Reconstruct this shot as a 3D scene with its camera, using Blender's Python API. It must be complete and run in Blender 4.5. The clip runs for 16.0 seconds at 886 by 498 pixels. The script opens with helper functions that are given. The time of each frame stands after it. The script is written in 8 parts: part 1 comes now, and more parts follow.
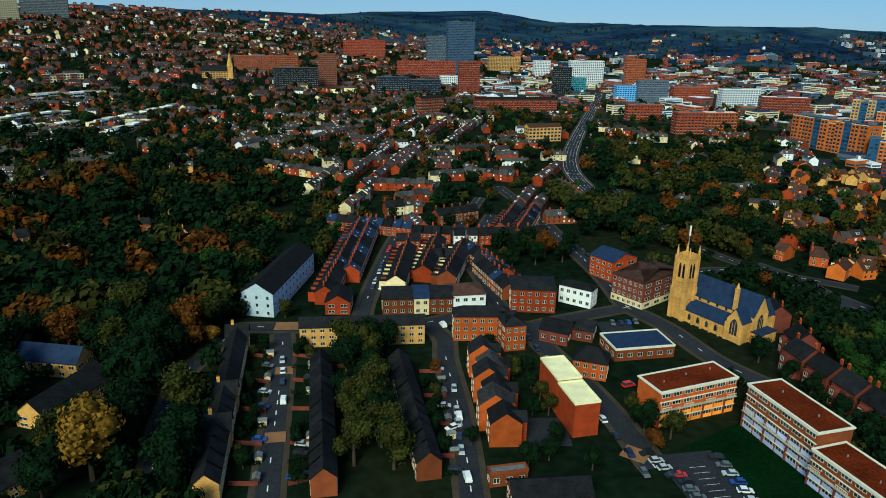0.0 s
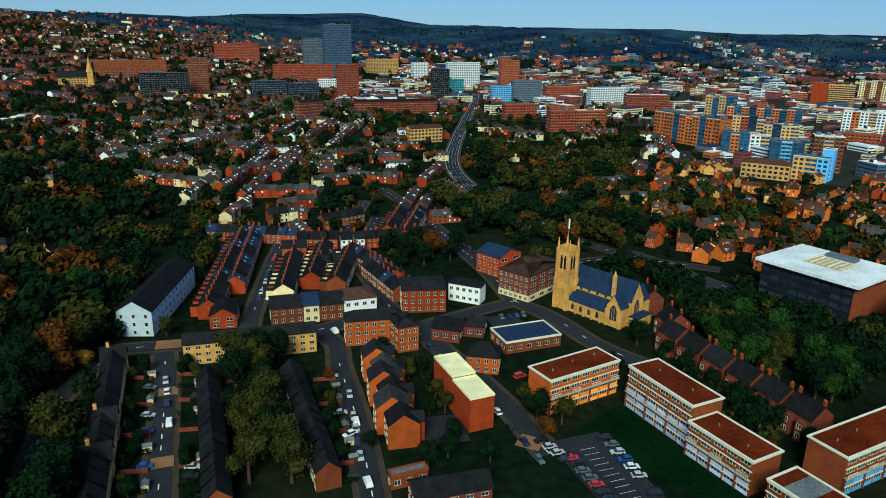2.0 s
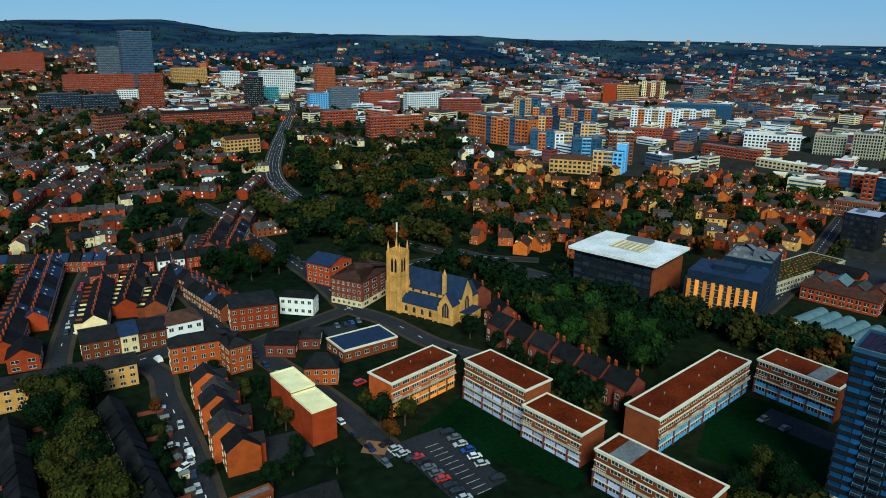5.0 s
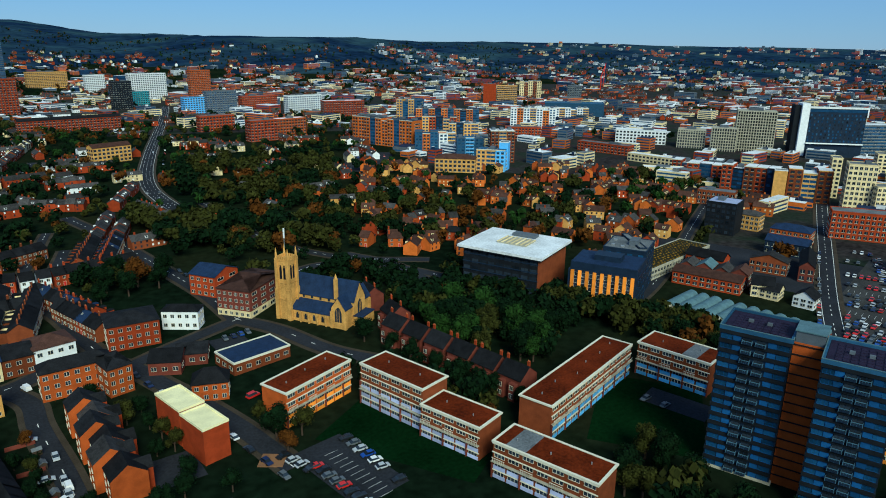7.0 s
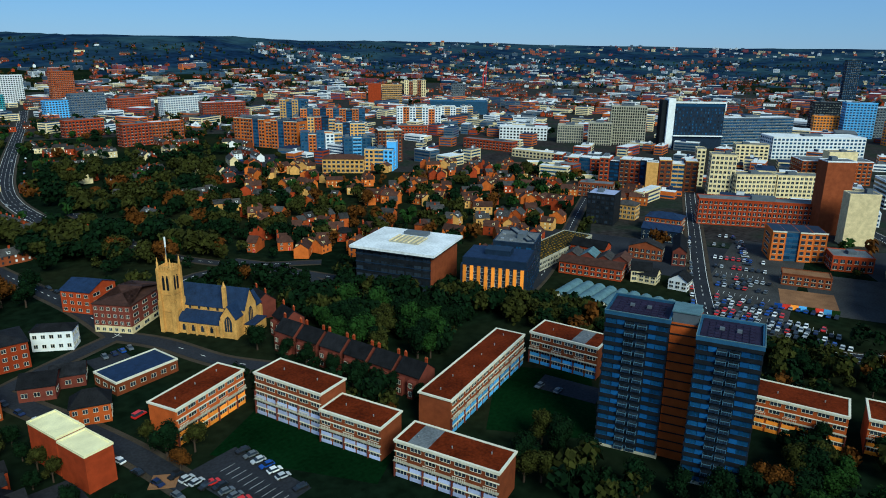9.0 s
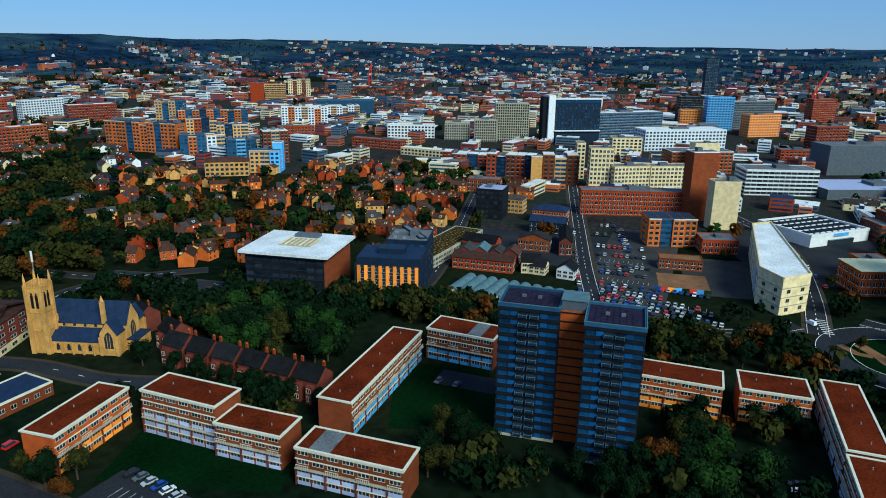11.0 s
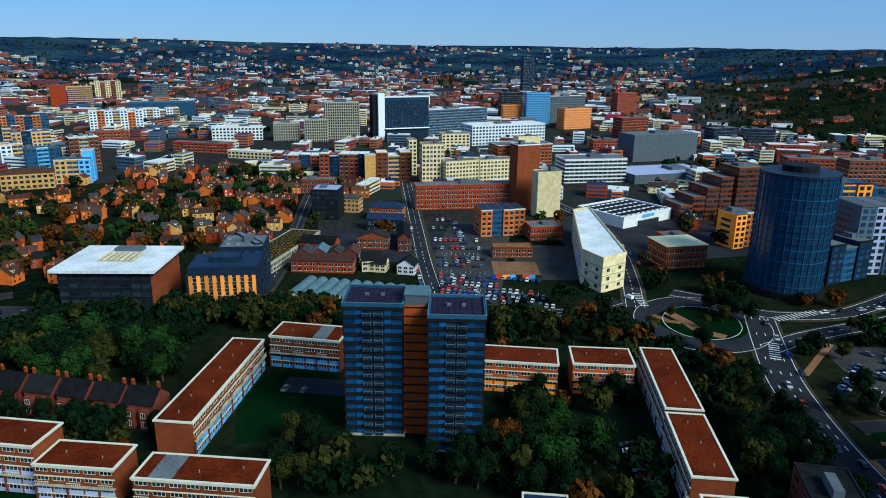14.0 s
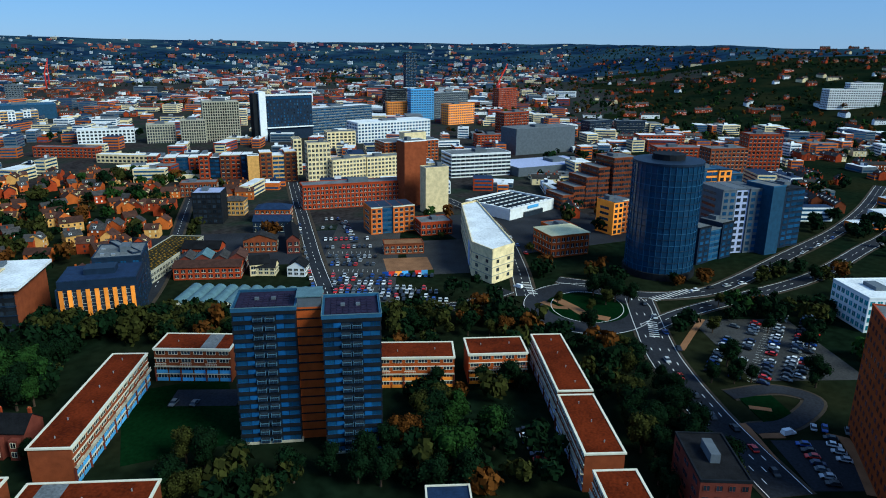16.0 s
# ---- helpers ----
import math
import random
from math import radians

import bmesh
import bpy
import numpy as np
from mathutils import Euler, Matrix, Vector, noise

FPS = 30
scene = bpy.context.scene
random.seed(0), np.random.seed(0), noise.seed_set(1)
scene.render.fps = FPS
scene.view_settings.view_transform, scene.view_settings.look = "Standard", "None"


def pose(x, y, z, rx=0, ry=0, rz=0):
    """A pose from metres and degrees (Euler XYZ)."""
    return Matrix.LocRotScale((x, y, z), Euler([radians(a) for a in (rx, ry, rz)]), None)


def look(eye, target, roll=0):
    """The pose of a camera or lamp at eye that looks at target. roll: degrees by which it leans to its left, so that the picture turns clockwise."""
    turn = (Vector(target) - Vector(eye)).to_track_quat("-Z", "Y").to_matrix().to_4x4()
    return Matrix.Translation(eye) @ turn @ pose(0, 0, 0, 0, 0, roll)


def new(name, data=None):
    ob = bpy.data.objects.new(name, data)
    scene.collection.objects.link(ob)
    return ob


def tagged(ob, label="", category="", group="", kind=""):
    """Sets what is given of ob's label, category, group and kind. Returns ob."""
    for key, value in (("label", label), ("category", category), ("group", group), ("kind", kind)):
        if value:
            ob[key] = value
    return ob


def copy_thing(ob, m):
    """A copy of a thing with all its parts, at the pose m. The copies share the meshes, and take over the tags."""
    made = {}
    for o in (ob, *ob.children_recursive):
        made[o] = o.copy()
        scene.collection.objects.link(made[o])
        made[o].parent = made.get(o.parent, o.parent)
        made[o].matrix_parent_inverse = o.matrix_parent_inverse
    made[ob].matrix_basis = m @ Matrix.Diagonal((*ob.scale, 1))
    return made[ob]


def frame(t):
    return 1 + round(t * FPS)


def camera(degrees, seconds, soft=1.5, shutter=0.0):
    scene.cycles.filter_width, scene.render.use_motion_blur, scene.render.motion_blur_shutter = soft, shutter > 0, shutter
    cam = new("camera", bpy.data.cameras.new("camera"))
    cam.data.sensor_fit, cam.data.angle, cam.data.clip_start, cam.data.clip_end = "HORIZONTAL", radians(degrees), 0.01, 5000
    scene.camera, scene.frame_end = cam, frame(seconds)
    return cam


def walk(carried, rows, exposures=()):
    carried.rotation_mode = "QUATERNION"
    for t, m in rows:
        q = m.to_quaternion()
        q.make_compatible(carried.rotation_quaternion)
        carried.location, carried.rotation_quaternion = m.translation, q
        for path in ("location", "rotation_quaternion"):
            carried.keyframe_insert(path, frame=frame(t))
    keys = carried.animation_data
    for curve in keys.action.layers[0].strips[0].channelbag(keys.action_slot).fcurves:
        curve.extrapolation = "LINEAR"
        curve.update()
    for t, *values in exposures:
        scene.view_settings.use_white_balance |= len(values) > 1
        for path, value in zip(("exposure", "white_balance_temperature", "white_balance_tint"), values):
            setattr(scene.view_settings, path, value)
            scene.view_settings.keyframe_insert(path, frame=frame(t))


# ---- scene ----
cam = camera(65.71, 16.0, soft=1.0)
EXPOSURES = [(0.0, 0.1, 4800, -9), (7.0, 0.02, 4680, -6), (12.0, 0.08, 4500, -1), (16.0, 0.17, 4490, 0)]
EYE = 112.0
# seconds, yaw, pitch, lean
TURNS = [
    (0.0, 0.000, -18.029, 1.154),
    (1.0, -4.828, -17.906, 1.104),
    (2.0, -9.780, -17.665, 1.041),
    (3.0, -14.756, -17.386, 0.976),
    (4.0, -19.697, -17.124, 0.914),
    (5.0, -24.574, -16.911, 0.859),
    (6.0, -29.382, -16.759, 0.817),
    (7.0, -34.126, -16.667, 0.787),
    (8.0, -38.819, -16.623, 0.771),
    (9.0, -43.479, -16.610, 0.767),
    (10.0, -48.118, -16.609, 0.772),
    (11.0, -52.749, -16.603, 0.782),
    (12.0, -57.380, -16.584, 0.793),
    (13.0, -62.019, -16.553, 0.796),
    (14.0, -66.676, -16.527, 0.786),
    (15.0, -71.365, -16.545, 0.753),
    (16.0, -76.115, -16.666, 0.689),
]
walk(cam, [(t, pose(0, 0, EYE, 90 + p, 0, a) @ pose(0, 0, 0, 0, 0, r)) for t, a, p, r in TURNS], EXPOSURES)

# ---- world and light ----
SUN_ELEV, SUN_AZ = 36.0, 198.0
world = bpy.data.worlds.new("overcast_sky")
scene.world = world
world.use_nodes = True
wn, wl = world.node_tree.nodes, world.node_tree.links
sky = wn.new("ShaderNodeTexSky")
sky.sky_type = "NISHITA"
sky.sun_disc = False
sky.sun_elevation, sky.sun_rotation = radians(SUN_ELEV), radians(SUN_AZ)
sky.air_density, sky.dust_density, sky.ozone_density = 1.0, 0.0, 6.0
wn["Background"].inputs["Strength"].default_value = 0.08
tint = wn.new("ShaderNodeMix")
tint.data_type, tint.blend_type = "RGBA", "MULTIPLY"
tint.inputs[0].default_value = 1.0
tint.inputs[7].default_value = (0.72, 0.84, 1.0, 1)
wl.new(sky.outputs[0], tint.inputs[6])
cloud = wn.new("ShaderNodeMix")
cloud.data_type = "RGBA"
cloud.inputs[0].default_value = 0.58
cloud.inputs[7].default_value = (3.9, 4.55, 5.5, 1)
wl.new(tint.outputs[2], cloud.inputs[6])
wl.new(cloud.outputs[2], wn["Background"].inputs["Color"])
sun = new("sun", bpy.data.lights.new("sun", "SUN"))
sun.data.energy, sun.data.angle, sun.data.color = 4.3, radians(26), (1.0, 0.82, 0.50)
sa = radians(SUN_AZ)
sun.matrix_world = look((0, 0, 300), (-300 * math.sin(sa), -300 * math.cos(sa), 300 - 300 * math.tan(radians(SUN_ELEV))))

# ---- materials ----
MATS = {}


def mat(name, rgb, rough=0.85, metal=0.0, var=0.25, scale=0.4, fine=9.0, bump=0.15, spec=0.12, island=0.0, second=None):
    """Base colour broken up by a broad and a fine noise; island/object randomness on top."""
    if name in MATS:
        return MATS[name]
    m = bpy.data.materials.new(name)
    m.use_nodes = True
    n, l = m.node_tree.nodes, m.node_tree.links
    b = n["Principled BSDF"]
    b.inputs["Roughness"].default_value, b.inputs["Metallic"].default_value = rough, metal
    b.inputs["Specular IOR Level"].default_value = spec
    co = n.new("ShaderNodeTexCoord")
    big, small = n.new("ShaderNodeTexNoise"), n.new("ShaderNodeTexNoise")
    geo = n.new("ShaderNodeNewGeometry")
    for k, s in ((big, scale), (small, fine)):
        k.inputs["Scale"].default_value, k.inputs["Detail"].default_value = s, 3.0
        l.new(geo.outputs["Position"], k.inputs["Vector"])
    mix = n.new("ShaderNodeMath")
    mix.operation = "ADD"
    l.new(big.outputs["Fac"], mix.inputs[0])
    l.new(small.outputs["Fac"], mix.inputs[1])
    ramp = n.new("ShaderNodeMapRange")
    ramp.inputs["From Min"].default_value, ramp.inputs["From Max"].default_value = 0.7, 1.3
    ramp.inputs["To Min"].default_value, ramp.inputs["To Max"].default_value = 1 - var, 1 + var
    l.new(mix.outputs[0], ramp.inputs["Value"])
    last = ramp.outputs[0]
    if island:
        oi = n.new("ShaderNodeObjectInfo")
        a = n.new("ShaderNodeMath")
        a.operation = "ADD"
        l.new(oi.outputs["Random"], a.inputs[0])
        l.new(geo.outputs["Random Per Island"], a.inputs[1])
        fr = n.new("ShaderNodeMath")
        fr.operation = "FRACT"
        l.new(a.outputs[0], fr.inputs[0])
        r2 = n.new("ShaderNodeMapRange")
        r2.inputs["To Min"].default_value, r2.inputs["To Max"].default_value = 1 - island, 1 + island
        l.new(fr.outputs[0], r2.inputs["Value"])
        mu = n.new("ShaderNodeMath")
        mu.operation = "MULTIPLY"
        l.new(last, mu.inputs[0])
        l.new(r2.outputs[0], mu.inputs[1])
        last = mu.outputs[0]
    col = n.new("ShaderNodeVectorMath")
    col.operation = "SCALE"
    col.inputs[0].default_value = rgb
    if second:
        mc = n.new("ShaderNodeMix")
        mc.data_type = "RGBA"
        mc.inputs[6].default_value, mc.inputs[7].default_value = (*rgb, 1), (*second, 1)
        st = n.new("ShaderNodeMapRange")
        st.inputs["From Min"].default_value, st.inputs["From Max"].default_value = 0.42, 0.62
        if island:
            l.new(fr.outputs[0], st.inputs["Value"])
        else:
            l.new(big.outputs["Fac"], st.inputs["Value"])
        l.new(st.outputs[0], mc.inputs[0])
        l.new(mc.outputs[2], col.inputs[0])
    l.new(last, col.inputs["Scale"])
    l.new(col.outputs[0], b.inputs["Base Color"])
    if bump:
        bp = n.new("ShaderNodeBump")
        bp.inputs["Strength"].default_value, bp.inputs["Distance"].default_value = bump, 0.05
        l.new(small.outputs["Fac"], bp.inputs["Height"])
        l.new(bp.outputs[0], b.inputs["Normal"])
    MATS[name] = m
    return m


BRICK_RED = mat("brick_red", (0.2650, 0.0390, 0.0075), island=0.25)
BRICK_DARK = mat("brick_dark", (0.1300, 0.0340, 0.0225), island=0.2)
BRICK_ORANGE = mat("brick_orange", (0.3200, 0.0680, 0.0095), island=0.25)
BRICK_BRIGHT = mat("bright_orange_brick", (0.4600, 0.1150, 0.0130), island=0.25)
BRICK_BROWN = mat("brick_brown", (0.1600, 0.0420, 0.0130), island=0.3)
SANDSTONE = mat("sandstone", (0.52, 0.29, 0.07), var=0.4, scale=0.25, fine=3.0)
YELLOW_BRICK = mat("yellow_brick", (0.58, 0.32, 0.08), island=0.15)
CREAM = mat("cream_render", (0.70, 0.58, 0.32), island=0.15)
WHITE = mat("white_render", (0.72, 0.74, 0.76), var=0.12, island=0.08)
PALE_BLUE = mat("pale_blue_render", (0.42, 0.50, 0.58), var=0.15)
CONCRETE = mat("concrete", (0.36, 0.34, 0.26), var=0.3)
GREY_CLAD = mat("grey_cladding", (0.0960, 0.1120, 0.1360), var=0.2, island=0.15)
SLATE = mat("slate", (0.0115, 0.0120, 0.0140), rough=0.85, spec=0.05, var=0.45, island=0.3, fine=2.5)
WORN_SLATE = mat("worn_slate", (0.040, 0.038, 0.038), rough=0.8, spec=0.1, var=0.5, island=0.5, fine=1.5)
SLATE_BLUE = mat("slate_blue", (0.0144, 0.0270, 0.0675), rough=0.7, spec=0.12, var=0.35, fine=2.0)
TILE_BROWN = mat("brown_tile", (0.0560, 0.0272, 0.0192), var=0.4, island=0.3, fine=2.5)
RED_FELT = mat("red_roof_felt", (0.0900, 0.0150, 0.0030), spec=0.03, var=0.5, scale=0.12, fine=1.3, bump=0.1)
GREY_FELT = mat("grey_roof_felt", (0.13, 0.14, 0.15), var=0.4, scale=0.15, fine=1.5)
PALE_ROOF = mat("pale_roof", (0.66, 0.68, 0.70), var=0.25, scale=0.1, fine=1.0)
CREAM_ROOF = mat("cream_roof", (0.80, 0.74, 0.42), var=0.2, scale=0.2)
WHITE_TRIM = mat("white_trim", (0.66, 0.63, 0.50), var=0.15, rough=0.6)
GLASS = mat("window_glass", (0.0190, 0.0260, 0.0380), rough=0.2, var=0.3, bump=0, spec=0.35, island=0.6)
GLASS_BLUE = mat("blue_glass", (0.018, 0.055, 0.130), rough=0.2, var=0.3, bump=0, spec=0.4, island=0.5)
GLASS_TEAL = mat("teal_glass", (0.05, 0.22, 0.27), rough=0.2, var=0.3, bump=0, spec=0.6, island=0.4)
PANEL_BLUE = mat("blue_panel", (0.028, 0.075, 0.15), rough=0.6, var=0.25, island=0.3)
PANEL_LILAC = mat("lilac_panel", (0.42, 0.46, 0.68), rough=0.6, var=0.15, island=0.3)
PANEL_SKY = mat("sky_blue_panel", (0.14, 0.38, 0.75), rough=0.6, var=0.15, island=0.35)
PANEL_ORANGE = mat("orange_panel", (0.90, 0.30, 0.02), rough=0.6, var=0.2, island=0.3)
TOWER_PANEL = mat("tower_panel", (0.018, 0.066, 0.190), rough=0.6, var=0.25, island=0.35)
TOWER_RAIL = mat("pale_balcony_rail", (0.075, 0.14, 0.21), rough=0.5, var=0.2)
TOWER_GLASS = mat("tower_glass", (0.014, 0.048, 0.115), rough=0.3, var=0.3, bump=0, spec=0.4, island=0.6)
DARK = mat("dark_cladding", (0.010, 0.012, 0.016), rough=0.7, spec=0.08, var=0.4)
DARK_BLUE = mat("dark_blue_cladding", (0.012, 0.022, 0.045), rough=0.5, var=0.3)
SOLAR = mat("roof_panel_grid", (0.018, 0.014, 0.034), rough=0.7, spec=0.1, var=0.4)
COPPER = mat("weathered_sheet", (0.095, 0.155, 0.18), rough=0.5, var=0.3)
STEEL = mat("steel", (0.4, 0.41, 0.42), rough=0.4, metal=0.6)
CRANE_RED = mat("crane_red", (0.6, 0.04, 0.02), rough=0.5)
TARMAC = mat("tarmac", (0.0225, 0.0245, 0.0310), spec=0.06, rough=0.95, var=0.35, scale=0.06, fine=1.2)
WORN_TARMAC = mat("worn_tarmac", (0.044, 0.044, 0.044), spec=0.05, rough=0.95, var=0.4, scale=0.08, fine=1.2)
PAVING = mat("paving", spec=0.05, rgb=(0.0480, 0.0390, 0.0280), var=0.3, scale=0.15, fine=2.0)
PAINT_LINE = mat("road_paint", (0.7, 0.7, 0.68), var=0.25, fine=2.0)
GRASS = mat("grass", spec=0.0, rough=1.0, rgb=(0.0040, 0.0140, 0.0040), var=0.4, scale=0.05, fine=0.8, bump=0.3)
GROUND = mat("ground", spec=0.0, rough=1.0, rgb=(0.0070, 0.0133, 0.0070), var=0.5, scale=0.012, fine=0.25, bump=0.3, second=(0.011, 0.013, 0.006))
TOWN = mat("town_ground", spec=0.03, rough=1.0, rgb=(0.034, 0.030, 0.030), var=0.6, scale=0.03, fine=0.3, second=(0.014, 0.020, 0.014))
# Far hills: the blue of distance haze is put into their base colour
HAZY_HILLS = mat("hazy_hills", spec=0.0, rough=1.0, rgb=(0.012, 0.026, 0.062), var=0.6, scale=0.004, fine=0.03, bump=0.0, second=(0.022, 0.042, 0.058))
EARTH = mat("bare_earth", spec=0.05, rgb=(0.20, 0.105, 0.05), var=0.35, scale=0.15)
BARK = mat("bark", (0.05, 0.035, 0.025))
CHIMNEY_POT = mat("terracotta", (0.42, 0.13, 0.05))
TYRE = mat("tyre", (0.012, 0.012, 0.012), var=0.1)
LEAVES = {
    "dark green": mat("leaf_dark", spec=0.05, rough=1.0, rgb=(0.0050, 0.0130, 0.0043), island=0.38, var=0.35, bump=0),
    "green": mat("leaf_green", spec=0.05, rough=1.0, rgb=(0.0150, 0.0350, 0.0062), island=0.38, var=0.35, bump=0),
    "olive": mat("leaf_olive", spec=0.05, rough=1.0, rgb=(0.0270, 0.0295, 0.0058), island=0.38, var=0.35, bump=0),
    "russet": mat("leaf_russet", spec=0.05, rough=1.0, rgb=(0.0700, 0.0270, 0.0040), island=0.45, var=0.3, bump=0),
    "golden": mat("leaf_golden", spec=0.05, rough=1.0, rgb=(0.1440, 0.0792, 0.0086), island=0.4, var=0.3, bump=0),
}
PAINTS = {k: mat("car_" + k, v, rough=0.3, var=0.05, bump=0, spec=0.5) for k, v in {
    "white": (0.75, 0.76, 0.78), "silver": (0.42, 0.44, 0.47), "black": (0.012, 0.013, 0.016), "blue": (0.02, 0.06, 0.30),
    "red": (0.48, 0.015, 0.01), "grey": (0.10, 0.11, 0.12), "dark blue": (0.012, 0.02, 0.07)}.items()}

# ---- kit ----
rng = random.Random(11)


def box(bm, x0, x1, y0, y1, z0, z1, mi=0):
    v = [bm.verts.new((x, y, z)) for z in (z0, z1) for x, y in ((x0, y0), (x1, y0), (x1, y1), (x0, y1))]
    for f in ((3, 2, 1, 0), (4, 5, 6, 7), (0, 1, 5, 4), (1, 2, 6, 5), (2, 3, 7, 6), (3, 0, 4, 7)):
        bm.faces.new([v[i] for i in f]).material_index = mi


def prism(bm, pts, z0, z1, mi=0):
    lo, hi = [bm.verts.new((x, y, z0)) for x, y in pts], [bm.verts.new((x, y, z1)) for x, y in pts]
    bm.faces.new(lo[::-1]).material_index = mi
    bm.faces.new(hi).material_index = mi
    for i in range(len(pts)):
        j = (i + 1) % len(pts)
        bm.faces.new((lo[i], lo[j], hi[j], hi[i])).material_index = mi


def tube(bm, x, y, r0, r1, z0, z1, n=8, mi=0):
    a = [2 * math.pi * i / n for i in range(n)]
    lo, hi = [bm.verts.new((x + r0 * math.cos(k), y + r0 * math.sin(k), z0)) for k in a], [bm.verts.new((x + r1 * math.cos(k), y + r1 * math.sin(k), z1)) for k in a]
    bm.faces.new(lo[::-1]).material_index = mi
    bm.faces.new(hi).material_index = mi
    for i in range(n):
        bm.faces.new((lo[i], lo[(i + 1) % n], hi[(i + 1) % n], hi[i])).material_index = mi


def mesh_of(name, bm, *mats):
    me = bpy.data.meshes.new(name)
    bm.to_mesh(me)
    bm.free()
    for m in mats:
        me.materials.append(m)
    return me


def part(name, bm, material, parent, label=""):
    """One mesh object under a thing or part; bm may be a finished mesh."""
    if isinstance(bm, bmesh.types.BMesh):
        bm = mesh_of(name, bm, *(material if isinstance(material, (list, tuple)) else (material,)))
    ob = new(name, bm)
    ob.parent = parent
    if label:
        ob["label"] = label
    return ob


def thing(name, x, y, z, rot, label, category, group="", kind=""):
    ob = new(name)
    ob.matrix_basis = pose(x, y, z, 0, 0, rot)
    return tagged(ob, label, category, group, kind)


def solid(fn, *a):
    bm = bmesh.new()
    fn(bm, *a)
    return bm


# Terrain: flat town floor, hills beyond
AZ = [-180, -60, -32, -20, -10, -4, 3, 8, 16, 24, 32, 40, 52, 66, 76, 86, 98, 110, 140, 180]
ELEV = [0.5, 0.8, 0.95, 0.8, 0.72, 1.02, 1.23, 0.5, 0.36, 0.44, 0.2, 0.2, 0.13, 0.02, 0.0, 0.09, 0.05, 0.0, 0.4, 0.5]
RIDGE = [3000, 2600, 2500, 2700, 3300, 4300, 4500, 4000, 3100, 3000, 3600, 4300, 4500, 4600, 4600, 4200, 2900, 2400, 2600, 3000]
FOOT = [900, 700, 620, 760, 1000, 1300, 1600, 1800, 1900, 1900, 2000, 2100, 2400, 2600, 2500, 1900, 1150, 950, 900, 900]


def terrain(x, y):
    r, a = math.hypot(x, y), math.degrees(math.atan2(x, y))
    el, rd, ft = (float(np.interp(a, AZ, k)) for k in (ELEV, RIDGE, FOOT))
    if r <= ft:
        return 0.0
    top = 112 + rd * math.tan(radians(el))
    k = min((r - ft) / (rd - ft), 1.0)
    h = top * (0.45 * k + 0.55 * k * k * (3 - 2 * k))
    if r > rd:
        far = 112 + r * math.tan(radians(el - 0.08))
        h = top + (far - top) * min((r - rd) / 900, 1.0)
        h -= 18 * math.sin(min((r - rd) / 1200, 1.0) * math.pi)
    return h + 9 * k * noise.noise((x * 0.0022, y * 0.0022, 3.0)) + 3 * k * noise.noise((x * 0.008, y * 0.008, 1.0))


def in_town(x, y):
    r, a = math.hypot(x, y), math.degrees(math.atan2(x, y))
    a += 14 * noise.noise((x * 0.003, y * 0.003, 8.0))
    return (34 < a < 90 and 600 < r < 2100) or (54 < a < 90 and r > 400 and r < 2100) or (2 < a < 34 and 900 < r < 1700)


radii = [0, 60, 120, 200, 300, 420, 560]
while radii[-1] < 4850:
    radii.append(radii[-1] * 1.045 + 4)
NA = 360
gv, gf = [(0, 0, 0)], []
for r in radii[1:]:
    for i in range(NA):
        a = 2 * math.pi * i / NA
        x, y = r * math.sin(a), r * math.cos(a)
        gv.append((x, y, terrain(x, y)))
for i in range(NA):
    gf.append((0, 1 + (i + 1) % NA, 1 + i))
for k in range(len(radii) - 2):
    for i in range(NA):
        j = (i + 1) % NA
        a, b = 1 + k * NA, 1 + (k + 1) * NA
        gf.append((a + i, a + j, b + j, b + i))
me = bpy.data.meshes.new("ground")
me.from_pydata(gv, [], gf)
me.polygons.foreach_set("use_smooth", [True] * len(gf))
me.materials.append(GROUND)
me.materials.append(HAZY_HILLS)
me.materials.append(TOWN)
# Slot 1, beyond about 2250 m, carries the painted blue haze
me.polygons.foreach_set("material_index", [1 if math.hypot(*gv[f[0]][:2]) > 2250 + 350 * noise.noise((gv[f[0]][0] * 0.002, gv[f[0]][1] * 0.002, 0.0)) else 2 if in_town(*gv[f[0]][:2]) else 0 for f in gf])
tagged(new("ground", me), "dark green and brown valley floor rising into haze-blue wooded hills", "ground", kind="structure")


def strip(name, pts, width, material, label, z=0.03, thick=0.05, category="road"):
    """A flat ribbon along a polyline."""
    pts = [Vector(p) for p in pts]
    bm = bmesh.new()
    rows = []
    for i, p in enumerate(pts):
        d = (pts[min(i + 1, len(pts) - 1)] - pts[max(i - 1, 0)]).normalized()
        s = Vector((-d.y, d.x)) * width / 2
        rows.append([bm.verts.new((*(p + k * s), z + terrain(p.x, p.y) - (0 if q else thick))) for k in (1, -1) for q in (1, 0)])
    for a, b in zip(rows, rows[1:]):
        bm.faces.new((a[0], a[2], b[2], b[0]))
        bm.faces.new((a[1], a[0], b[0], b[1]))
        bm.faces.new((a[2], a[3], b[3], b[2]))
    return tagged(new(name, mesh_of(name, bm, material)), label, category, kind="structure")


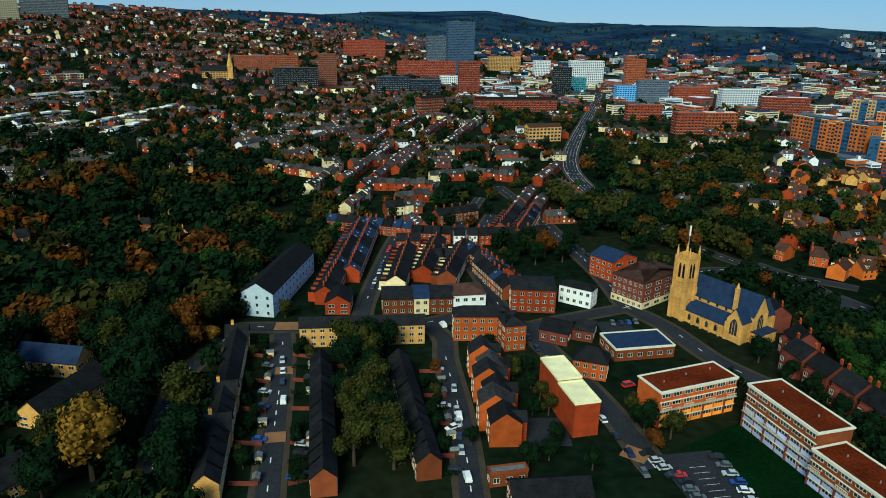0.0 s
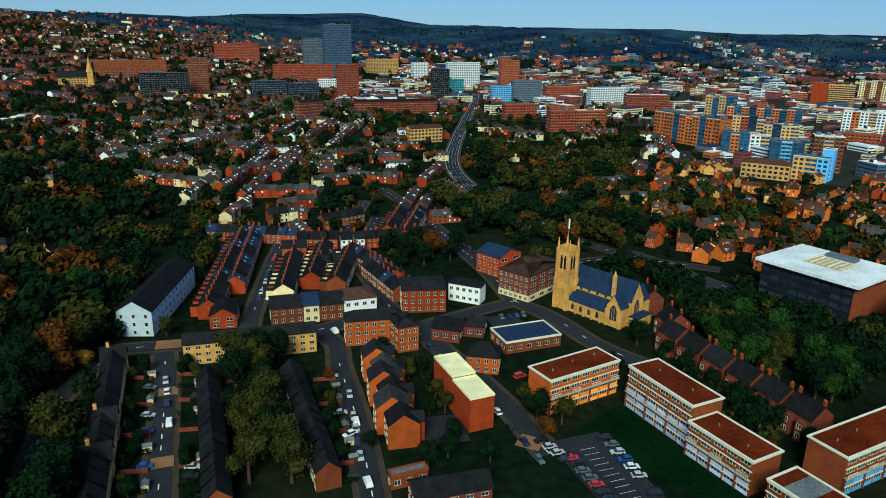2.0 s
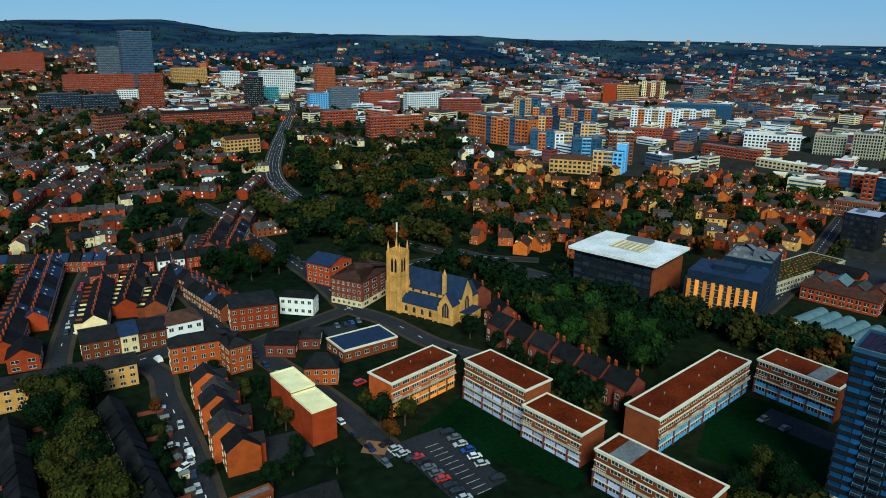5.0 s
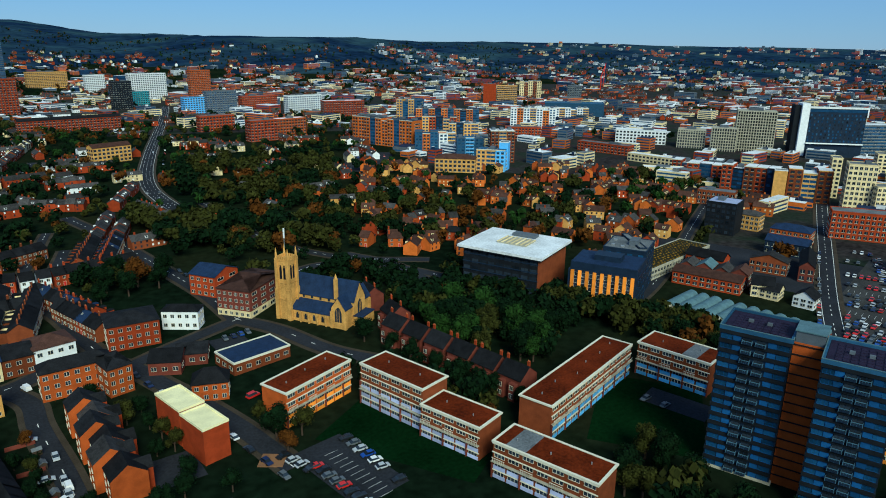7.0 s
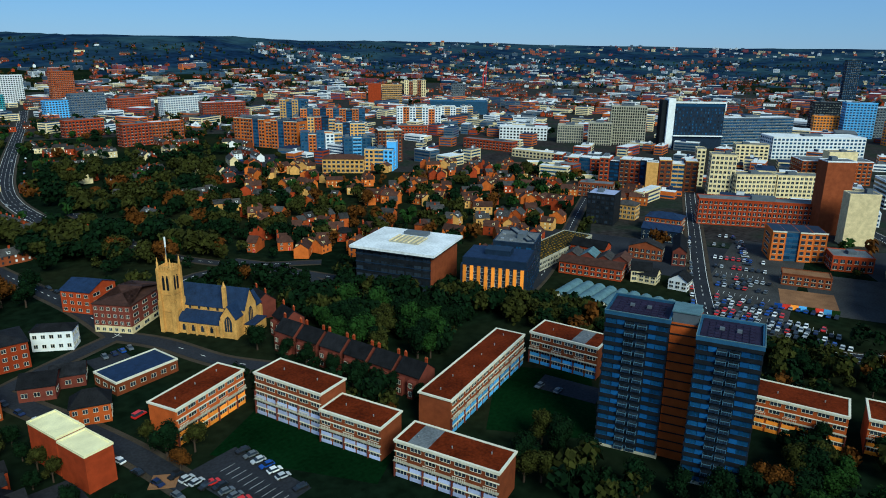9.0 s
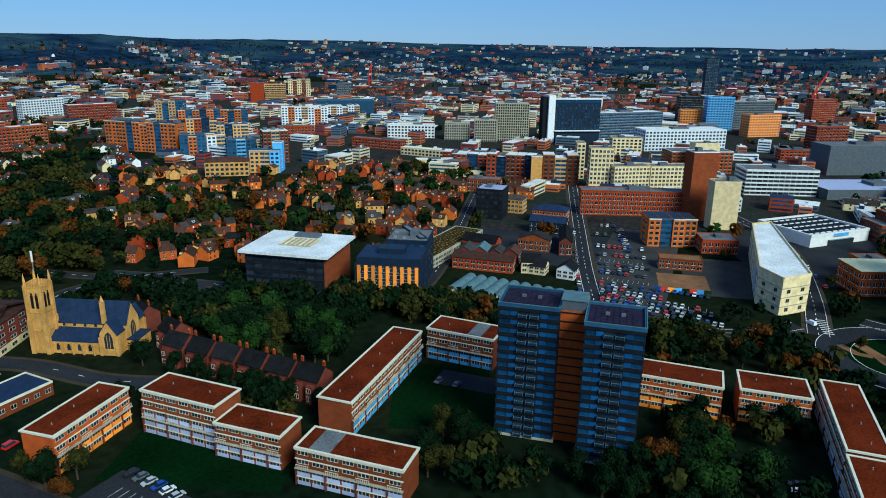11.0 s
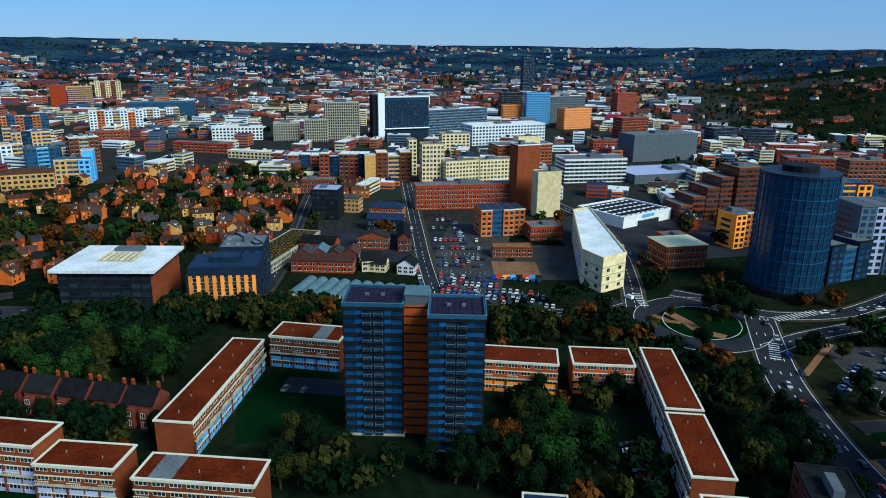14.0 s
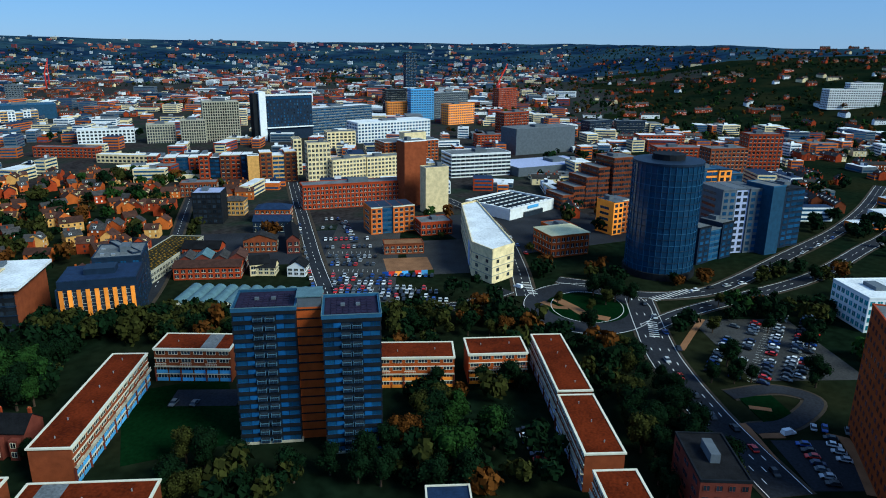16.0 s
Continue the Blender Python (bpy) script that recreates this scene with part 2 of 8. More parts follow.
def smooth_line(pts, n=8):
    """Catmull-Rom through a few points."""
    p = [Vector(q) for q in pts]
    p = [2 * p[0] - p[1]] + p + [2 * p[-1] - p[-2]]
    out = []
    for i in range(1, len(p) - 2):
        for k in range(n):
            t = k / n
            out.append(0.5 * (2 * p[i] + (p[i + 1] - p[i - 1]) * t + (2 * p[i - 1] - 5 * p[i] + 4 * p[i + 1] - p[i + 2]) * t * t + (3 * p[i] - p[i - 1] - 3 * p[i + 1] + p[i + 2]) * t ** 3))
    return out + [p[-2]]


def dashes(pts, gap=6.0, length=2.4, width=0.28, z=0.062, material=None):
    """Broken centre line of a road, one sheet of paint marks."""
    bm = bmesh.new()
    acc = 0.0
    for a, b in zip(pts, pts[1:]):
        a, b = Vector(a), Vector(b)
        L = (b - a).length
        d = (b - a) / max(L, 1e-6)
        s = Vector((-d.y, d.x)) * width / 2
        u = -acc % gap
        while u < L - length:
            q = [a + d * u + s, a + d * u - s, a + d * (u + length) - s, a + d * (u + length) + s]
            bm.faces.new([bm.verts.new((*k, z)) for k in q])
            u += gap
        acc += L
    return tagged(new("road_marking", mesh_of("road_marking", bm, material or PAINT_LINE)), "worn white dashed line on tarmac", "road marking", kind="structure")


STREETS = []


def street(pts, width=7.0, pave=2.0, mark=True, label="dark tarmac street between pavements", n=8):
    line = smooth_line(pts, n)
    STREETS.append(1)
    lift = 0.004 * len(STREETS)
    if pave:
        strip("pavement", line, width + 2 * pave, PAVING, "grey-brown paved footway with a kerb", 0.05 + lift, 0.15, "pavement")
    strip("road", line, width, TARMAC, label, 0.17 + lift)
    if mark:
        dashes(line, z=0.29)
    if width > 7.5:
        for side in (-1, 1):
            edge = []
            for i, p in enumerate(line):
                d = (line[min(i + 1, len(line) - 1)] - line[max(i - 1, 0)]).normalized()
                edge.append(p + Vector((-d.y, d.x)) * side * (width / 2 - 0.45))
            strip("road_marking", edge, 0.22, PAINT_LINE, "white edge line along the carriageway", 0.292, 0.01, "road marking")
            if width > 11:
                mid = []
                for i, p in enumerate(line):
                    d = (line[min(i + 1, len(line) - 1)] - line[max(i - 1, 0)]).normalized()
                    mid.append(p + Vector((-d.y, d.x)) * side * width / 4)
                dashes(mid, z=0.296)


def patch(name, x, y, w, d, rot, material, label, z=0.05, category="ground"):
    ob = new(name, mesh_of(name, solid(box, -w / 2, w / 2, -d / 2, d / 2, -0.1, z), material))
    ob.matrix_basis = pose(x, y, terrain(x, y), 0, 0, rot)
    return tagged(ob, label, category, kind="structure")


WIN = {}


def window_mesh(w, h, frame_mat, glass, bars=1, sill=True):
    key = (round(w, 2), round(h, 2), frame_mat.name, glass.name, bars, sill)
    if key not in WIN:
        bm = bmesh.new()
        n = bars + 1
        xs = [-w / 2 + w * i / n for i in range(n + 1)]
        lo, hi = [bm.verts.new((x, -0.09, 0)) for x in xs], [bm.verts.new((x, -0.09, h)) for x in xs]
        bl, br, tl, tr = (bm.verts.new(p) for p in ((-w / 2, 0.06, 0), (w / 2, 0.06, 0), (-w / 2, 0.06, h), (w / 2, 0.06, h)))
        panes = [bm.faces.new((lo[i], lo[i + 1], hi[i + 1], hi[i])) for i in range(n)]
        bm.faces.new(hi + [tr, tl])
        bm.faces.new(lo[::-1] + [bl, br])
        bm.faces.new((lo[0], hi[0], tl, bl)), bm.faces.new((lo[-1], br, tr, hi[-1])), bm.faces.new((bl, tl, tr, br))
        bmesh.ops.recalc_face_normals(bm, faces=bm.faces)
        bmesh.ops.inset_individual(bm, faces=panes, thickness=min(0.09, w / n * 0.16), depth=-0.05)
        for f in panes:
            f.material_index = 1
        WIN[key] = mesh_of("window", bm, frame_mat, glass)
    return WIN[key]


def put(me, name, parent, x, y, z, rz=0):
    ob = new(name, me)
    ob.parent = parent
    ob.matrix_basis = pose(x, y, z, 0, 0, rz)
    return ob


def gable_roof(bm, w, d, z, rise, over=0.35, thick=0.22, hip=0.0):
    """Ridge along x; hip pulls the ridge ends in."""
    a, b = w / 2 + over, d / 2 + over
    drop = rise * over / (d / 2)
    e = [bm.verts.new(p) for p in ((-a, -b, z - drop), (a, -b, z - drop), (a, b, z - drop), (-a, b, z - drop))]
    k = [bm.verts.new(p) for p in ((-a + hip, 0, z + rise), (a - hip, 0, z + rise))]
    e2 = [bm.verts.new((v.co.x, v.co.y, v.co.z + thick)) for v in e]
    k2 = [bm.verts.new((v.co.x, v.co.y, v.co.z + thick)) for v in k]
    for q in ((e2[0], e2[1], k2[1], k2[0]), (e2[2], e2[3], k2[0], k2[1]), (e[1], e[0], k[0], k[1]), (e[3], e[2], k[1], k[0]),
              (e[0], e[1], e2[1], e2[0]), (e[2], e[3], e2[3], e2[2])):
        bm.faces.new(q)
    if hip:
        bm.faces.new((e2[1], e2[2], k2[1])), bm.faces.new((e2[3], e2[0], k2[0]))
        bm.faces.new((e[1], e[2], e2[2], e2[1])), bm.faces.new((e[3], e[0], e2[0], e2[3]))
    else:
        for i, j, r in ((1, 2, 1), (3, 0, 0)):
            bm.faces.new((e[i], k[r], k2[r], e2[i])), bm.faces.new((k[r], e[j], e2[j], k2[r]))


def gabled_walls(bm, w, d, h, rise):
    v = [bm.verts.new(p) for p in ((-w / 2, -d / 2, -0.5), (w / 2, -d / 2, -0.5), (w / 2, d / 2, -0.5), (-w / 2, d / 2, -0.5),
                                   (-w / 2, -d / 2, h), (w / 2, -d / 2, h), (w / 2, d / 2, h), (-w / 2, d / 2, h), (-w / 2, 0, h + rise), (w / 2, 0, h + rise))]
    for f in ((0, 1, 5, 4), (2, 3, 7, 6), (1, 2, 6, 9, 5), (3, 0, 4, 8, 7), (4, 5, 9, 8), (6, 7, 8, 9), (3, 2, 1, 0)):
        bm.faces.new([v[i] for i in f])


def chimney_mesh(kind=0):
    if ("ch", kind) not in WIN:
        bm = bmesh.new()
        box(bm, -0.45, 0.45, -0.28, 0.28, -0.9, 1.5)
        box(bm, -0.52, 0.52, -0.35, 0.35, 1.5, 1.66)
        for x in (-0.25, 0.25):
            tube(bm, x, 0, 0.13, 0.11, 1.66, 2.15, 6, 1)
        WIN["ch", kind] = mesh_of("chimney", bm, (BRICK_RED, BRICK_BROWN, SANDSTONE)[kind], CHIMNEY_POT)
    return WIN["ch", kind]


def door_mesh(m):
    if ("door", m.name) not in WIN:
        bm = bmesh.new()
        box(bm, -0.5, 0.5, -0.05, 0.05, 0, 2.05, 0)
        box(bm, -0.58, -0.5, -0.08, 0.05, 0, 2.15, 1), box(bm, 0.5, 0.58, -0.08, 0.05, 0, 2.15, 1)
        box(bm, -0.5, 0.5, -0.08, 0.05, 2.05, 2.15, 1)
        WIN["door", m.name] = mesh_of("door", bm, m, WHITE_TRIM)
    return WIN["door", m.name]


def house(name, w, d, h, wall, roof, rise, label, hip=0.0, chimneys=1, ck=0, cols=2, door=True, storeys=2, back=True, group="town houses", x=0, y=0, rot=0, sky=0):
    """A house with its front to local -y."""
    ob = thing(name, x, y, terrain(x, y), rot, label, "house", group)
    bm = bmesh.new()
    if hip:
        box(bm, -w / 2, w / 2, -d / 2, d / 2, -0.5, h)
    else:
        gabled_walls(bm, w, d, h, rise)
    lid = solid(gable_roof, w, d, h, rise, 0.3, 0.2, hip)
    if name == "terraced_house" and d > 7:
        box(bm, w * 0.08, w * 0.46, d / 2 + 0.003, d / 2 + 3.4, -0.5, 4.4)
        box(lid, w * 0.05, w * 0.49, d / 2 + 0.003, d / 2 + 3.6, 4.404, 4.65)
    part("wall", bm, wall, ob)
    part("roof", lid, roof, ob)
    for i in range(chimneys):
        put(chimney_mesh(ck), "chimney", ob, (-w / 2 + 0.5 if i == 0 else w / 2 - 0.5), 0.3, h + rise - (0 if not hip else 0.8))
    for side in ((-1, 1) if back else (-1,)):
        for s in range(storeys):
            for c in range(cols):
                x = -w / 2 + w * (c + 0.5) / cols
                if s == 0 and c == cols - 1 and door and side < 0:
                    put(door_mesh(PAINTS["dark blue"] if ck else PAINTS["red"]), "door", ob, x, -d / 2 - 0.02, 0.05)
                else:
                    put(window_mesh(min(1.3, w / cols * 0.55), 1.35, WHITE_TRIM, GLASS), "window", ob, x, side * (d / 2 + 0.02), 0.9 + s * (h - 0.3) / storeys, 0 if side < 0 else 180)
    for i in range(sky):
        put(window_mesh(0.8, 0.9, WHITE_TRIM, GLASS, 0, False), "rooflight", ob, -w / 4 + i * w / 2, -d / 4, h + rise / 2 + 0.22).rotation_euler = (-math.pi / 2 + math.atan2(rise, d / 2), 0, 0)
    return ob


def far_bands(ob, w, d, h, floors, glass, frame_mat, faces, gap, off=(0, 0), join=False):
    """Storeys of framed windows for blocks far off, one band a storey; the farthest faces are joined."""
    far = join or ob.location.length > 600
    floors = max(floors, round(h / 3.6))
    fh = (h - 1.0) / floors
    for on, span, rz, px, py in ((faces[0], w, 0, 0, -d / 2 - 0.02), (faces[1], d, 90, w / 2 + 0.02, 0), (faces[2], d, -90, -w / 2 - 0.02, 0)):
        if not on:
            continue
        key = ("band", round(span, 1), round(fh, 2), glass.name, frame_mat.name, gap, floors if far else 1)
        if key not in WIN:
            bm = bmesh.new()
            n = max(2, round(span / (4.2 if far else 3.1)))
            for s in range(floors if far else 1):
                z = s * fh
                for i in range(n):
                    c, k = -span / 2 + span * (i + 0.5) / n, span / n * (0.47 if gap < 0.2 else 0.31)
                    box(bm, c - k, c + k, -0.07, 0.05, z, z + fh * 0.56, 1)
                    if not far:
                        box(bm, c - 0.05, c + 0.05, -0.13, -0.07, z, z + fh * 0.56)
                    box(bm, c - k - 0.06, c + k + 0.06, -0.16, 0.02, z - 0.14, z)
            WIN[key] = mesh_of("window_band", bm, frame_mat, glass)
        for s in range(1 if far else floors):
            put(WIN[key], "window_band", ob, px + off[0], py + off[1], 1.1 + s * fh, rz)["kind"] = "stuff"


def building(name, x, y, w, d, h, rot, wall, label, roof="flat", roof_mat=None, floors=3, bays=6, side_bays=3, win=None, glass=None, frame_mat=None,
             trim=None, rise=3.0, category="building", faces=(1, 1, 1), win_h=None, band=None, group="", gap=0.35, plant=True, sill=False, ground=0.0, base_mat=None):
    """A block with rows of windows. faces: front (-y), right (+x), left (-x)."""
    z = terrain(x, y)
    ob = thing(name, x, y, z, rot, label, category, group)
    glass, frame_mat = glass or GLASS, frame_mat or WHITE_TRIM
    bm = bmesh.new()
    if roof == "gable":
        gabled_walls(bm, w, d, h, rise)
    else:
        box(bm, -w / 2, w / 2, -d / 2, d / 2, -1.5, h)
    part("wall", bm, wall, ob)
    if base_mat:
        part("ground_floor", solid(box, -w / 2 - 0.015, w / 2 + 0.015, -d / 2 - 0.015, d / 2 + 0.015, -1, h / floors + 0.1), base_mat, ob, "cream painted ground floor")
    if roof == "flat":
        bm = bmesh.new()
        box(bm, -w / 2 + 0.35, w / 2 - 0.35, -d / 2 + 0.35, d / 2 - 0.35, h - 0.2, h + 0.12)
        part("roof", bm, roof_mat or GREY_FELT, ob)
        bm = bmesh.new()
        for q in ((-w / 2 - 0.12, w / 2 + 0.12, -d / 2 - 0.12, -d / 2 + 0.35), (-w / 2 - 0.12, w / 2 + 0.12, d / 2 - 0.35, d / 2 + 0.12),
                  (-w / 2 - 0.12, -w / 2 + 0.35, -d / 2 + 0.35, d / 2 - 0.35), (w / 2 - 0.35, w / 2 + 0.12, -d / 2 + 0.35, d / 2 - 0.35)):
            box(bm, *q, h - 0.25, h + 0.45)
        part("parapet", bm, trim or wall, ob)
        if plant and w > 12 and d > 8:
            bm = bmesh.new()
            k = rng.uniform(-0.2, 0.2) * w
            box(bm, k - w * 0.1, k + w * 0.1, -d * 0.15, d * 0.2, h + 0.1, h + rng.uniform(1.6, 2.8))
            part("roof_plant", bm, GREY_CLAD, ob, "grey rooftop plant box")
            for i in range(rng.randint(1, 3) if math.hypot(x, y) < 330 else 0):
                u, v = rng.uniform(-0.38, 0.38) * w, rng.uniform(-0.35, 0.35) * d
                part("roof_vent", solid(box, u - 0.8, u + 0.8, v - 0.5, v + 0.5, h + 0.1, h + 0.9), STEEL, ob)
    else:
        part("roof", solid(gable_roof, w, d, h, rise, 0.4, 0.25, d / 2 if roof == "hip" else 0.0), roof_mat or SLATE, ob)
    if math.hypot(x, y) > 330:
        far_bands(ob, w, d, h, floors, glass, frame_mat, faces, gap)
        return ob
    fh = (h - ground - 0.4) / floors
    wh = win_h or min(1.5, fh * 0.48)
    for on, n, span, rz in ((faces[0], bays, w, 0), (faces[1], side_bays, d, 90), (faces[2], side_bays, d, -90)):
        if not on:
            continue
        ww = win or span / n * (0.5 if gap == 0.35 else 1 - gap)
        for s in range(floors):
            zz = ground + s * fh + (fh - wh) * 0.55
            for i in range(n):
                u = -span / 2 + span * (i + 0.5) / n
                if rz == 0:
                    put(window_mesh(ww, wh, frame_mat, glass, 1 if ww > 1.2 else 0, sill), "window", ob, u, -d / 2 - 0.02, zz)
                elif rz == 90:
                    put(window_mesh(ww, wh, frame_mat, glass, 1 if ww > 1.2 else 0, sill), "window", ob, w / 2 + 0.02, u, zz, 90)
                else:
                    put(window_mesh(ww, wh, frame_mat, glass, 1 if ww > 1.2 else 0, sill), "window", ob, -w / 2 - 0.02, u, zz, -90)
        if band:
            for s in range(1, floors + 1):
                bm = bmesh.new()
                zz = ground + s * fh
                if rz == 0:
                    box(bm, -w / 2, w / 2, -d / 2 - 0.12, -d / 2, zz - 0.3, zz)
                elif rz == 90:
                    box(bm, w / 2, w / 2 + 0.12, -d / 2, d / 2, zz - 0.3, zz)
                else:
                    box(bm, -w / 2 - 0.12, -w / 2, -d / 2, d / 2, zz - 0.3, zz)
                part("floor_band", bm, band, ob)
    return ob

def bay_block(name, x, y, w, d, h, rot, bays, label, roof_mat=None, step=2.6, size=9.0):
    """A long block of bays side by side, each with its own wall, height and setback; bays: (wall, glass, frame) in turn."""
    ob = thing(name, x, y, terrain(x, y), rot, label, "flats", "city apartment blocks")
    n = max(2, round(w / size))
    bw = w / n
    q = random.Random(int(x + y))
    for i in range(n):
        wall, glass, frame_mat = bays[i % len(bays)]
        u, out, top = -w / 2 + bw * (i + 0.5), 0.0 if i % 2 else 0.9, h - (q.choice((0, 0, step)) if i % 2 else 0)
        b = part("bay", solid(box, u - bw / 2, u + bw / 2, -d / 2 - out, d / 2, -1.5, top), wall, ob)
        bm = bmesh.new()
        box(bm, u - bw / 2 + 0.3, u + bw / 2 - 0.3, -d / 2 - out + 0.3, d / 2 - 0.3, top - 0.1, top + 0.15)
        part("roof", bm, roof_mat or PALE_ROOF, ob)
        part("cornice", solid(box, u - bw / 2 - 0.04, u + bw / 2 + 0.04, -d / 2 - out - 0.35, -d / 2 - out + 0.3, top - 0.3, top + 0.35), frame_mat, ob)
        far_bands(ob, bw * 0.94, d, top, 3, glass, frame_mat, (1, 0, 0), 0.1 if glass in (GLASS_BLUE, GLASS_TEAL) and i % 2 else 0.35, (u, -out), True)
        if q.random() < 0.5:
            part("roof_plant", solid(box, u - bw * 0.25, u + bw * 0.2, -d * 0.1, d * 0.25, top + 0.15, top + 2.4), GREY_CLAD, ob)
    for rz, px in ((90, w / 2 + 0.02), (-90, -w / 2 - 0.02)):
        for s in range(int(h / 3.6)):
            put(window_mesh(d * 0.55, 1.6, bays[0][2], GLASS, 3, False), "window", ob, px, 0, 1.3 + s * 3.5, rz)
    return ob


# ---- town centre ----
building("office_block", 854.2, 357.0, 100.0, 22.0, 32.0, -30.7, GREY_CLAD, "grey-blue glazed office block with a white roof", floors=4, bays=3, side_bays=1, faces=(1, 0, 1), glass=GLASS_BLUE, roof_mat=PALE_ROOF, gap=0.15)
building("office_block", 521.5, 236.2, 18.5, 14.0, 33.8, -55.7, CREAM, "cream rendered block with banded windows", floors=5, bays=4, side_bays=2, faces=(1, 0, 1))
building("office_block", 531.2, 215.5, 30.3, 14.0, 20.1, -42.2, CREAM, "cream rendered block with banded windows", floors=4, bays=5, side_bays=2, faces=(1, 0, 1))
building("office_block", 554.4, 192.2, 32.5, 14.0, 19.9, -47.1, CREAM, "cream rendered block with banded windows", floors=4, bays=5, side_bays=2, faces=(1, 0, 1))
building("brick_hall", 452.7, 179.0, 72.9, 14.0, 17.0, -56.3, BRICK_RED, "red brick office block with rows of white-framed windows", floors=4, bays=9, side_bays=3, faces=(1, 0, 1))
building("office_block", 692.0, 286.8, 30.8, 16.0, 21.0, -54.5, CREAM, "cream rendered block with banded windows", floors=3, bays=5, side_bays=2, faces=(1, 0, 1))
building("stair_tower", 467.5, 139.5, 17.4, 12.0, 46.3, -45.2, BRICK_BROWN, "brown brick block with dark windows", floors=1, bays=2, side_bays=3, faces=(0, 0, 0), trim=WHITE)
building("stair_tower", 635.4, 188.5, 22.8, 12.0, 30.4, -47.7, CREAM, "cream rendered block with banded windows", floors=1, bays=2, side_bays=2, faces=(0, 0, 0))
# White tower: cream stands in for the warm light on its render
building("lift_tower", 452.5, 118.6, 17.1, 10.0, 31.1, -51.4, CREAM, "blank white stair tower coloured cream for warm light", floors=1, bays=2, side_bays=3, faces=(0, 0, 0))
building("multi_storey", 600.0, 119.2, 56.3, 26.0, 20.3, -55.7, WHITE, "white rendered block with dark windows", floors=4, bays=2, side_bays=2, faces=(1, 0, 1), gap=0.04)
building("office_block", 1027.0, 291.8, 37.4, 16.0, 45.6, -52.7, PANEL_SKY, "bright blue panelled block with ribbon windows", floors=4, bays=3, side_bays=1, faces=(1, 0, 1), glass=GLASS_BLUE)
building("office_block", 1078.9, 262.0, 66.9, 18.0, 39.0, -39.4, GREY_CLAD, "grey-blue clad building with strip windows", floors=4, bays=3, side_bays=1, faces=(1, 0, 1), roof_mat=PALE_ROOF)
building("office_block", 1098.5, 356.7, 35.9, 18.0, 39.0, -52.1, DARK, "dark glazed block with black cladding", floors=4, bays=3, side_bays=1, faces=(1, 0, 1))
building("office_block", 1015.0, 326.9, 31.5, 10.0, 26.5, -52.6, PANEL_ORANGE, "orange panelled block with blue glazing", floors=3, bays=3, side_bays=1, faces=(1, 0, 1))
building("slim_tower", 1710.7, 514.1, 29.8, 14.0, 89.6, -48.4, DARK, "dark glazed block with black cladding", floors=4, bays=2, side_bays=1, faces=(1, 0, 1), glass=GLASS_BLUE)
building("tower_flat", 1007.3, 1022.8, 27.0, 14.0, 34.7, -49.7, GREY_CLAD, "grey-blue clad building with strip windows", floors=4, bays=3, side_bays=1, faces=(1, 1, 0))
building("grey_box_store", 755.4, 81.4, 77.3, 30.0, 26.9, -47.7, GREY_CLAD, "grey-blue clad building with strip windows", floors=1, bays=2, side_bays=2, faces=(0, 0, 0))
building("white_hall", 794.6, 265.2, 97.9, 30.0, 23.2, -43.2, WHITE, "white rendered block with dark windows", floors=3, bays=5, side_bays=2, faces=(1, 0, 1), glass=GLASS_BLUE, roof_mat=PALE_ROOF)
building("market_hall", 655.9, 200.8, 57.9, 26.0, 20.4, -48.9, BRICK_ORANGE, "orange brick apartment block with regular windows", floors=3, bays=5, side_bays=2, faces=(1, 0, 1), trim=WHITE)
building("brick_office", 901.3, 132.0, 42.1, 18.0, 28.1, -40.6, BRICK_RED, "red brick office block with rows of white-framed windows", floors=4, bays=3, side_bays=1, faces=(1, 0, 1))
building("brick_tower", 1232.7, 195.0, 50.1, 14.0, 38.0, -31.0, BRICK_RED, "red brick office block with rows of white-framed windows", floors=4, bays=3, side_bays=1, faces=(1, 0, 1))
building("office_block", 992.1, 225.6, 48.4, 18.0, 28.3, -37.8, PANEL_ORANGE, "orange panelled block with blue glazing", floors=3, bays=3, side_bays=1, faces=(1, 0, 1), glass=GLASS_BLUE)
building("office_block", 920.7, 24.0, 41.6, 16.0, 19.3, -42.0, DARK_BLUE, "blue clad building with ribbon glazing", floors=3, bays=3, side_bays=1, faces=(1, 0, 1))
building("office_block", 553.7, 270.7, 7.1, 14.0, 31.2, -55.4, CREAM, "cream rendered block with banded windows", floors=4, bays=2, side_bays=2, faces=(1, 0, 1))
building("office_block", 664.6, 557.7, 58.4, 16.0, 15.8, -53.6, WHITE, "white rendered block with dark windows", floors=2, bays=5, side_bays=2, faces=(1, 1, 0), roof_mat=PALE_ROOF)
building("cream_shed", 297.1, 168.8, 9.7, 10.0, 6.1, -57.2, CREAM, "cream rendered block with banded windows", floors=1, bays=3, side_bays=3, faces=(1, 0, 1), roof="gable")
building("dark_block", 256.3, 213.3, 3.6, 26.0, 21.5, -29.3, DARK_BLUE, "blue clad building with ribbon glazing", floors=4, bays=2, side_bays=3, faces=(1, 0, 1))
building("market_roof", 640.6, 63.8, 81.1, 45.0, 7.5, -49.2, GREY_CLAD, "grey-blue clad building with strip windows", floors=1, bays=5, side_bays=2, roof_mat=PANEL_LILAC, faces=(0, 0, 0))
building("long_roof", 517.3, 390.1, 58.4, 12.0, 7.9, -46.1, CREAM, "cream rendered block with banded windows", floors=1, bays=5, side_bays=2, faces=(1, 0, 1), roof_mat=PALE_ROOF)
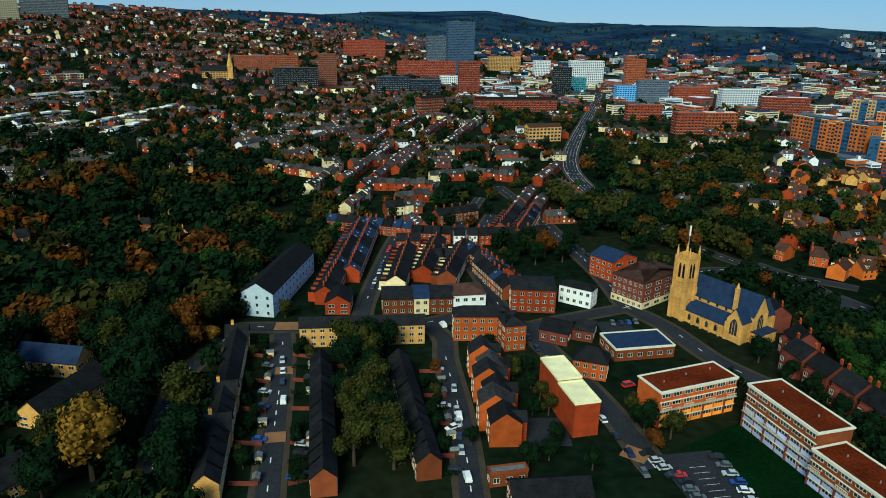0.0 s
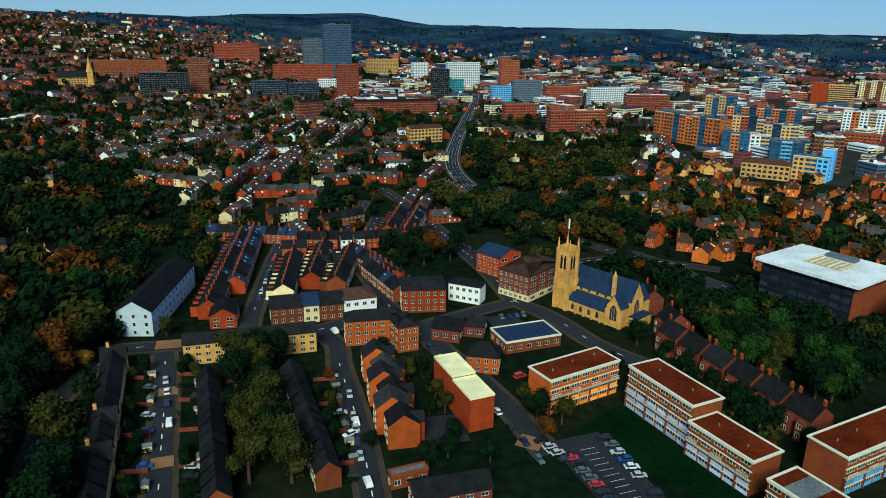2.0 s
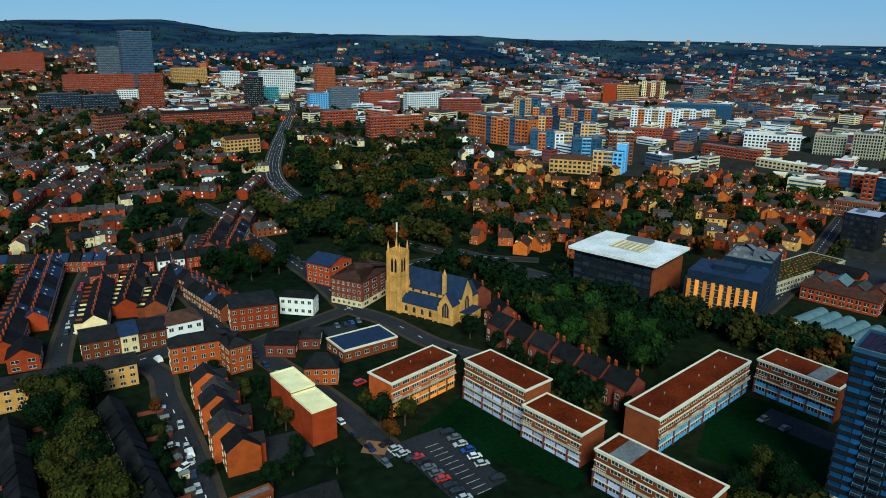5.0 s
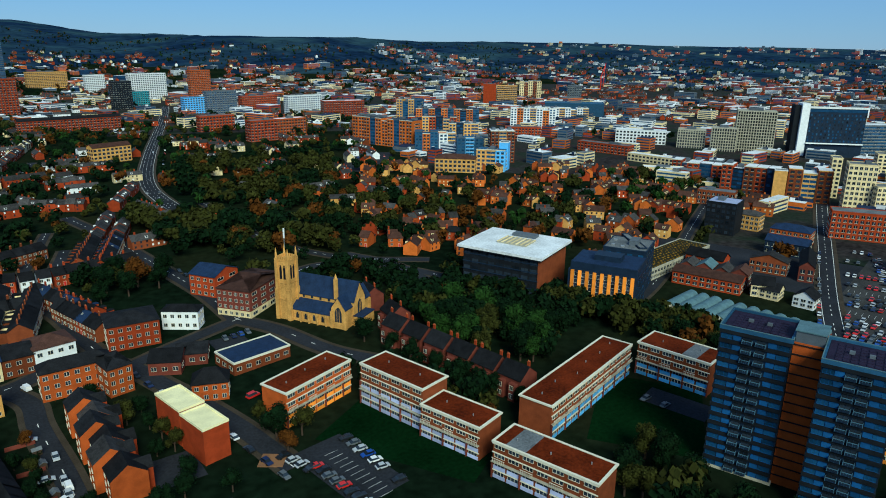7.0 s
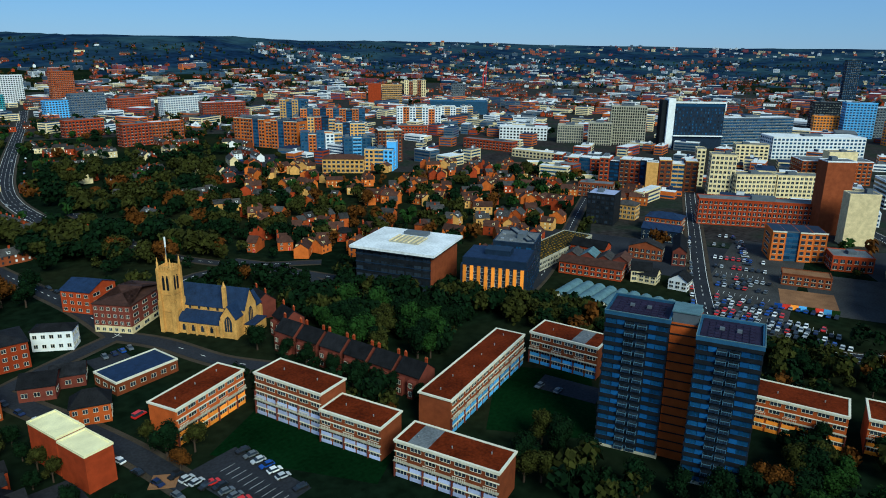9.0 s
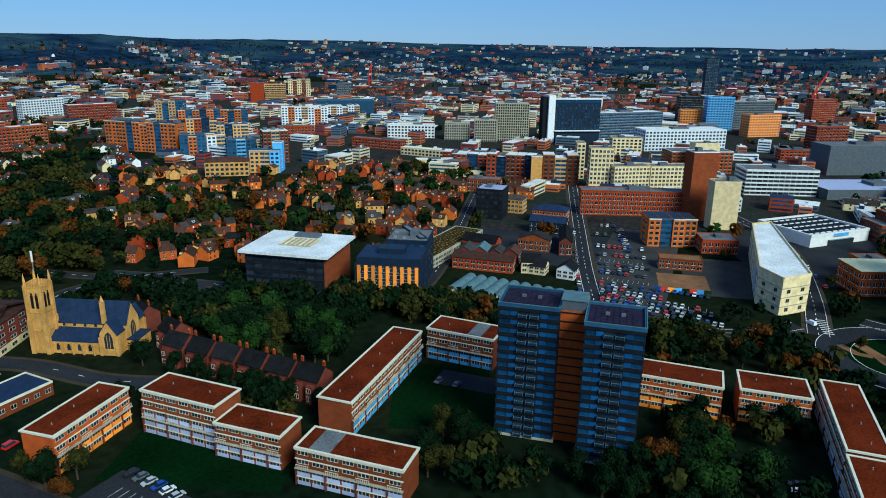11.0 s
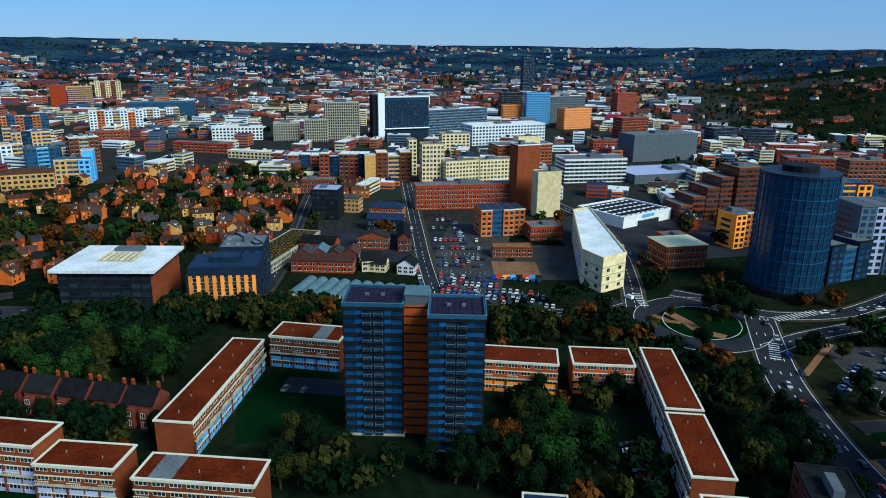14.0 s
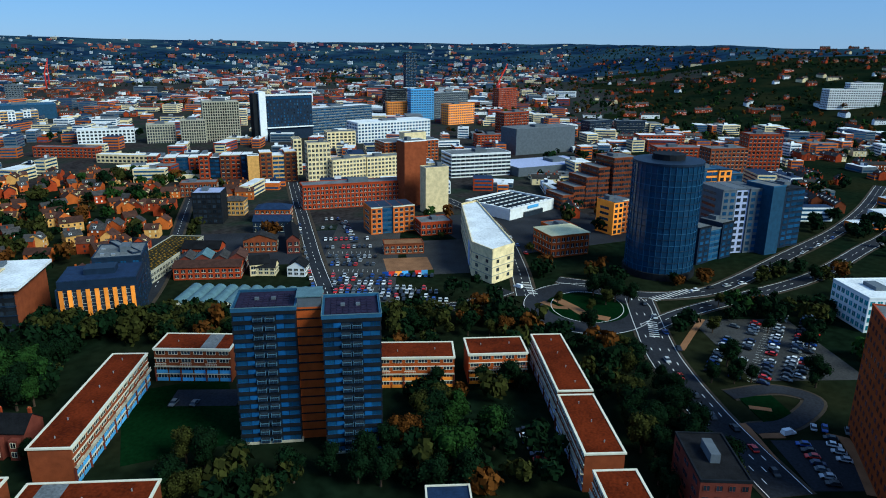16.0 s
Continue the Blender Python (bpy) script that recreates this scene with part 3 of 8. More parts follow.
building("long_roof", 560.4, 434.2, 84.3, 10.0, 7.7, -80.3, CREAM, "cream rendered block with banded windows", floors=2, bays=5, side_bays=2, faces=(1, 1, 0), roof_mat=PALE_ROOF)
building("brick_block", 568.6, 525.0, 63.1, 12.0, 10.0, -77.9, BRICK_RED, "red brick office block with rows of white-framed windows", floors=2, bays=5, side_bays=2, faces=(1, 1, 0))
building("brick_block", 563.4, 657.3, 44.3, 12.0, 14.4, -40.8, BRICK_RED, "red brick office block with rows of white-framed windows", floors=3, bays=5, side_bays=2, faces=(1, 1, 0))
building("brick_block", 533.1, 368.0, 41.8, 10.0, 10.6, -37.9, BRICK_RED, "red brick office block with rows of white-framed windows", floors=2, bays=5, side_bays=2, faces=(1, 0, 1))
building("university_tower", 29.8, 1614.9, 61.8, 18.0, 117.9, 15.6, GREY_CLAD, "grey-blue clad building with strip windows", floors=4, bays=3, side_bays=1, faces=(1, 0, 1), glass=GLASS_BLUE, gap=0.1, frame_mat=GREY_CLAD)
building("library_block", -23.3, 1692.5, 49.0, 16.0, 78.4, 16.5, GREY_CLAD, "grey-blue clad building with strip windows", floors=4, bays=3, side_bays=1, faces=(1, 0, 1), glass=GLASS_BLUE)
building("striped_tower", 37.0, 1170.1, 34.8, 12.0, 56.1, 11.5, BRICK_RED, "red brick office block with rows of white-framed windows", floors=4, bays=2, side_bays=1, faces=(1, 0, 1), band=WHITE_TRIM)
building("brown_tower", -205.8, 1220.9, 31.0, 14.0, 53.8, 12.5, BRICK_BROWN, "brown brick block with dark windows", floors=4, bays=2, side_bays=1, faces=(1, 0, 1))
building("red_hall", -43.5, 1525.8, 126.4, 16.0, 34.9, 15.0, BRICK_RED, "red brick office block with rows of white-framed windows", floors=3, bays=3, side_bays=1, faces=(1, 0, 1))
building("red_hall", -209.5, 1806.3, 105.0, 16.0, 41.2, 18.0, BRICK_RED, "red brick office block with rows of white-framed windows", floors=3, bays=3, side_bays=1, faces=(1, 0, 1))
building("orange_hall", -332.7, 1309.1, 114.9, 16.0, 29.2, 13.6, BRICK_ORANGE, "orange brick apartment block with regular windows", floors=3, bays=3, side_bays=1, faces=(1, 1, 0))
building("black_hall", -249.9, 1170.8, 73.6, 16.0, 30.8, 12.1, DARK, "dark glazed block with black cladding", floors=2, bays=3, side_bays=1, faces=(1, 0, 1))
building("office_block", -90.4, 1193.7, 55.0, 14.0, 27.8, 12.0, DARK_BLUE, "blue clad building with ribbon glazing", floors=3, bays=3, side_bays=1, faces=(1, 0, 1), band=WHITE_TRIM)
building("office_block", -36.2, 1205.2, 52.1, 14.0, 23.4, 12.0, DARK_BLUE, "blue clad building with ribbon glazing", floors=2, bays=3, side_bays=1, faces=(1, 0, 1), band=WHITE_TRIM)
building("white_office", 4.3, 1349.7, 33.4, 12.0, 21.0, 13.3, WHITE, "white rendered block with dark windows", floors=2, bays=3, side_bays=1, faces=(1, 0, 1))
building("tower_flat", 225.3, 1685.0, 40.6, 12.0, 37.5, 15.8, WHITE, "white rendered block with dark windows", floors=4, bays=3, side_bays=1, faces=(1, 0, 1))
building("tower_flat", 286.6, 1458.2, 73.0, 14.0, 49.1, 13.6, WHITE, "white rendered block with dark windows", floors=4, bays=3, side_bays=1, faces=(1, 0, 1))
building("tower_flat", 207.5, 1266.7, 32.3, 12.0, 45.1, 12.1, DARK, "dark glazed block with black cladding", floors=4, bays=3, side_bays=1, faces=(1, 0, 1))
building("office_block", 240.1, 1318.6, 40.6, 12.0, 24.5, 12.5, GLASS_TEAL, "teal glazed office block with white roof", floors=3, bays=3, side_bays=1, faces=(1, 0, 1))
building("brown_tower", 393.6, 1483.1, 44.3, 12.0, 53.4, 13.6, BRICK_ORANGE, "orange brick apartment block with regular windows", floors=4, bays=3, side_bays=1, faces=(1, 0, 1))
building("office_block", 288.1, 1121.8, 38.5, 14.0, 27.1, 10.6, PANEL_SKY, "bright blue panelled block with ribbon windows", floors=3, bays=3, side_bays=1, faces=(1, 0, 1))
building("office_block", 327.5, 1120.9, 50.3, 14.0, 35.7, 10.5, GREY_CLAD, "grey-blue clad building with strip windows", floors=4, bays=3, side_bays=1, faces=(1, 0, 1), glass=GLASS_BLUE)
building("brick_hall", 393.4, 1133.1, 64.3, 14.0, 25.5, 10.5, BRICK_RED, "red brick office block with rows of white-framed windows", floors=3, bays=3, side_bays=1, faces=(1, 0, 1))
building("white_office", 450.1, 1079.4, 63.6, 14.0, 28.5, 10.0, WHITE, "white rendered block with dark windows", floors=4, bays=3, side_bays=1, faces=(1, 0, 1), glass=GLASS_BLUE)
building("red_store", 476.1, 986.0, 63.9, 20.0, 25.6, -7.9, BRICK_RED, "red brick office block with rows of white-framed windows", floors=2, bays=3, side_bays=1, faces=(1, 0, 1), roof_mat=PALE_ROOF)
building("brick_hall", 276.5, 790.5, 33.9, 14.0, 23.9, 7.6, BRICK_RED, "red brick office block with rows of white-framed windows", floors=3, bays=5, side_bays=2, faces=(1, 0, 1))
building("brick_hall", 319.7, 813.9, 40.1, 14.0, 22.0, 7.8, BRICK_ORANGE, "orange brick apartment block with regular windows", floors=3, bays=5, side_bays=2, faces=(1, 0, 1), roof_mat=PALE_ROOF)
building("tower_flat", -946.2, 1527.1, 66.6, 18.0, 116.3, 51.0, CREAM, "cream rendered block with banded windows", floors=4, bays=3, side_bays=1, faces=(1, 0, 1))
building("office_block", -955.9, 1718.3, 100.9, 16.0, 43.0, 19.6, GREY_CLAD, "grey-blue clad building with strip windows", floors=3, bays=3, side_bays=1, faces=(1, 1, 0), roof_mat=PALE_ROOF)
building("brick_row", 97.1, 973.9, 117.7, 10.0, 16.8, 9.6, BRICK_RED, "red brick office block with rows of white-framed windows", floors=2, bays=3, side_bays=1, faces=(1, 0, 1), roof="gable")
building("brick_row", 257.8, 909.4, 46.7, 12.0, 19.4, 8.7, BRICK_RED, "red brick office block with rows of white-framed windows", floors=3, bays=3, side_bays=1, faces=(1, 0, 1))
building("stone_mansion", 145.1, 1804.5, 84.7, 14.0, 34.4, 17.0, SANDSTONE, "honey sandstone building with tall windows", floors=4, bays=3, side_bays=1, faces=(1, 0, 1))
building("brown_shed", 100.9, 715.4, 36.8, 12.0, 15.0, 18.5, SANDSTONE, "honey sandstone building with tall windows", floors=2, bays=5, side_bays=2, faces=(1, 0, 1), roof="gable", roof_mat=TILE_BROWN)
building("brick_row", -20.8, 902.2, 36.3, 12.0, 23.4, 37.5, BRICK_BROWN, "brown brick block with dark windows", floors=3, bays=3, side_bays=1, faces=(1, 0, 1), roof="gable")
building("brick_office", 709.3, -135.2, 33.3, 18.0, 33.9, -72.2, BRICK_RED, "red brick office block with rows of white-framed windows", floors=5, bays=5, side_bays=2, faces=(1, 0, 1))
building("brick_office", 640.5, -93.3, 36.1, 18.0, 28.2, -64.4, BRICK_BROWN, "brown brick block with dark windows", floors=4, bays=5, side_bays=2, faces=(1, 0, 1))
building("hospital_block", 1281.1, -371.2, 92.0, 20.0, 30.6, -69.6, WHITE, "white rendered block with dark windows", floors=4, bays=3, side_bays=1, faces=(1, 0, 1))
building("white_pavilion", 1305.6, -394.7, 58.2, 14.0, 36.7, -69.6, WHITE, "white rendered block with dark windows", floors=4, bays=3, side_bays=1, faces=(1, 0, 1))
building("brick_works", 691.9, -57.8, 44.1, 20.0, 20.3, -72.2, BRICK_RED, "red brick office block with rows of white-framed windows", floors=3, bays=5, side_bays=2, faces=(1, 0, 1))
building("low_store", 786.3, 135.6, 44.9, 16.0, 12.8, -59.7, BRICK_RED, "red brick office block with rows of white-framed windows", floors=2, bays=5, side_bays=2, faces=(1, 0, 1))
building("low_store", 836.8, -49.5, 53.5, 20.0, 14.1, -71.4, BRICK_RED, "red brick office block with rows of white-framed windows", floors=2, bays=5, side_bays=2, faces=(1, 0, 1), roof_mat=PALE_ROOF)
building("low_store", 940.0, -16.7, 38.0, 14.0, 18.2, -70.8, DARK_BLUE, "blue clad building with ribbon glazing", floors=3, bays=3, side_bays=1, faces=(1, 0, 1))
building("brick_house", 449.0, 300.5, 26.2, 12.0, 10.6, -64.2, BRICK_BROWN, "brown brick block with dark windows", floors=2, bays=5, side_bays=2, faces=(1, 1, 0))

OB, BB, YB = (BRICK_BRIGHT, GLASS, WHITE_TRIM), (PANEL_BLUE, GLASS_BLUE, GREY_CLAD), (YELLOW_BRICK, GLASS_BLUE, WHITE_TRIM)
RB, WB, DB = (BRICK_RED, GLASS, WHITE_TRIM), (WHITE, GLASS_BLUE, WHITE_TRIM), (DARK_BLUE, GLASS_BLUE, DARK)
bay_block("apartment_block", 388.0, 690.0, 88.0, 18, 30.5, -70.0, (OB, OB, OB, BB), "orange brick apartments with tall dark blue glazed bays", DARK_BLUE)
bay_block("apartment_block", 411.0, 634.1, 33.5, 16, 21.0, -33.7, (BB, OB), "blue glazed and orange brick apartments", PANEL_BLUE)
bay_block("apartment_block", 423.7, 622.3, 19.3, 14, 19.5, -20.0, (WB, YB), "white and yellow apartments with corner balconies")
bay_block("apartment_block", 464.5, 647.0, 34.0, 14, 25.0, -33.5, (YB, DB, YB), "yellow brick apartments with dark blue glazed bays", PANEL_BLUE)
bay_block("apartment_block", 414.0, 566.0, 27.0, 14, 21.5, -30.0, (BB, (PANEL_SKY, GLASS_BLUE, WHITE_TRIM)), "bright blue clad apartments with white frames", PANEL_BLUE)
bay_block("apartment_block", 393.1, 500.2, 26.7, 16, 19.5, -49.7, (YB, YB, (PANEL_SKY, GLASS_BLUE, WHITE_TRIM)), "yellow brick apartments with a sky-blue stair tower", PANEL_BLUE)
building("sky_blue_tower", 404.5, 497.0, 8.5, 10.0, 25.5, -49.7, PANEL_SKY, "sky-blue rendered stair tower", faces=(0, 0, 1), plant=False, trim=WHITE)
bay_block("apartment_block", 430.8, 535.0, 24.0, 18, 31.0, -30.0, ((BRICK_BROWN, GLASS, WHITE_TRIM), YB), "brown brick apartments with a white end stair", WHITE)
building("stone_works", 359.9, 511.8, 36.8, 18.0, 12.5, -40.5, SANDSTONE, "honey sandstone Victorian works with a hipped roof", roof="hip", roof_mat=TILE_BROWN, rise=3.2, floors=3, faces=(1, 1, 1))
bay_block("apartment_block", 506.7, 833.6, 34.0, 18, 37.6, -50.0, (YB, BB), "tall yellow and blue apartments", PANEL_BLUE)
bay_block("apartment_block", 540.0, 790.0, 86.0, 16, 27.0, -36.0, (OB, BB, OB, DB), "orange brick apartments with blue bays", DARK_BLUE)
bay_block("apartment_block", 470.0, 720.0, 60.0, 16, 26.0, -36.0, (RB, DB, YB), "red brick and dark blue apartments", DARK_BLUE)
bay_block("apartment_block", 647.5, 736.5, 62.0, 18, 28.0, -38.2, (WB, OB, WB, YB), "white framed apartments with orange brick bays", WHITE)
bay_block("apartment_block", 740.0, 770.0, 70.0, 18, 22.0, -38.0, (WB, YB), "white framed apartments with yellow bays", WHITE)
building("sports_arena", 830.0, 842.0, 96.0, 34.0, 21.0, -42.0, PANEL_BLUE, "deep blue clad arena with a low roof", roof_mat=PANEL_BLUE, floors=2, faces=(0, 0, 0))
building("tower_flat", 815.0, 1052.0, 24.0, 18.0, 40.4, -40.0, BRICK_RED, "red brick tower block end wall", floors=10, faces=(0, 0, 0))
building("tower_flat", 842.0, 1034.0, 38.0, 16.0, 38.0, -40.0, YELLOW_BRICK, "buff banded tower block", floors=10, gap=0.1, faces=(1, 0, 0))
bay_block("tower_flat", 1000.0, 1150.0, 46.0, 18, 38.0, -38.0, ((CREAM, GLASS, BRICK_BROWN), (BRICK_BROWN, GLASS, CREAM)), "cream and brown gridded tower block")
bay_block("student_block", 540.0, 395.0, 26.0, 14, 13.0, -65.0, (RB, BB), "red brick student block with blue bays")
bay_block("student_block", 515.0, 352.0, 40.0, 14, 17.5, -63.0, (RB, BB, RB), "red brick student block with blue glazed bays")
bay_block("student_block", 508.0, 312.0, 42.0, 16, 22.5, -68.0, (RB, DB, (BRICK_BROWN, GLASS, WHITE_TRIM)), "red and brown brick student block with dark bays")
building("stair_bay", 503.0, 285.0, 9.0, 8.0, 23.5, -57.3, YELLOW_BRICK, "yellow rendered stair bay", faces=(0, 0, 0), plant=False, trim=WHITE)
bay_block("student_block", 520.0, 272.0, 30.0, 16, 25.0, -57.0, ((BRICK_BROWN, GLASS, YELLOW_BRICK), YB), "brown brick student block with yellow balconies")


def hotel():
    """Dark glass slab in a white frame."""
    ob = thing("hotel", 766.1, 384.1, 0, -43.3, "dark blue hotel slab with a speckled front in a white frame", "hotel")
    w, d, h = 57.0, 16.0, 52.0
    part("wall", solid(box, -w / 2, w / 2, -d / 2, d / 2, -1, h), DARK_BLUE, ob)
    part("end_wall", solid(box, -w / 2 - 8.0, -w / 2, -d / 2 - 0.6, d / 2, -1, h + 4), WHITE, ob, "tall white end wall")
    part("side_slab", solid(box, -w / 2 - 14.0, -w / 2 - 8.0, -d / 2 + 3, d / 2, -1, h + 2), DARK, ob, "black side wall")
    part("top_frame", solid(box, -w / 2, w / 2 + 1.2, -d / 2 - 0.9, -d / 2, h - 0.8, h + 1.2), WHITE, ob)
    part("sky_lobby", solid(box, -w / 2, w / 2, -d / 2 - 0.3, -d / 2, h - 4.4, h - 1.6), GLASS_BLUE, ob)
    part("end_frame", solid(box, w / 2, w / 2 + 1.2, -d / 2 - 0.9, d / 2, h - 9, h - 0.8), WHITE, ob)
    part("canopy", solid(box, -w / 2, w / 2, -d / 2 - 3.0, -d / 2, 14.0, 15.0), WHITE, ob)
    part("roof", solid(box, -w / 2, w / 2, -d / 2, d / 2, h, h + 0.3), GREY_FELT, ob)
    q = random.Random(3)
    panes = [window_mesh(1.6, 2.2, DARK_BLUE, m, 0, False) for m in (GLASS_BLUE, GLASS, PANEL_BLUE)]
    for s in range(9):
        for i in range(14):
            put(panes[q.choice((0, 0, 1, 1, 2))], "window", ob, -w / 2 + 2 + i * 4.1 + q.uniform(-0.7, 0.7), -d / 2 - 0.03, 16 + s * 3.4)


def ribbed_block(x, y, w, d, h, rot, label):
    """Concrete block with close vertical ribs and floor bands."""
    ob = thing("concrete_block", x, y, 0, rot, label, "flats", "concrete blocks")
    part("wall", solid(box, -w / 2, w / 2, -d / 2, d / 2, -1, h), GLASS, ob, "dark window wall")
    part("roof", solid(box, -w / 2 - 0.3, w / 2 + 0.3, -d / 2 - 0.3, d / 2 + 0.3, h, h + 0.9), CONCRETE, ob)
    part("roof_plant", solid(box, -w * 0.2, w * 0.15, -d * 0.2, d * 0.2, h + 0.9, h + 3.2), GREY_CLAD, ob)
    for s in range(int(h / 3.2)):
        part("floor_band", solid(box, -w / 2 - 0.22, w / 2 + 0.22, -d / 2 - 0.22, d / 2 + 0.22, 2.2 + s * 3.2, 3.1 + s * 3.2), CONCRETE, ob)
    rib = mesh_of("rib", solid(box, -0.45, 0.45, -0.4, 0.2, -1, h), CONCRETE)
    for k in range(int(w / 2.6) + 1):
        put(rib, "rib", ob, -w / 2 + k * w / int(w / 2.6), -d / 2, 0)
    for k in range(int(d / 2.6) + 1):
        for side in (-1,):
            put(rib, "rib", ob, side * w / 2, -d / 2 + k * d / int(d / 2.6), 0, side * 90)


hotel()
ribbed_block(730.0, 452.0, 40.0, 24.0, 44.0, -53.8, "grey-buff concrete tower with close vertical ribs")
ribbed_block(700.0, 470.0, 26.0, 20.0, 25.0, -53.8, "lower grey-buff concrete wing with ribs")
ribbed_block(690.0, 505.0, 30.0, 22.0, 20.0, -53.8, "low grey-buff concrete wing with ribs")
# blocks round the glass tower
bay_block("office_annex", 388.4, -51.6, 30.0, 14, 20.3, -42.0, (DB, BB), "low dark blue glazed office wing", GREY_FELT)
bay_block("office_annex", 412.0, -66.0, 26.0, 22, 36.8, -62.0, ((GREY_CLAD, GLASS_BLUE, GREY_CLAD), (PANEL_LILAC, GLASS, GREY_CLAD)), "grey-blue office with a grid of windows", GREY_CLAD, 0.0, 8.0)
building("office_annex", 411.9, -84.5, 10.1, 18.0, 38.9, -49.4, PANEL_BLUE, "smooth blue end slab of the offices", faces=(0, 0, 0), plant=False)
bay_block("office_annex", 432.0, -95.0, 22.0, 20, 34.4, -52.0, (DB, DB), "dark glass office end with a lit sign band", DARK, 0.0)
bay_block("apartment_block", 452.0, -60.0, 36.0, 14, 40.0, -60.0, (BB, (PANEL_ORANGE, GLASS_BLUE, DARK_BLUE), (PANEL_ORANGE, GLASS, DARK_BLUE)), "orange and blue clad apartment tower", PANEL_BLUE, 3.0, 9.0)
for x, y, w, h in ((517.0, -3.0, 22.0, 35.0), (507.0, 12.0, 9.5, 28.5), (501.0, 20.0, 9.5, 22.0), (495.0, 28.0, 9.5, 16.0), (489.5, 35.0, 9.5, 10.5)):
    building("brick_office", x, y, w, 22.0, h, -52.0, BRICK_BROWN, "stepped red-brown brick office with banded floors", floors=int(h / 3.6), faces=(1, 0, 1), gap=0.1, plant=w > 12, frame_mat=BRICK_ORANGE)
building("office_pavilion", 378.0, 25.0, 24.0, 20.0, 12.5, -54.0, BRICK_ORANGE, "orange brick office under a pale green sheet roof", floors=3, bays=8, side_bays=5, roof="hip", roof_mat=CREAM_ROOF, rise=1.2, faces=(1, 0, 1))
building("office_pavilion_wing", 398.0, 28.0, 15.0, 16.0, 10.5, -54.0, BRICK_ORANGE, "orange brick office wing with a grey roof", floors=3, bays=5, side_bays=4, roof_mat=GREY_FELT, faces=(1, 0, 1))
bay_block("apartment_block", 431.6, -3.0, 16.0, 14, 20.8, -45.0, ((PANEL_ORANGE, GLASS, GREY_CLAD), OB), "orange rendered flats under a curved grey roof", GREY_CLAD)
# works and yards behind the vaulted sheds
building("brick_works", 286.0, 190.0, 32.0, 12.0, 6.2, -69.0, BRICK_RED, "low red brick works with arched windows", floors=2, bays=14, side_bays=4, roof="gable", roof_mat=TILE_BROWN, rise=2.0, faces=(1, 1, 1), win=1.2)
for k in range(4):
    building("works_bay", 291.8 + 3.0 * k, 205.7 - 7.85 * k, 11.0, 7.6, 6.4 + (k % 2) * 0.8, 21.0, BRICK_DARK, "brick workshop bay with a worn sheet roof", floors=1, bays=2, side_bays=2, roof="gable", roof_mat=(WORN_SLATE, COPPER, WORN_SLATE, TILE_BROWN)[k], rise=2.4, faces=(1, 0, 0))
building("brick_works", 305.7, 205.3, 19.3, 10.0, 8.4, -76.2, BRICK_RED, "red brick works range with a slate roof", floors=2, bays=6, side_bays=2, roof="gable", roof_mat=SLATE, rise=3.0)
building("dark_office", 383.3, 249.9, 18.0, 18.0, 20.0, -70.0, DARK, "black clad office with a pale blue roof", floors=5, bays=5, side_bays=4, roof_mat=PANEL_LILAC, faces=(1, 0, 1), frame_mat=DARK)
building("slate_hall", 332.4, 186.8, 9.0, 18.0, 7.0, 22.0, BRICK_BROWN, "brick hall with a pitched slate roof", roof="gable", roof_mat=WORN_SLATE, rise=3.2, floors=2, bays=2, side_bays=4)
building("slate_range", 345.0, 174.0, 30.0, 7.0, 8.0, 28.0, BRICK_DARK, "long brick range with a slate roof beside the street", roof="gable", roof_mat=SLATE, rise=2.8, floors=2, bays=8, side_bays=2)
building("blue_roof_office", 395.5, 211.3, 22.0, 14.0, 9.0, -72.0, BRICK_ORANGE, "orange brick office with a blue hipped roof", roof="hip", roof_mat=SLATE_BLUE, rise=2.6, floors=3, bays=7, side_bays=4)
building("blue_roof_office", 372.0, 200.0, 22.0, 12.0, 7.5, -72.0, DARK_BLUE, "dark blue sheeted workshop with a ridge roof", roof="gable", roof_mat=SLATE_BLUE, rise=2.6, floors=1, bays=5, side_bays=2)
building("white_gable_house", 300.5, 149.1, 9.3, 9.0, 5.0, 12.0, WHITE, "white rendered gabled pub beside the street", roof="gable", roof_mat=SLATE, rise=3.0, floors=2, bays=2, side_bays=2)
building("cream_gable_house", 296.7, 165.2, 11.4, 8.0, 4.6, -76.0, CREAM, "cream rendered house with a slate roof", roof="gable", roof_mat=SLATE, rise=2.8, floors=2, bays=4, side_bays=1)
building("yellow_row", 405.0, 245.0, 14.0, 11.0, 10.0, -75.0, YELLOW_BRICK, "buff brick block with a low slate roof", roof="hip", roof_mat=WORN_SLATE, rise=2.2, floors=3, bays=4, side_bays=3)
bay_block("brick_office", 396.2, 133.0, 28.0, 18, 16.5, -55.4, (OB, BB, OB), "orange brick office with blue glazed corner bays", DARK_BLUE, 0.0, 7.0)
building("yard_workshop", 352.3, 110.1, 22.0, 10.0, 5.6, -66.0, BRICK_BROWN, "low brown brick yard workshop", floors=1, bays=5, side_bays=2, roof_mat=EARTH, plant=False)
building("side_workshop", 398.0, 105.0, 20.0, 16.0, 8.0, -58.0, BRICK_RED, "low red brick workshop beside the car park", floors=2, bays=6, side_bays=3)
ob = thing("yard_hoarding", 313.3, 95.2, 0.1, -65.4, "low wall of brightly painted panels beside the car park", "hoarding")
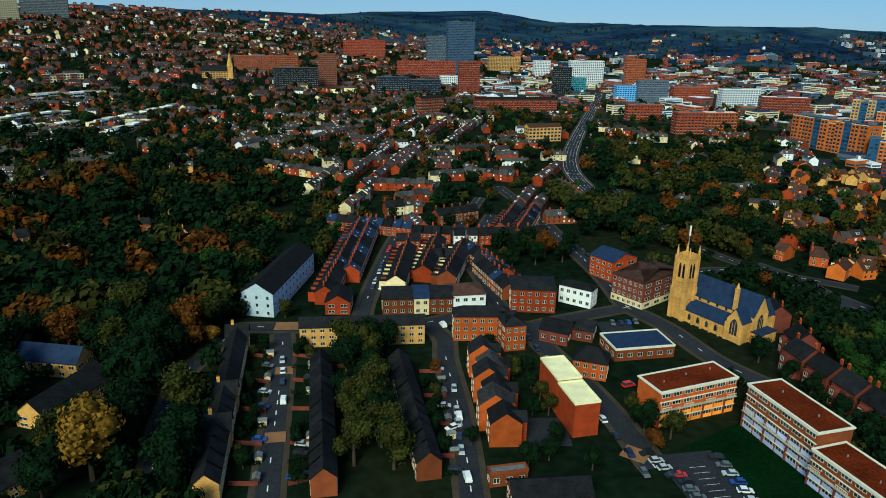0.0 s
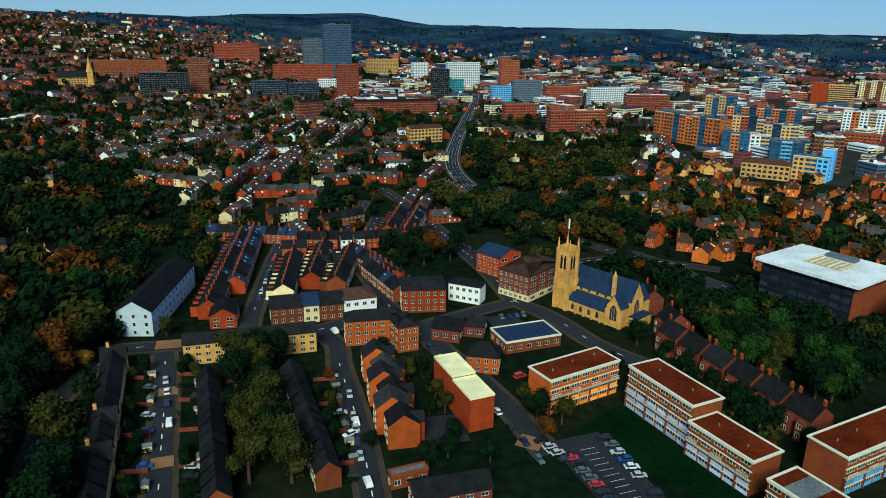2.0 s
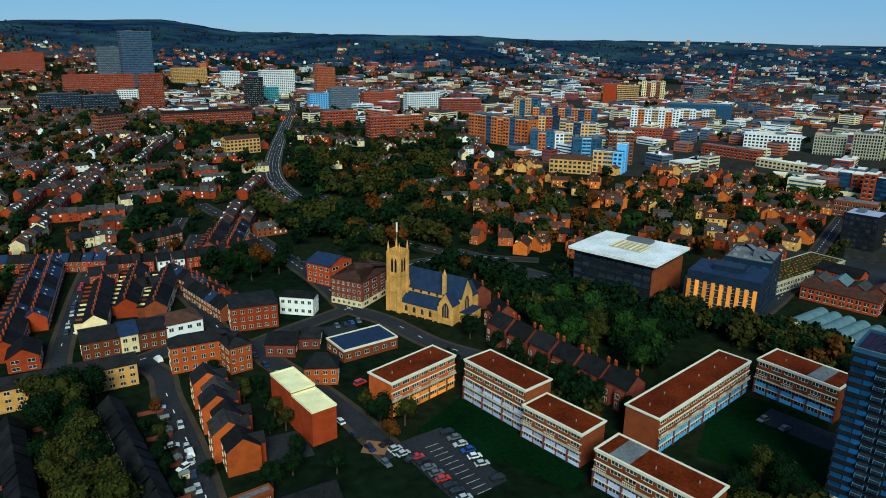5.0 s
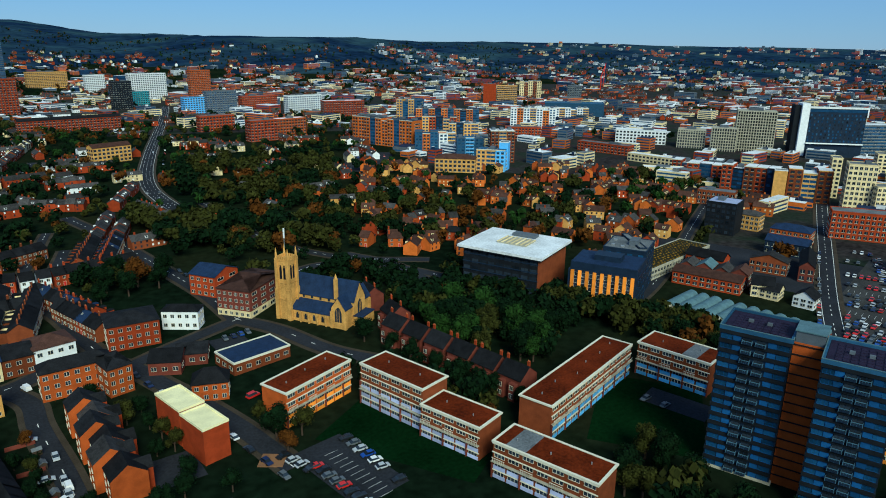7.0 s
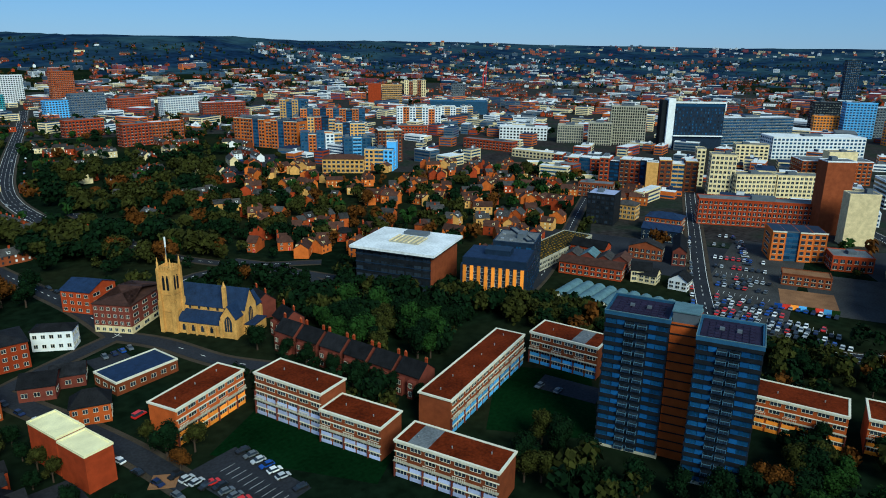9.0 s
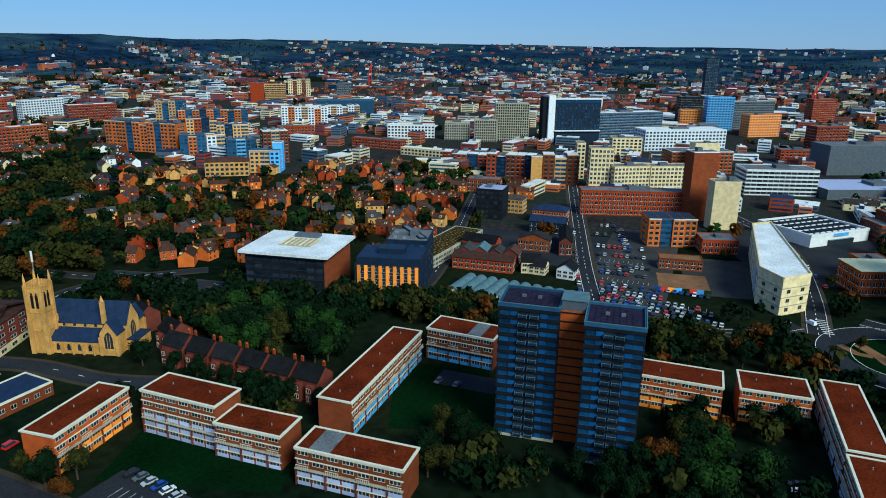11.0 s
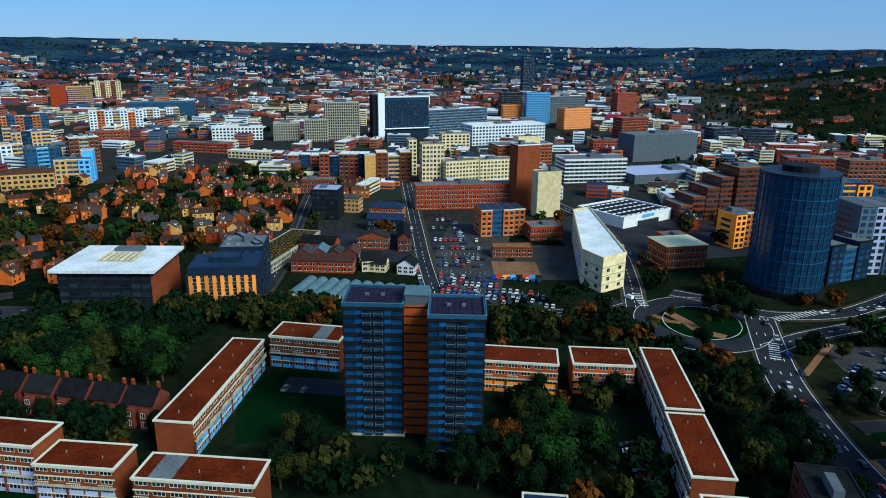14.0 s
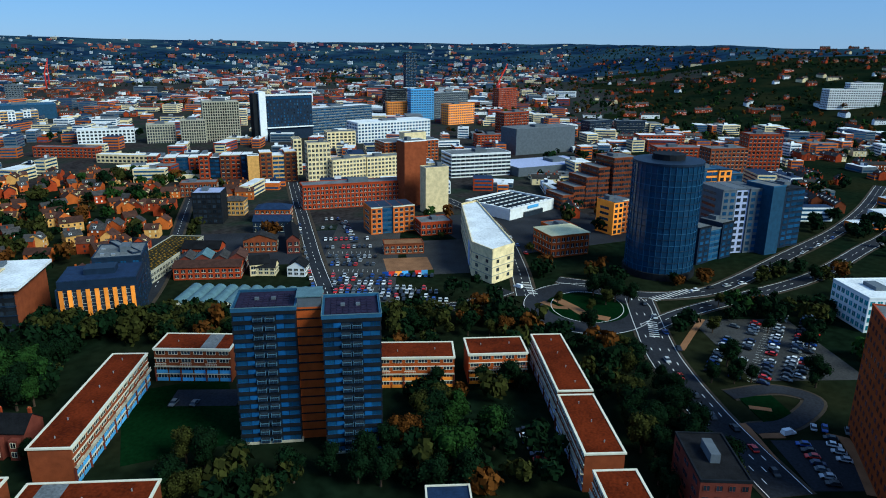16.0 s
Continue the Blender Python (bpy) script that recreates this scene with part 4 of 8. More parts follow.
for k, m in enumerate((PAINTS["blue"], CRANE_RED, PANEL_ORANGE, PANEL_SKY, LEAVES["green"], CRANE_RED, PANEL_SKY, LEAVES["green"])):
    part("board", solid(box, -13.2 + k * 3.3, -10.0 + k * 3.3, -0.1, 0.1, 0, 2.4), m, ob)


def flat_row(x1, y1, x2, y2, n, h=6.0):
    """Low flat-roofed pale terrace, unit by unit."""
    rot = math.degrees(math.atan2(y2 - y1, x2 - x1))
    for i in range(n):
        t = (i + 0.5) / n
        x, y = x1 + (x2 - x1) * t, y1 + (y2 - y1) * t
        w = math.hypot(x2 - x1, y2 - y1) / n * 0.94
        building("flat_roof_house", x, y, w, 9.0, h + 0.7 * (i % 3), rot, (CREAM, WHITE, CONCRETE)[i % 3], "low pale flat-roofed house in a terrace", roof_mat=(PALE_ROOF, GREY_FELT)[i % 2], faces=(1, 0, 0), floors=2, plant=False, gap=0.1, group="flat-roofed houses")


flat_row(-448.4, 690.1, -412.4, 757.3, 7)
flat_row(-363.1, 701.6, -330.9, 849.8, 12)
flat_row(-409.4, 648.8, -375.7, 703.8, 6)
flat_row(-328.3, 659.0, -321.7, 744.0, 7)
flat_row(-494.6, 812.8, -435.0, 891.0, 7, 8.0)
bay_block("flats", -520.7, 953.0, 51.7, 10, 14.3, 43.2, ((BRICK_BROWN, GLASS, WHITE_TRIM), (CREAM, GLASS, WHITE_TRIM)), "brown brick flats with cream stair bays", SLATE)
building("stone_church", -372.0, 1150.0, 50.0, 16.0, 13.0, 15.0, SANDSTONE, "sandstone church with a steep roof on the hillside", roof="gable", rise=9.0, floors=2, category="church")
ob = thing("church_spire", -350.0, 1143.0, terrain(-350.0, 1143.0), 15, "sandstone church tower with a tall spire", "church")
part("wall", solid(box, -4, 4, -4, 4, -1, 24), SANDSTONE, ob)
part("spire", solid(tube, 0, 0, 5.2, 0.1, 24, 46, 8), SANDSTONE, ob)

# ---- estate slabs, tower and landmarks ----
def grid_boxes(bm, x0, x1, y0, y1, z0, z1, nx, ny, g=0.15):
    for i in range(nx):
        for j in range(ny):
            a, b = x0 + (x1 - x0) * i / nx, y0 + (y1 - y0) * j / ny
            box(bm, a + g, a + (x1 - x0) / nx - g, b + g, b + (y1 - y0) / ny - g, z0, z1)


def maisonettes(x, y, w, d, h, rot, panel, label, floors=4, grey=0.0, panelled=2, ends=1):
    """A flat-roofed slab of maisonettes; the panelled gallery side is local -y."""
    ob = thing("maisonette_block", x, y, 0, rot, label, "flats", "estate slab blocks")
    part("wall", solid(box, -w / 2, w / 2, -d / 2, d / 2, -1, h - 0.25), BRICK_BROWN if panel != PANEL_ORANGE else BRICK_ORANGE, ob)
    part("roof", solid(box, -w / 2 + 0.3, w / 2 - 0.3, -d / 2 + 0.3, d / 2 - 0.3, h - 0.25, h + 0.02), RED_FELT, ob, "rust-red roofing felt with patches")
    if grey:
        part("roof_patch", solid(box, -w / 2 + grey * w, -w / 2 + (grey + 0.2) * w, -d / 2 + 0.4, d / 2 - 0.4, h + 0.02, h + 0.045), GREY_FELT, ob, "grey felt repair")
    for a in ((-w / 2 - 0.35, w / 2 + 0.35, -d / 2 - 0.35, -d / 2 + 0.3), (-w / 2 - 0.35, w / 2 + 0.35, d / 2 - 0.3, d / 2 + 0.35),
              (-w / 2 - 0.35, -w / 2 + 0.3, -d / 2 + 0.3, d / 2 - 0.3), (w / 2 - 0.3, w / 2 + 0.35, -d / 2 + 0.3, d / 2 - 0.3)):
        part("fascia", solid(box, *a, h - 0.28, h + 0.2), WHITE_TRIM, ob, "off-white roof fascia")
    for i in range(max(2, int(w / 9))):
        bm = bmesh.new()
        tube(bm, -w / 2 + w * (i + 0.5) / max(2, int(w / 9)), rng.uniform(-1.5, 1.5), 0.18, 0.18, h, h + 0.7, 6)
        part("vent_pipe", bm, STEEL, ob)
    n = max(4, round(w / 4.2))
    fh = (h - 0.4) / floors
    bw = w / n
    pm = mesh_of("panel", solid(box, -bw * 0.43, bw * 0.43, -0.16, 0.02, 0, fh * 0.42), panel)
    bm = bmesh.new()
    for k in range(7):
        u = -bw * 0.4 + bw * 0.8 * k / 6
        box(bm, u - 0.04, u + 0.04, -0.04, 0.04, 0, 1.0)
    box(bm, -bw * 0.45, bw * 0.45, -0.06, 0.06, 1.0, 1.1)
    rail = mesh_of("railing", bm, WHITE_TRIM)
    for s in range(floors):
        z = s * fh
        out = s in (0, 2)
        part("floor_slab", solid(box, -w / 2 - 0.1, w / 2 + 0.1, -d / 2 - (0.9 if s == 1 else 0.3), -d / 2, z + fh - 0.22, z + fh), WHITE_TRIM if s != 1 else CONCRETE, ob)
        for i in range(n):
            u = -w / 2 + bw * (i + 0.5)
            if s < panelled:
                put(pm, "panel", ob, u, -d / 2 - 0.02, z + 0.15)
                if s == 1 and i % 2 == 0:
                    put(rail, "railing", ob, u, -d / 2 - 0.8, z + fh + 0.05)
            put(window_mesh(round(bw * 0.72, 2), round(fh * 0.46, 2), WHITE_TRIM, GLASS, 2, False), "window", ob, u, -d / 2 - 0.04, z + fh * 0.44)
    for i in range(0, n + 1, 2):
        u = -w / 2 + bw * i
        part("party_wall", solid(box, u - 0.14, u + 0.14, -d / 2 - 0.55, -d / 2 + 0.02, -0.5, fh * panelled), BRICK_DARK, ob)
    return ob


def tower_wing(ob, x, y, w, d, h, floors=15):
    part("wall", solid(box, x - w / 2, x + w / 2, y - d / 2, y + d / 2, -1, h - 0.2), DARK_BLUE, ob, "dark blue cladding")
    part("plinth", solid(box, x - w / 2 - 0.5, x + w / 2 + 0.5, y - d / 2 - 0.5, y + d / 2 + 0.5, -1, 0.6), CONCRETE, ob, "pale concrete plinth")
    part("roof", solid(box, x - w / 2 + 0.5, x + w / 2 - 0.5, y - d / 2 + 0.5, y + d / 2 - 0.5, h - 0.2, h + 0.1), SOLAR, ob)
    bm = bmesh.new()
    grid_boxes(bm, x - w / 2 + 2, x + w / 2 - 2, y - d / 2 + 2, y + d / 2 - 2, h + 0.1, h + 0.3, 7, 6, 0.22)
    tagged(part("roof_tiles", bm, SOLAR, ob, "violet-grey rooftop panels in a grid"), kind="stuff")
    for u in (-0.15, 0.12):
        part("roof_hatch", solid(box, x + u * w - 0.6, x + u * w + 0.6, y - 0.5, y + 0.5, h + 0.3, h + 1.0), GREY_CLAD, ob)
    for q in ((x - w / 2 - 0.3, x + w / 2 + 0.3, y - d / 2 - 0.3, y - d / 2 + 0.4), (x - w / 2 - 0.3, x + w / 2 + 0.3, y + d / 2 - 0.4, y + d / 2 + 0.3),
              (x - w / 2 - 0.3, x - w / 2 + 0.4, y - d / 2 + 0.4, y + d / 2 - 0.4), (x + w / 2 - 0.4, x + w / 2 + 0.3, y - d / 2 + 0.4, y + d / 2 - 0.4)):
        part("parapet", solid(box, *q, h - 0.4, h + 0.7), PANEL_BLUE, ob)
    bm = bmesh.new()
    for q in ((x - w / 2 - 0.34, x + w / 2 + 0.34, y - d / 2 - 0.34, y - d / 2 - 0.1), (x - w / 2 - 0.34, x + w / 2 + 0.34, y + d / 2 + 0.1, y + d / 2 + 0.34),
              (x - w / 2 - 0.34, x - w / 2 - 0.1, y - d / 2 - 0.1, y + d / 2 + 0.1), (x + w / 2 + 0.1, x + w / 2 + 0.34, y - d / 2 - 0.1, y + d / 2 + 0.1)):
        box(bm, *q, h + 0.704, h + 0.86)
    part("coping", bm, COPPER, ob, "pale teal parapet coping")
    fh = (h - 1.0) / floors
    bm = bmesh.new()
    for k in range(5):
        box(bm, -1.1 + 2.2 * k / 4 - 0.03, -1.1 + 2.2 * k / 4 + 0.03, -0.03, 0.03, 0, 0.85)
    box(bm, -1.25, 1.25, -0.07, 0.07, 0.85, 1.0)
    box(bm, -1.25, 1.25, -0.03, 0.03, 0.0, 0.62, 1)
    for k in (-1.25, 1.13):
        box(bm, k, k + 0.12, -0.06, 0.9, 0.0, 1.0)
    rail = mesh_of("balcony_rail", bm, TOWER_RAIL, DARK_BLUE)
    slot = mesh_of("panel", solid(box, -1.0, 1.0, -0.12, 0.02, 0, 1.42), TOWER_PANEL)
    flank = window_mesh(2.0, 1.35, TOWER_PANEL, TOWER_GLASS, 1, False)
    wide = window_mesh(round(w * 0.16, 2), 1.35, TOWER_PANEL, TOWER_GLASS, 2, False)
    door = window_mesh(2.3, 1.5, DARK_BLUE, GLASS, 1, False)
    for s in range(floors):
        z = 0.6 + s * fh
        part("spandrel", solid(box, x - w / 2 - 0.14, x + w / 2 + 0.14, y - d / 2 - 0.4, y + d / 2 + 0.14, z + fh - 0.98, z + fh - 0.02), DARK, ob, "dark spandrel band")
        for c in (-0.4, 0.4):
            put(wide, "window", ob, x + c * w, y - d / 2 - 0.05, z + 0.16)
        for c in (-0.25, 0.25):
            put(slot, "panel", ob, x + c * w, y - d / 2 - 0.02, z + 0.12)
        for c in (-0.1, 0.09):
            put(door, "window", ob, x + c * w, y - d / 2 - 0.03, z + 0.1)
            put(rail, "balcony_rail", ob, x + c * w, y - d / 2 - 0.95, z - 0.05)
        for c in (-0.3, 0.1):
            put(flank, "window", ob, x - w / 2 - 0.05, y + c * d, z + 0.16, -90)


def tower_block():
    ob = thing("tower_block", 167.0, 80.0, 0, -68, "sixteen-storey blue-clad tower block with an orange brick stair core", "tower block")
    tower_wing(ob, -12.2, 3.0, 17.1, 14.8, 41.5)
    tower_wing(ob, 11.7, -4.2, 15.6, 15.5, 41.5)
    part("stair_core", solid(box, -3.5, 3.4, -3.0, 6.5, -1, 41.2), BRICK_ORANGE, ob, "orange brick stair core")
    for s in range(15):
        part("core_band", solid(box, -3.5, 3.4, -3.16, -3.0, 2.6 + 2.7 * s, 2.95 + 2.7 * s), DARK, ob)
    part("lift_house", solid(box, -3.2, 3.4, -2.8, 4.5, 41.2, 44.2), GREY_CLAD, ob, "grey lift motor house")
    part("lift_house_roof", solid(box, -3.5, 3.7, -3.1, 4.8, 44.2, 44.5), COPPER, ob)


def church():
    ob = thing("church", 112.4, 252.7, 0, -57, "honey sandstone church with a square tower and blue slate roofs", "church")
    ob.scale = (0.82, 0.82, 0.96)
    part("nave_wall", solid(gabled_walls, 38, 11, 11, 7.5), SANDSTONE, ob)
    part("nave_roof", solid(gable_roof, 38, 11, 11, 7.5, 0.4, 0.25), SLATE_BLUE, ob, "blue slate nave roof")
    for s in (-1, 1):
        part("aisle_wall", solid(box, -18, 12, s * 8.5 - 3.3, s * 8.5 + 3.3, -0.5, 5.2), SANDSTONE, ob)
        bm = bmesh.new()
        y0, y1 = s * 12.1, s * 5.4
        v = [bm.verts.new(p) for p in ((-18.3, y0, 5.0), (12.3, y0, 5.0), (12.3, y1, 8.6), (-18.3, y1, 8.6), (-18.3, y0, 5.3), (12.3, y0, 5.3), (12.3, y1, 8.9), (-18.3, y1, 8.9))]
        for f in ((0, 1, 2, 3), (4, 5, 6, 7), (0, 1, 5, 4), (1, 2, 6, 5), (2, 3, 7, 6), (3, 0, 4, 7)):
            bm.faces.new([v[i] for i in f])
        bmesh.ops.recalc_face_normals(bm, faces=bm.faces)
        part("aisle_roof", bm, SLATE_BLUE, ob)
        for i in range(6):
            x = -15.5 + i * 5
            part("buttress", solid(box, x - 2.9, x - 2.2, s * 12.4 - 0.6, s * 12.4 + 0.6, -0.5, 4.4), SANDSTONE, ob)
            bm = bmesh.new()
            prism(bm, [(-0.75, -0.1), (0.75, -0.1), (0.75, 0.1), (-0.75, 0.1)], 0, 1.9)
            prism(bm, [(-0.45, -0.1), (0.45, -0.1), (0.45, 0.1), (-0.45, 0.1)], 1.9, 2.6)
            w = part("aisle_window", bm, GLASS, ob)
            w.location = (x, s * 11.85, 1.4)
            bm = bmesh.new()
            prism(bm, [(-0.6, -0.1), (0.6, -0.1), (0.6, 0.1), (-0.6, 0.1)], 0, 1.3)
            w = part("clerestory_window", bm, GLASS, ob)
            w.location = (x, s * 5.55, 9.2)
    # transept and east gable
    tr = part("transept_wall", solid(gabled_walls, 24.6, 8, 9, 5.0), SANDSTONE, ob)
    tr.matrix_basis = pose(14, 0, 0, 0, 0, 90)
    rf = part("transept_roof", solid(gable_roof, 24.6, 8, 9, 5.0, 0.4, 0.25), SLATE_BLUE, ob)
    rf.matrix_basis = pose(14, 0, 0, 0, 0, 90)
    for yy, rz, xx in ((-12.4, 0, 14), (0, 90, 19.1)):
        bm = bmesh.new()
        pts = [(-1.9, 0), (1.9, 0), (1.9, 4.2), (1.2, 5.8), (0, 6.8), (-1.2, 5.8), (-1.9, 4.2)]
        lo = [bm.verts.new((a, -0.12, b)) for a, b in pts]
        hi = [bm.verts.new((a, 0.1, b)) for a, b in pts]
        bm.faces.new(lo), bm.faces.new(hi[::-1])
        for i in range(7):
            bm.faces.new((lo[i], lo[(i + 1) % 7], hi[(i + 1) % 7], hi[i]))
        bmesh.ops.recalc_face_normals(bm, faces=bm.faces)
        w = part("great_window", bm, GLASS, ob, "tall traceried window")
        w.matrix_basis = pose(xx, yy, 4.2 if rz else 3.0, 0, 0, rz)
        for k in (-0.65, 0.65):
            m = part("mullion", solid(box, k - 0.08, k + 0.08, -0.2, 0.1, 0, 5.6), SANDSTONE, w)
    for yy in (-12.0, 12.0):
        for xx in (10.2, 17.8):
            part("buttress", solid(box, xx - 0.7, xx + 0.7, yy - 0.8, yy + 0.8, -0.5, 7.5), SANDSTONE, ob)
    bm = bmesh.new()
    box(bm, 8.2, 9.8, -6.6, -5.0, 11, 20), tube(bm, 9, -5.8, 1.2, 0.02, 20, 22.5, 4)
    part("turret", bm, SANDSTONE, ob)
    part("vestry", solid(box, 19, 24, -6, 6, -0.5, 4.5), SANDSTONE, ob)
    part("vestry_roof", solid(box, 18.8, 24.3, -6.3, 6.3, 4.5, 4.9), SLATE_BLUE, ob)
    # tower
    tx, ty = -17.5, -9.5
    part("tower_shaft", solid(box, tx - 3.4, tx + 3.4, ty - 3.4, ty + 3.4, -0.5, 27.4), SANDSTONE, ob)
    for a in (-1, 1):
        for b in (-1, 1):
            bm = bmesh.new()
            box(bm, tx + a * 3.5 - 0.7, tx + a * 3.5 + 0.7, ty + b * 3.5 - 0.7, ty + b * 3.5 + 0.7, -0.5, 27.8)
            box(bm, tx + a * 3.5 - 1.0, tx + a * 3.5 + 1.0, ty + b * 3.5 - 1.0, ty + b * 3.5 + 1.0, -0.5, 14)
            part("corner_buttress", bm, SANDSTONE, ob)
            bm = bmesh.new()
            tube(bm, tx + a * 3.5, ty + b * 3.5, 0.75, 0.65, 27.8, 29.4, 4), tube(bm, tx + a * 3.5, ty + b * 3.5, 0.7, 0.03, 29.4, 32.6, 4)
            part("pinnacle", bm, SANDSTONE, ob)
    for z in (9, 16.5, 26.6):
        part("string_course", solid(box, tx - 3.7, tx + 3.7, ty - 3.7, ty + 3.7, z, z + 0.4), SANDSTONE, ob)
    for i in range(4):
        c, s = ((0, -1), (1, 0), (0, 1), (-1, 0))[i]
        for k in (-1.1, 1.1):
            bm = bmesh.new()
            box(bm, -0.65, 0.65, -0.1, 0.1, 0, 5.2), box(bm, -0.35, 0.35, -0.1, 0.1, 5.2, 6.2)
            w = part("belfry_louvre", bm, DARK, ob, "dark belfry opening")
            w.matrix_basis = pose(tx + c * 3.42 + (k if c == 0 else 0), ty + s * 3.42 + (k if s == 0 else 0), 18.5, 0, 0, 0 if c == 0 else 90)
        for k in range(5):
            bm = bmesh.new()
            u = -2.8 + 1.4 * k
            box(bm, tx + c * 3.4 + (u if c == 0 else 0) - 0.4, tx + c * 3.4 + (u if c == 0 else 0) + 0.4, ty + s * 3.4 + (u if s == 0 else 0) - 0.4, ty + s * 3.4 + (u if s == 0 else 0) + 0.4, 27.0, 28.5)
            part("merlon", bm, SANDSTONE, ob)


def gallery():
    ob = thing("gallery_building", 205.0, 241.0, 0, -65.0, "black glazed building under a wide white overhanging roof", "office")
    w, d, h = 38, 33, 20.2
    part("wall", solid(box, -w / 2, w / 2, -d / 2, d / 2, -1, h), DARK, ob)
    part("side_wall", solid(box, w / 2, w / 2 + 0.3, -d / 2, d / 2, -1, h), BRICK_BROWN, ob, "red-brown side wall")
    part("roof", solid(box, -21.4, 21.4, -18.5, 18.5, 20.8, 22.0), PALE_ROOF, ob, "pale grey membrane roof")
    part("soffit", solid(box, -21.2, 21.2, -18.3, 18.3, 20.2, 20.8), DARK, ob)
    part("rooflight", solid(box, -7, 8, -6, 6, 22.0, 22.5), CONCRETE, ob)
    for i in range(7):
        part("rooflight_bar", solid(box, -7 + i * 2.4, -6.3 + i * 2.4, -5.8, 5.8, 22.5, 22.8), CREAM, ob)
    part("plant_screen", solid(box, -6, 6, 9, 14, 22.0, 23.4), GREY_CLAD, ob)
    for s in range(5):
        part("floor_band", solid(box, -w / 2 - 0.25, w / 2 + 0.25, -d / 2 - 0.25, -d / 2, 2.2 + s * 3.9, 2.6 + s * 3.9), DARK_BLUE, ob)
        for i in range(9):
            put(window_mesh(3.4, 2.2, DARK, GLASS, 1, False), "window", ob, -w / 2 + (i + 0.5) * w / 9, -d / 2 - 0.05, 2.9 + s * 3.5 if s < 4 else 17.3)


def fin_block():
    ob = thing("fin_building", 227.4, 202.3, 0, -60.1, "dark blue offices with bright orange vertical fins", "office")
    w, d, h = 30.5, 22, 19.5
    part("wall", solid(box, -w / 2, w / 2, -d / 2, d / 2, -1, h - 3), DARK_BLUE, ob)
    part("attic", solid(box, -w / 2 + 0.5, w / 2 - 0.5, -d / 2 + 1.5, d / 2, h - 3, h), DARK_BLUE, ob, "set-back dark blue top storey")
    part("roof", solid(box, -w / 2 + 0.8, w / 2 - 0.8, -d / 2 + 1.8, d / 2 - 0.3, h, h + 0.2), SLATE_BLUE, ob)
    part("roof_plant", solid(box, -6, 6, -3, 5, h + 0.2, h + 2.6), DARK_BLUE, ob)
    for i in range(9):
        u = -w / 2 + 2 + i * (w - 4) / 8
        part("fin", solid(box, u - 0.75, u + 0.75, -d / 2 - 0.5, -d / 2, 0.5, h - 3.2), PANEL_ORANGE, ob, "orange metal fin")
    for s in range(5):
        for i in range(8):
            u = -w / 2 + 2 + (i + 0.5) * (w - 4) / 8
            put(window_mesh(1.6, 1.9, WHITE_TRIM, GLASS, 0, False), "window", ob, u, -d / 2 - 0.04, 1.0 + s * 3.1)
        for i in range(5):
            put(window_mesh(2.6, 1.7, DARK, GLASS_BLUE, 1, False), "window", ob, w / 2 + 0.04, -d / 2 + (i + 0.5) * d / 5, 1.0 + s * 3.1, 90)
    ob = building("dark_office", 252, 212, 20, 22, 21, -60, DARK_BLUE, "dark blue office wing with strip glazing", floors=5, bays=4, side_bays=4, glass=GLASS_BLUE, frame_mat=DARK)


def round_tower():
    ob = thing("glass_tower", 357.0, -27.0, 0, 0, "round dark blue glass residential tower with vertical fins", "tower")
    R, h, n = 16.9, 57.0, 36
    bm = bmesh.new()
    tube(bm, 0, 0, R, R, -1, h, n)
    part("glazing", bm, GLASS_BLUE, ob, "dark blue curtain wall")
    for s in range(18):
        bm = bmesh.new()
        tube(bm, 0, 0, R + 0.25, R + 0.25, 3 + s * 2.95, 3.34 + s * 2.95, n)
        part("floor_band", bm, PANEL_BLUE if s % 2 else DARK_BLUE, ob)
    for i in range(n):
        a = 2 * math.pi * i / n
        f = part("fin", solid(box, -0.25, 0.32, -0.1, 0.1, 2, h + 1.0), PANEL_BLUE, ob)
        f.matrix_basis = pose(R * math.cos(a), R * math.sin(a), 0, 0, 0, math.degrees(a))
    bm = bmesh.new()
    tube(bm, 0, 0, R + 0.4, R + 0.4, h, h + 1.2, n)
    part("crown", bm, DARK_BLUE, ob)
    bm = bmesh.new()
    tube(bm, 2, 0, 8, 8, h + 1.2, h + 4.0, 16)
    part("roof_drum", bm, DARK, ob)
    bm = bmesh.new()
    tube(bm, 0, 0, R + 1.2, R + 1.2, -0.5, 3.4, n)
    part("podium", bm, DARK, ob)


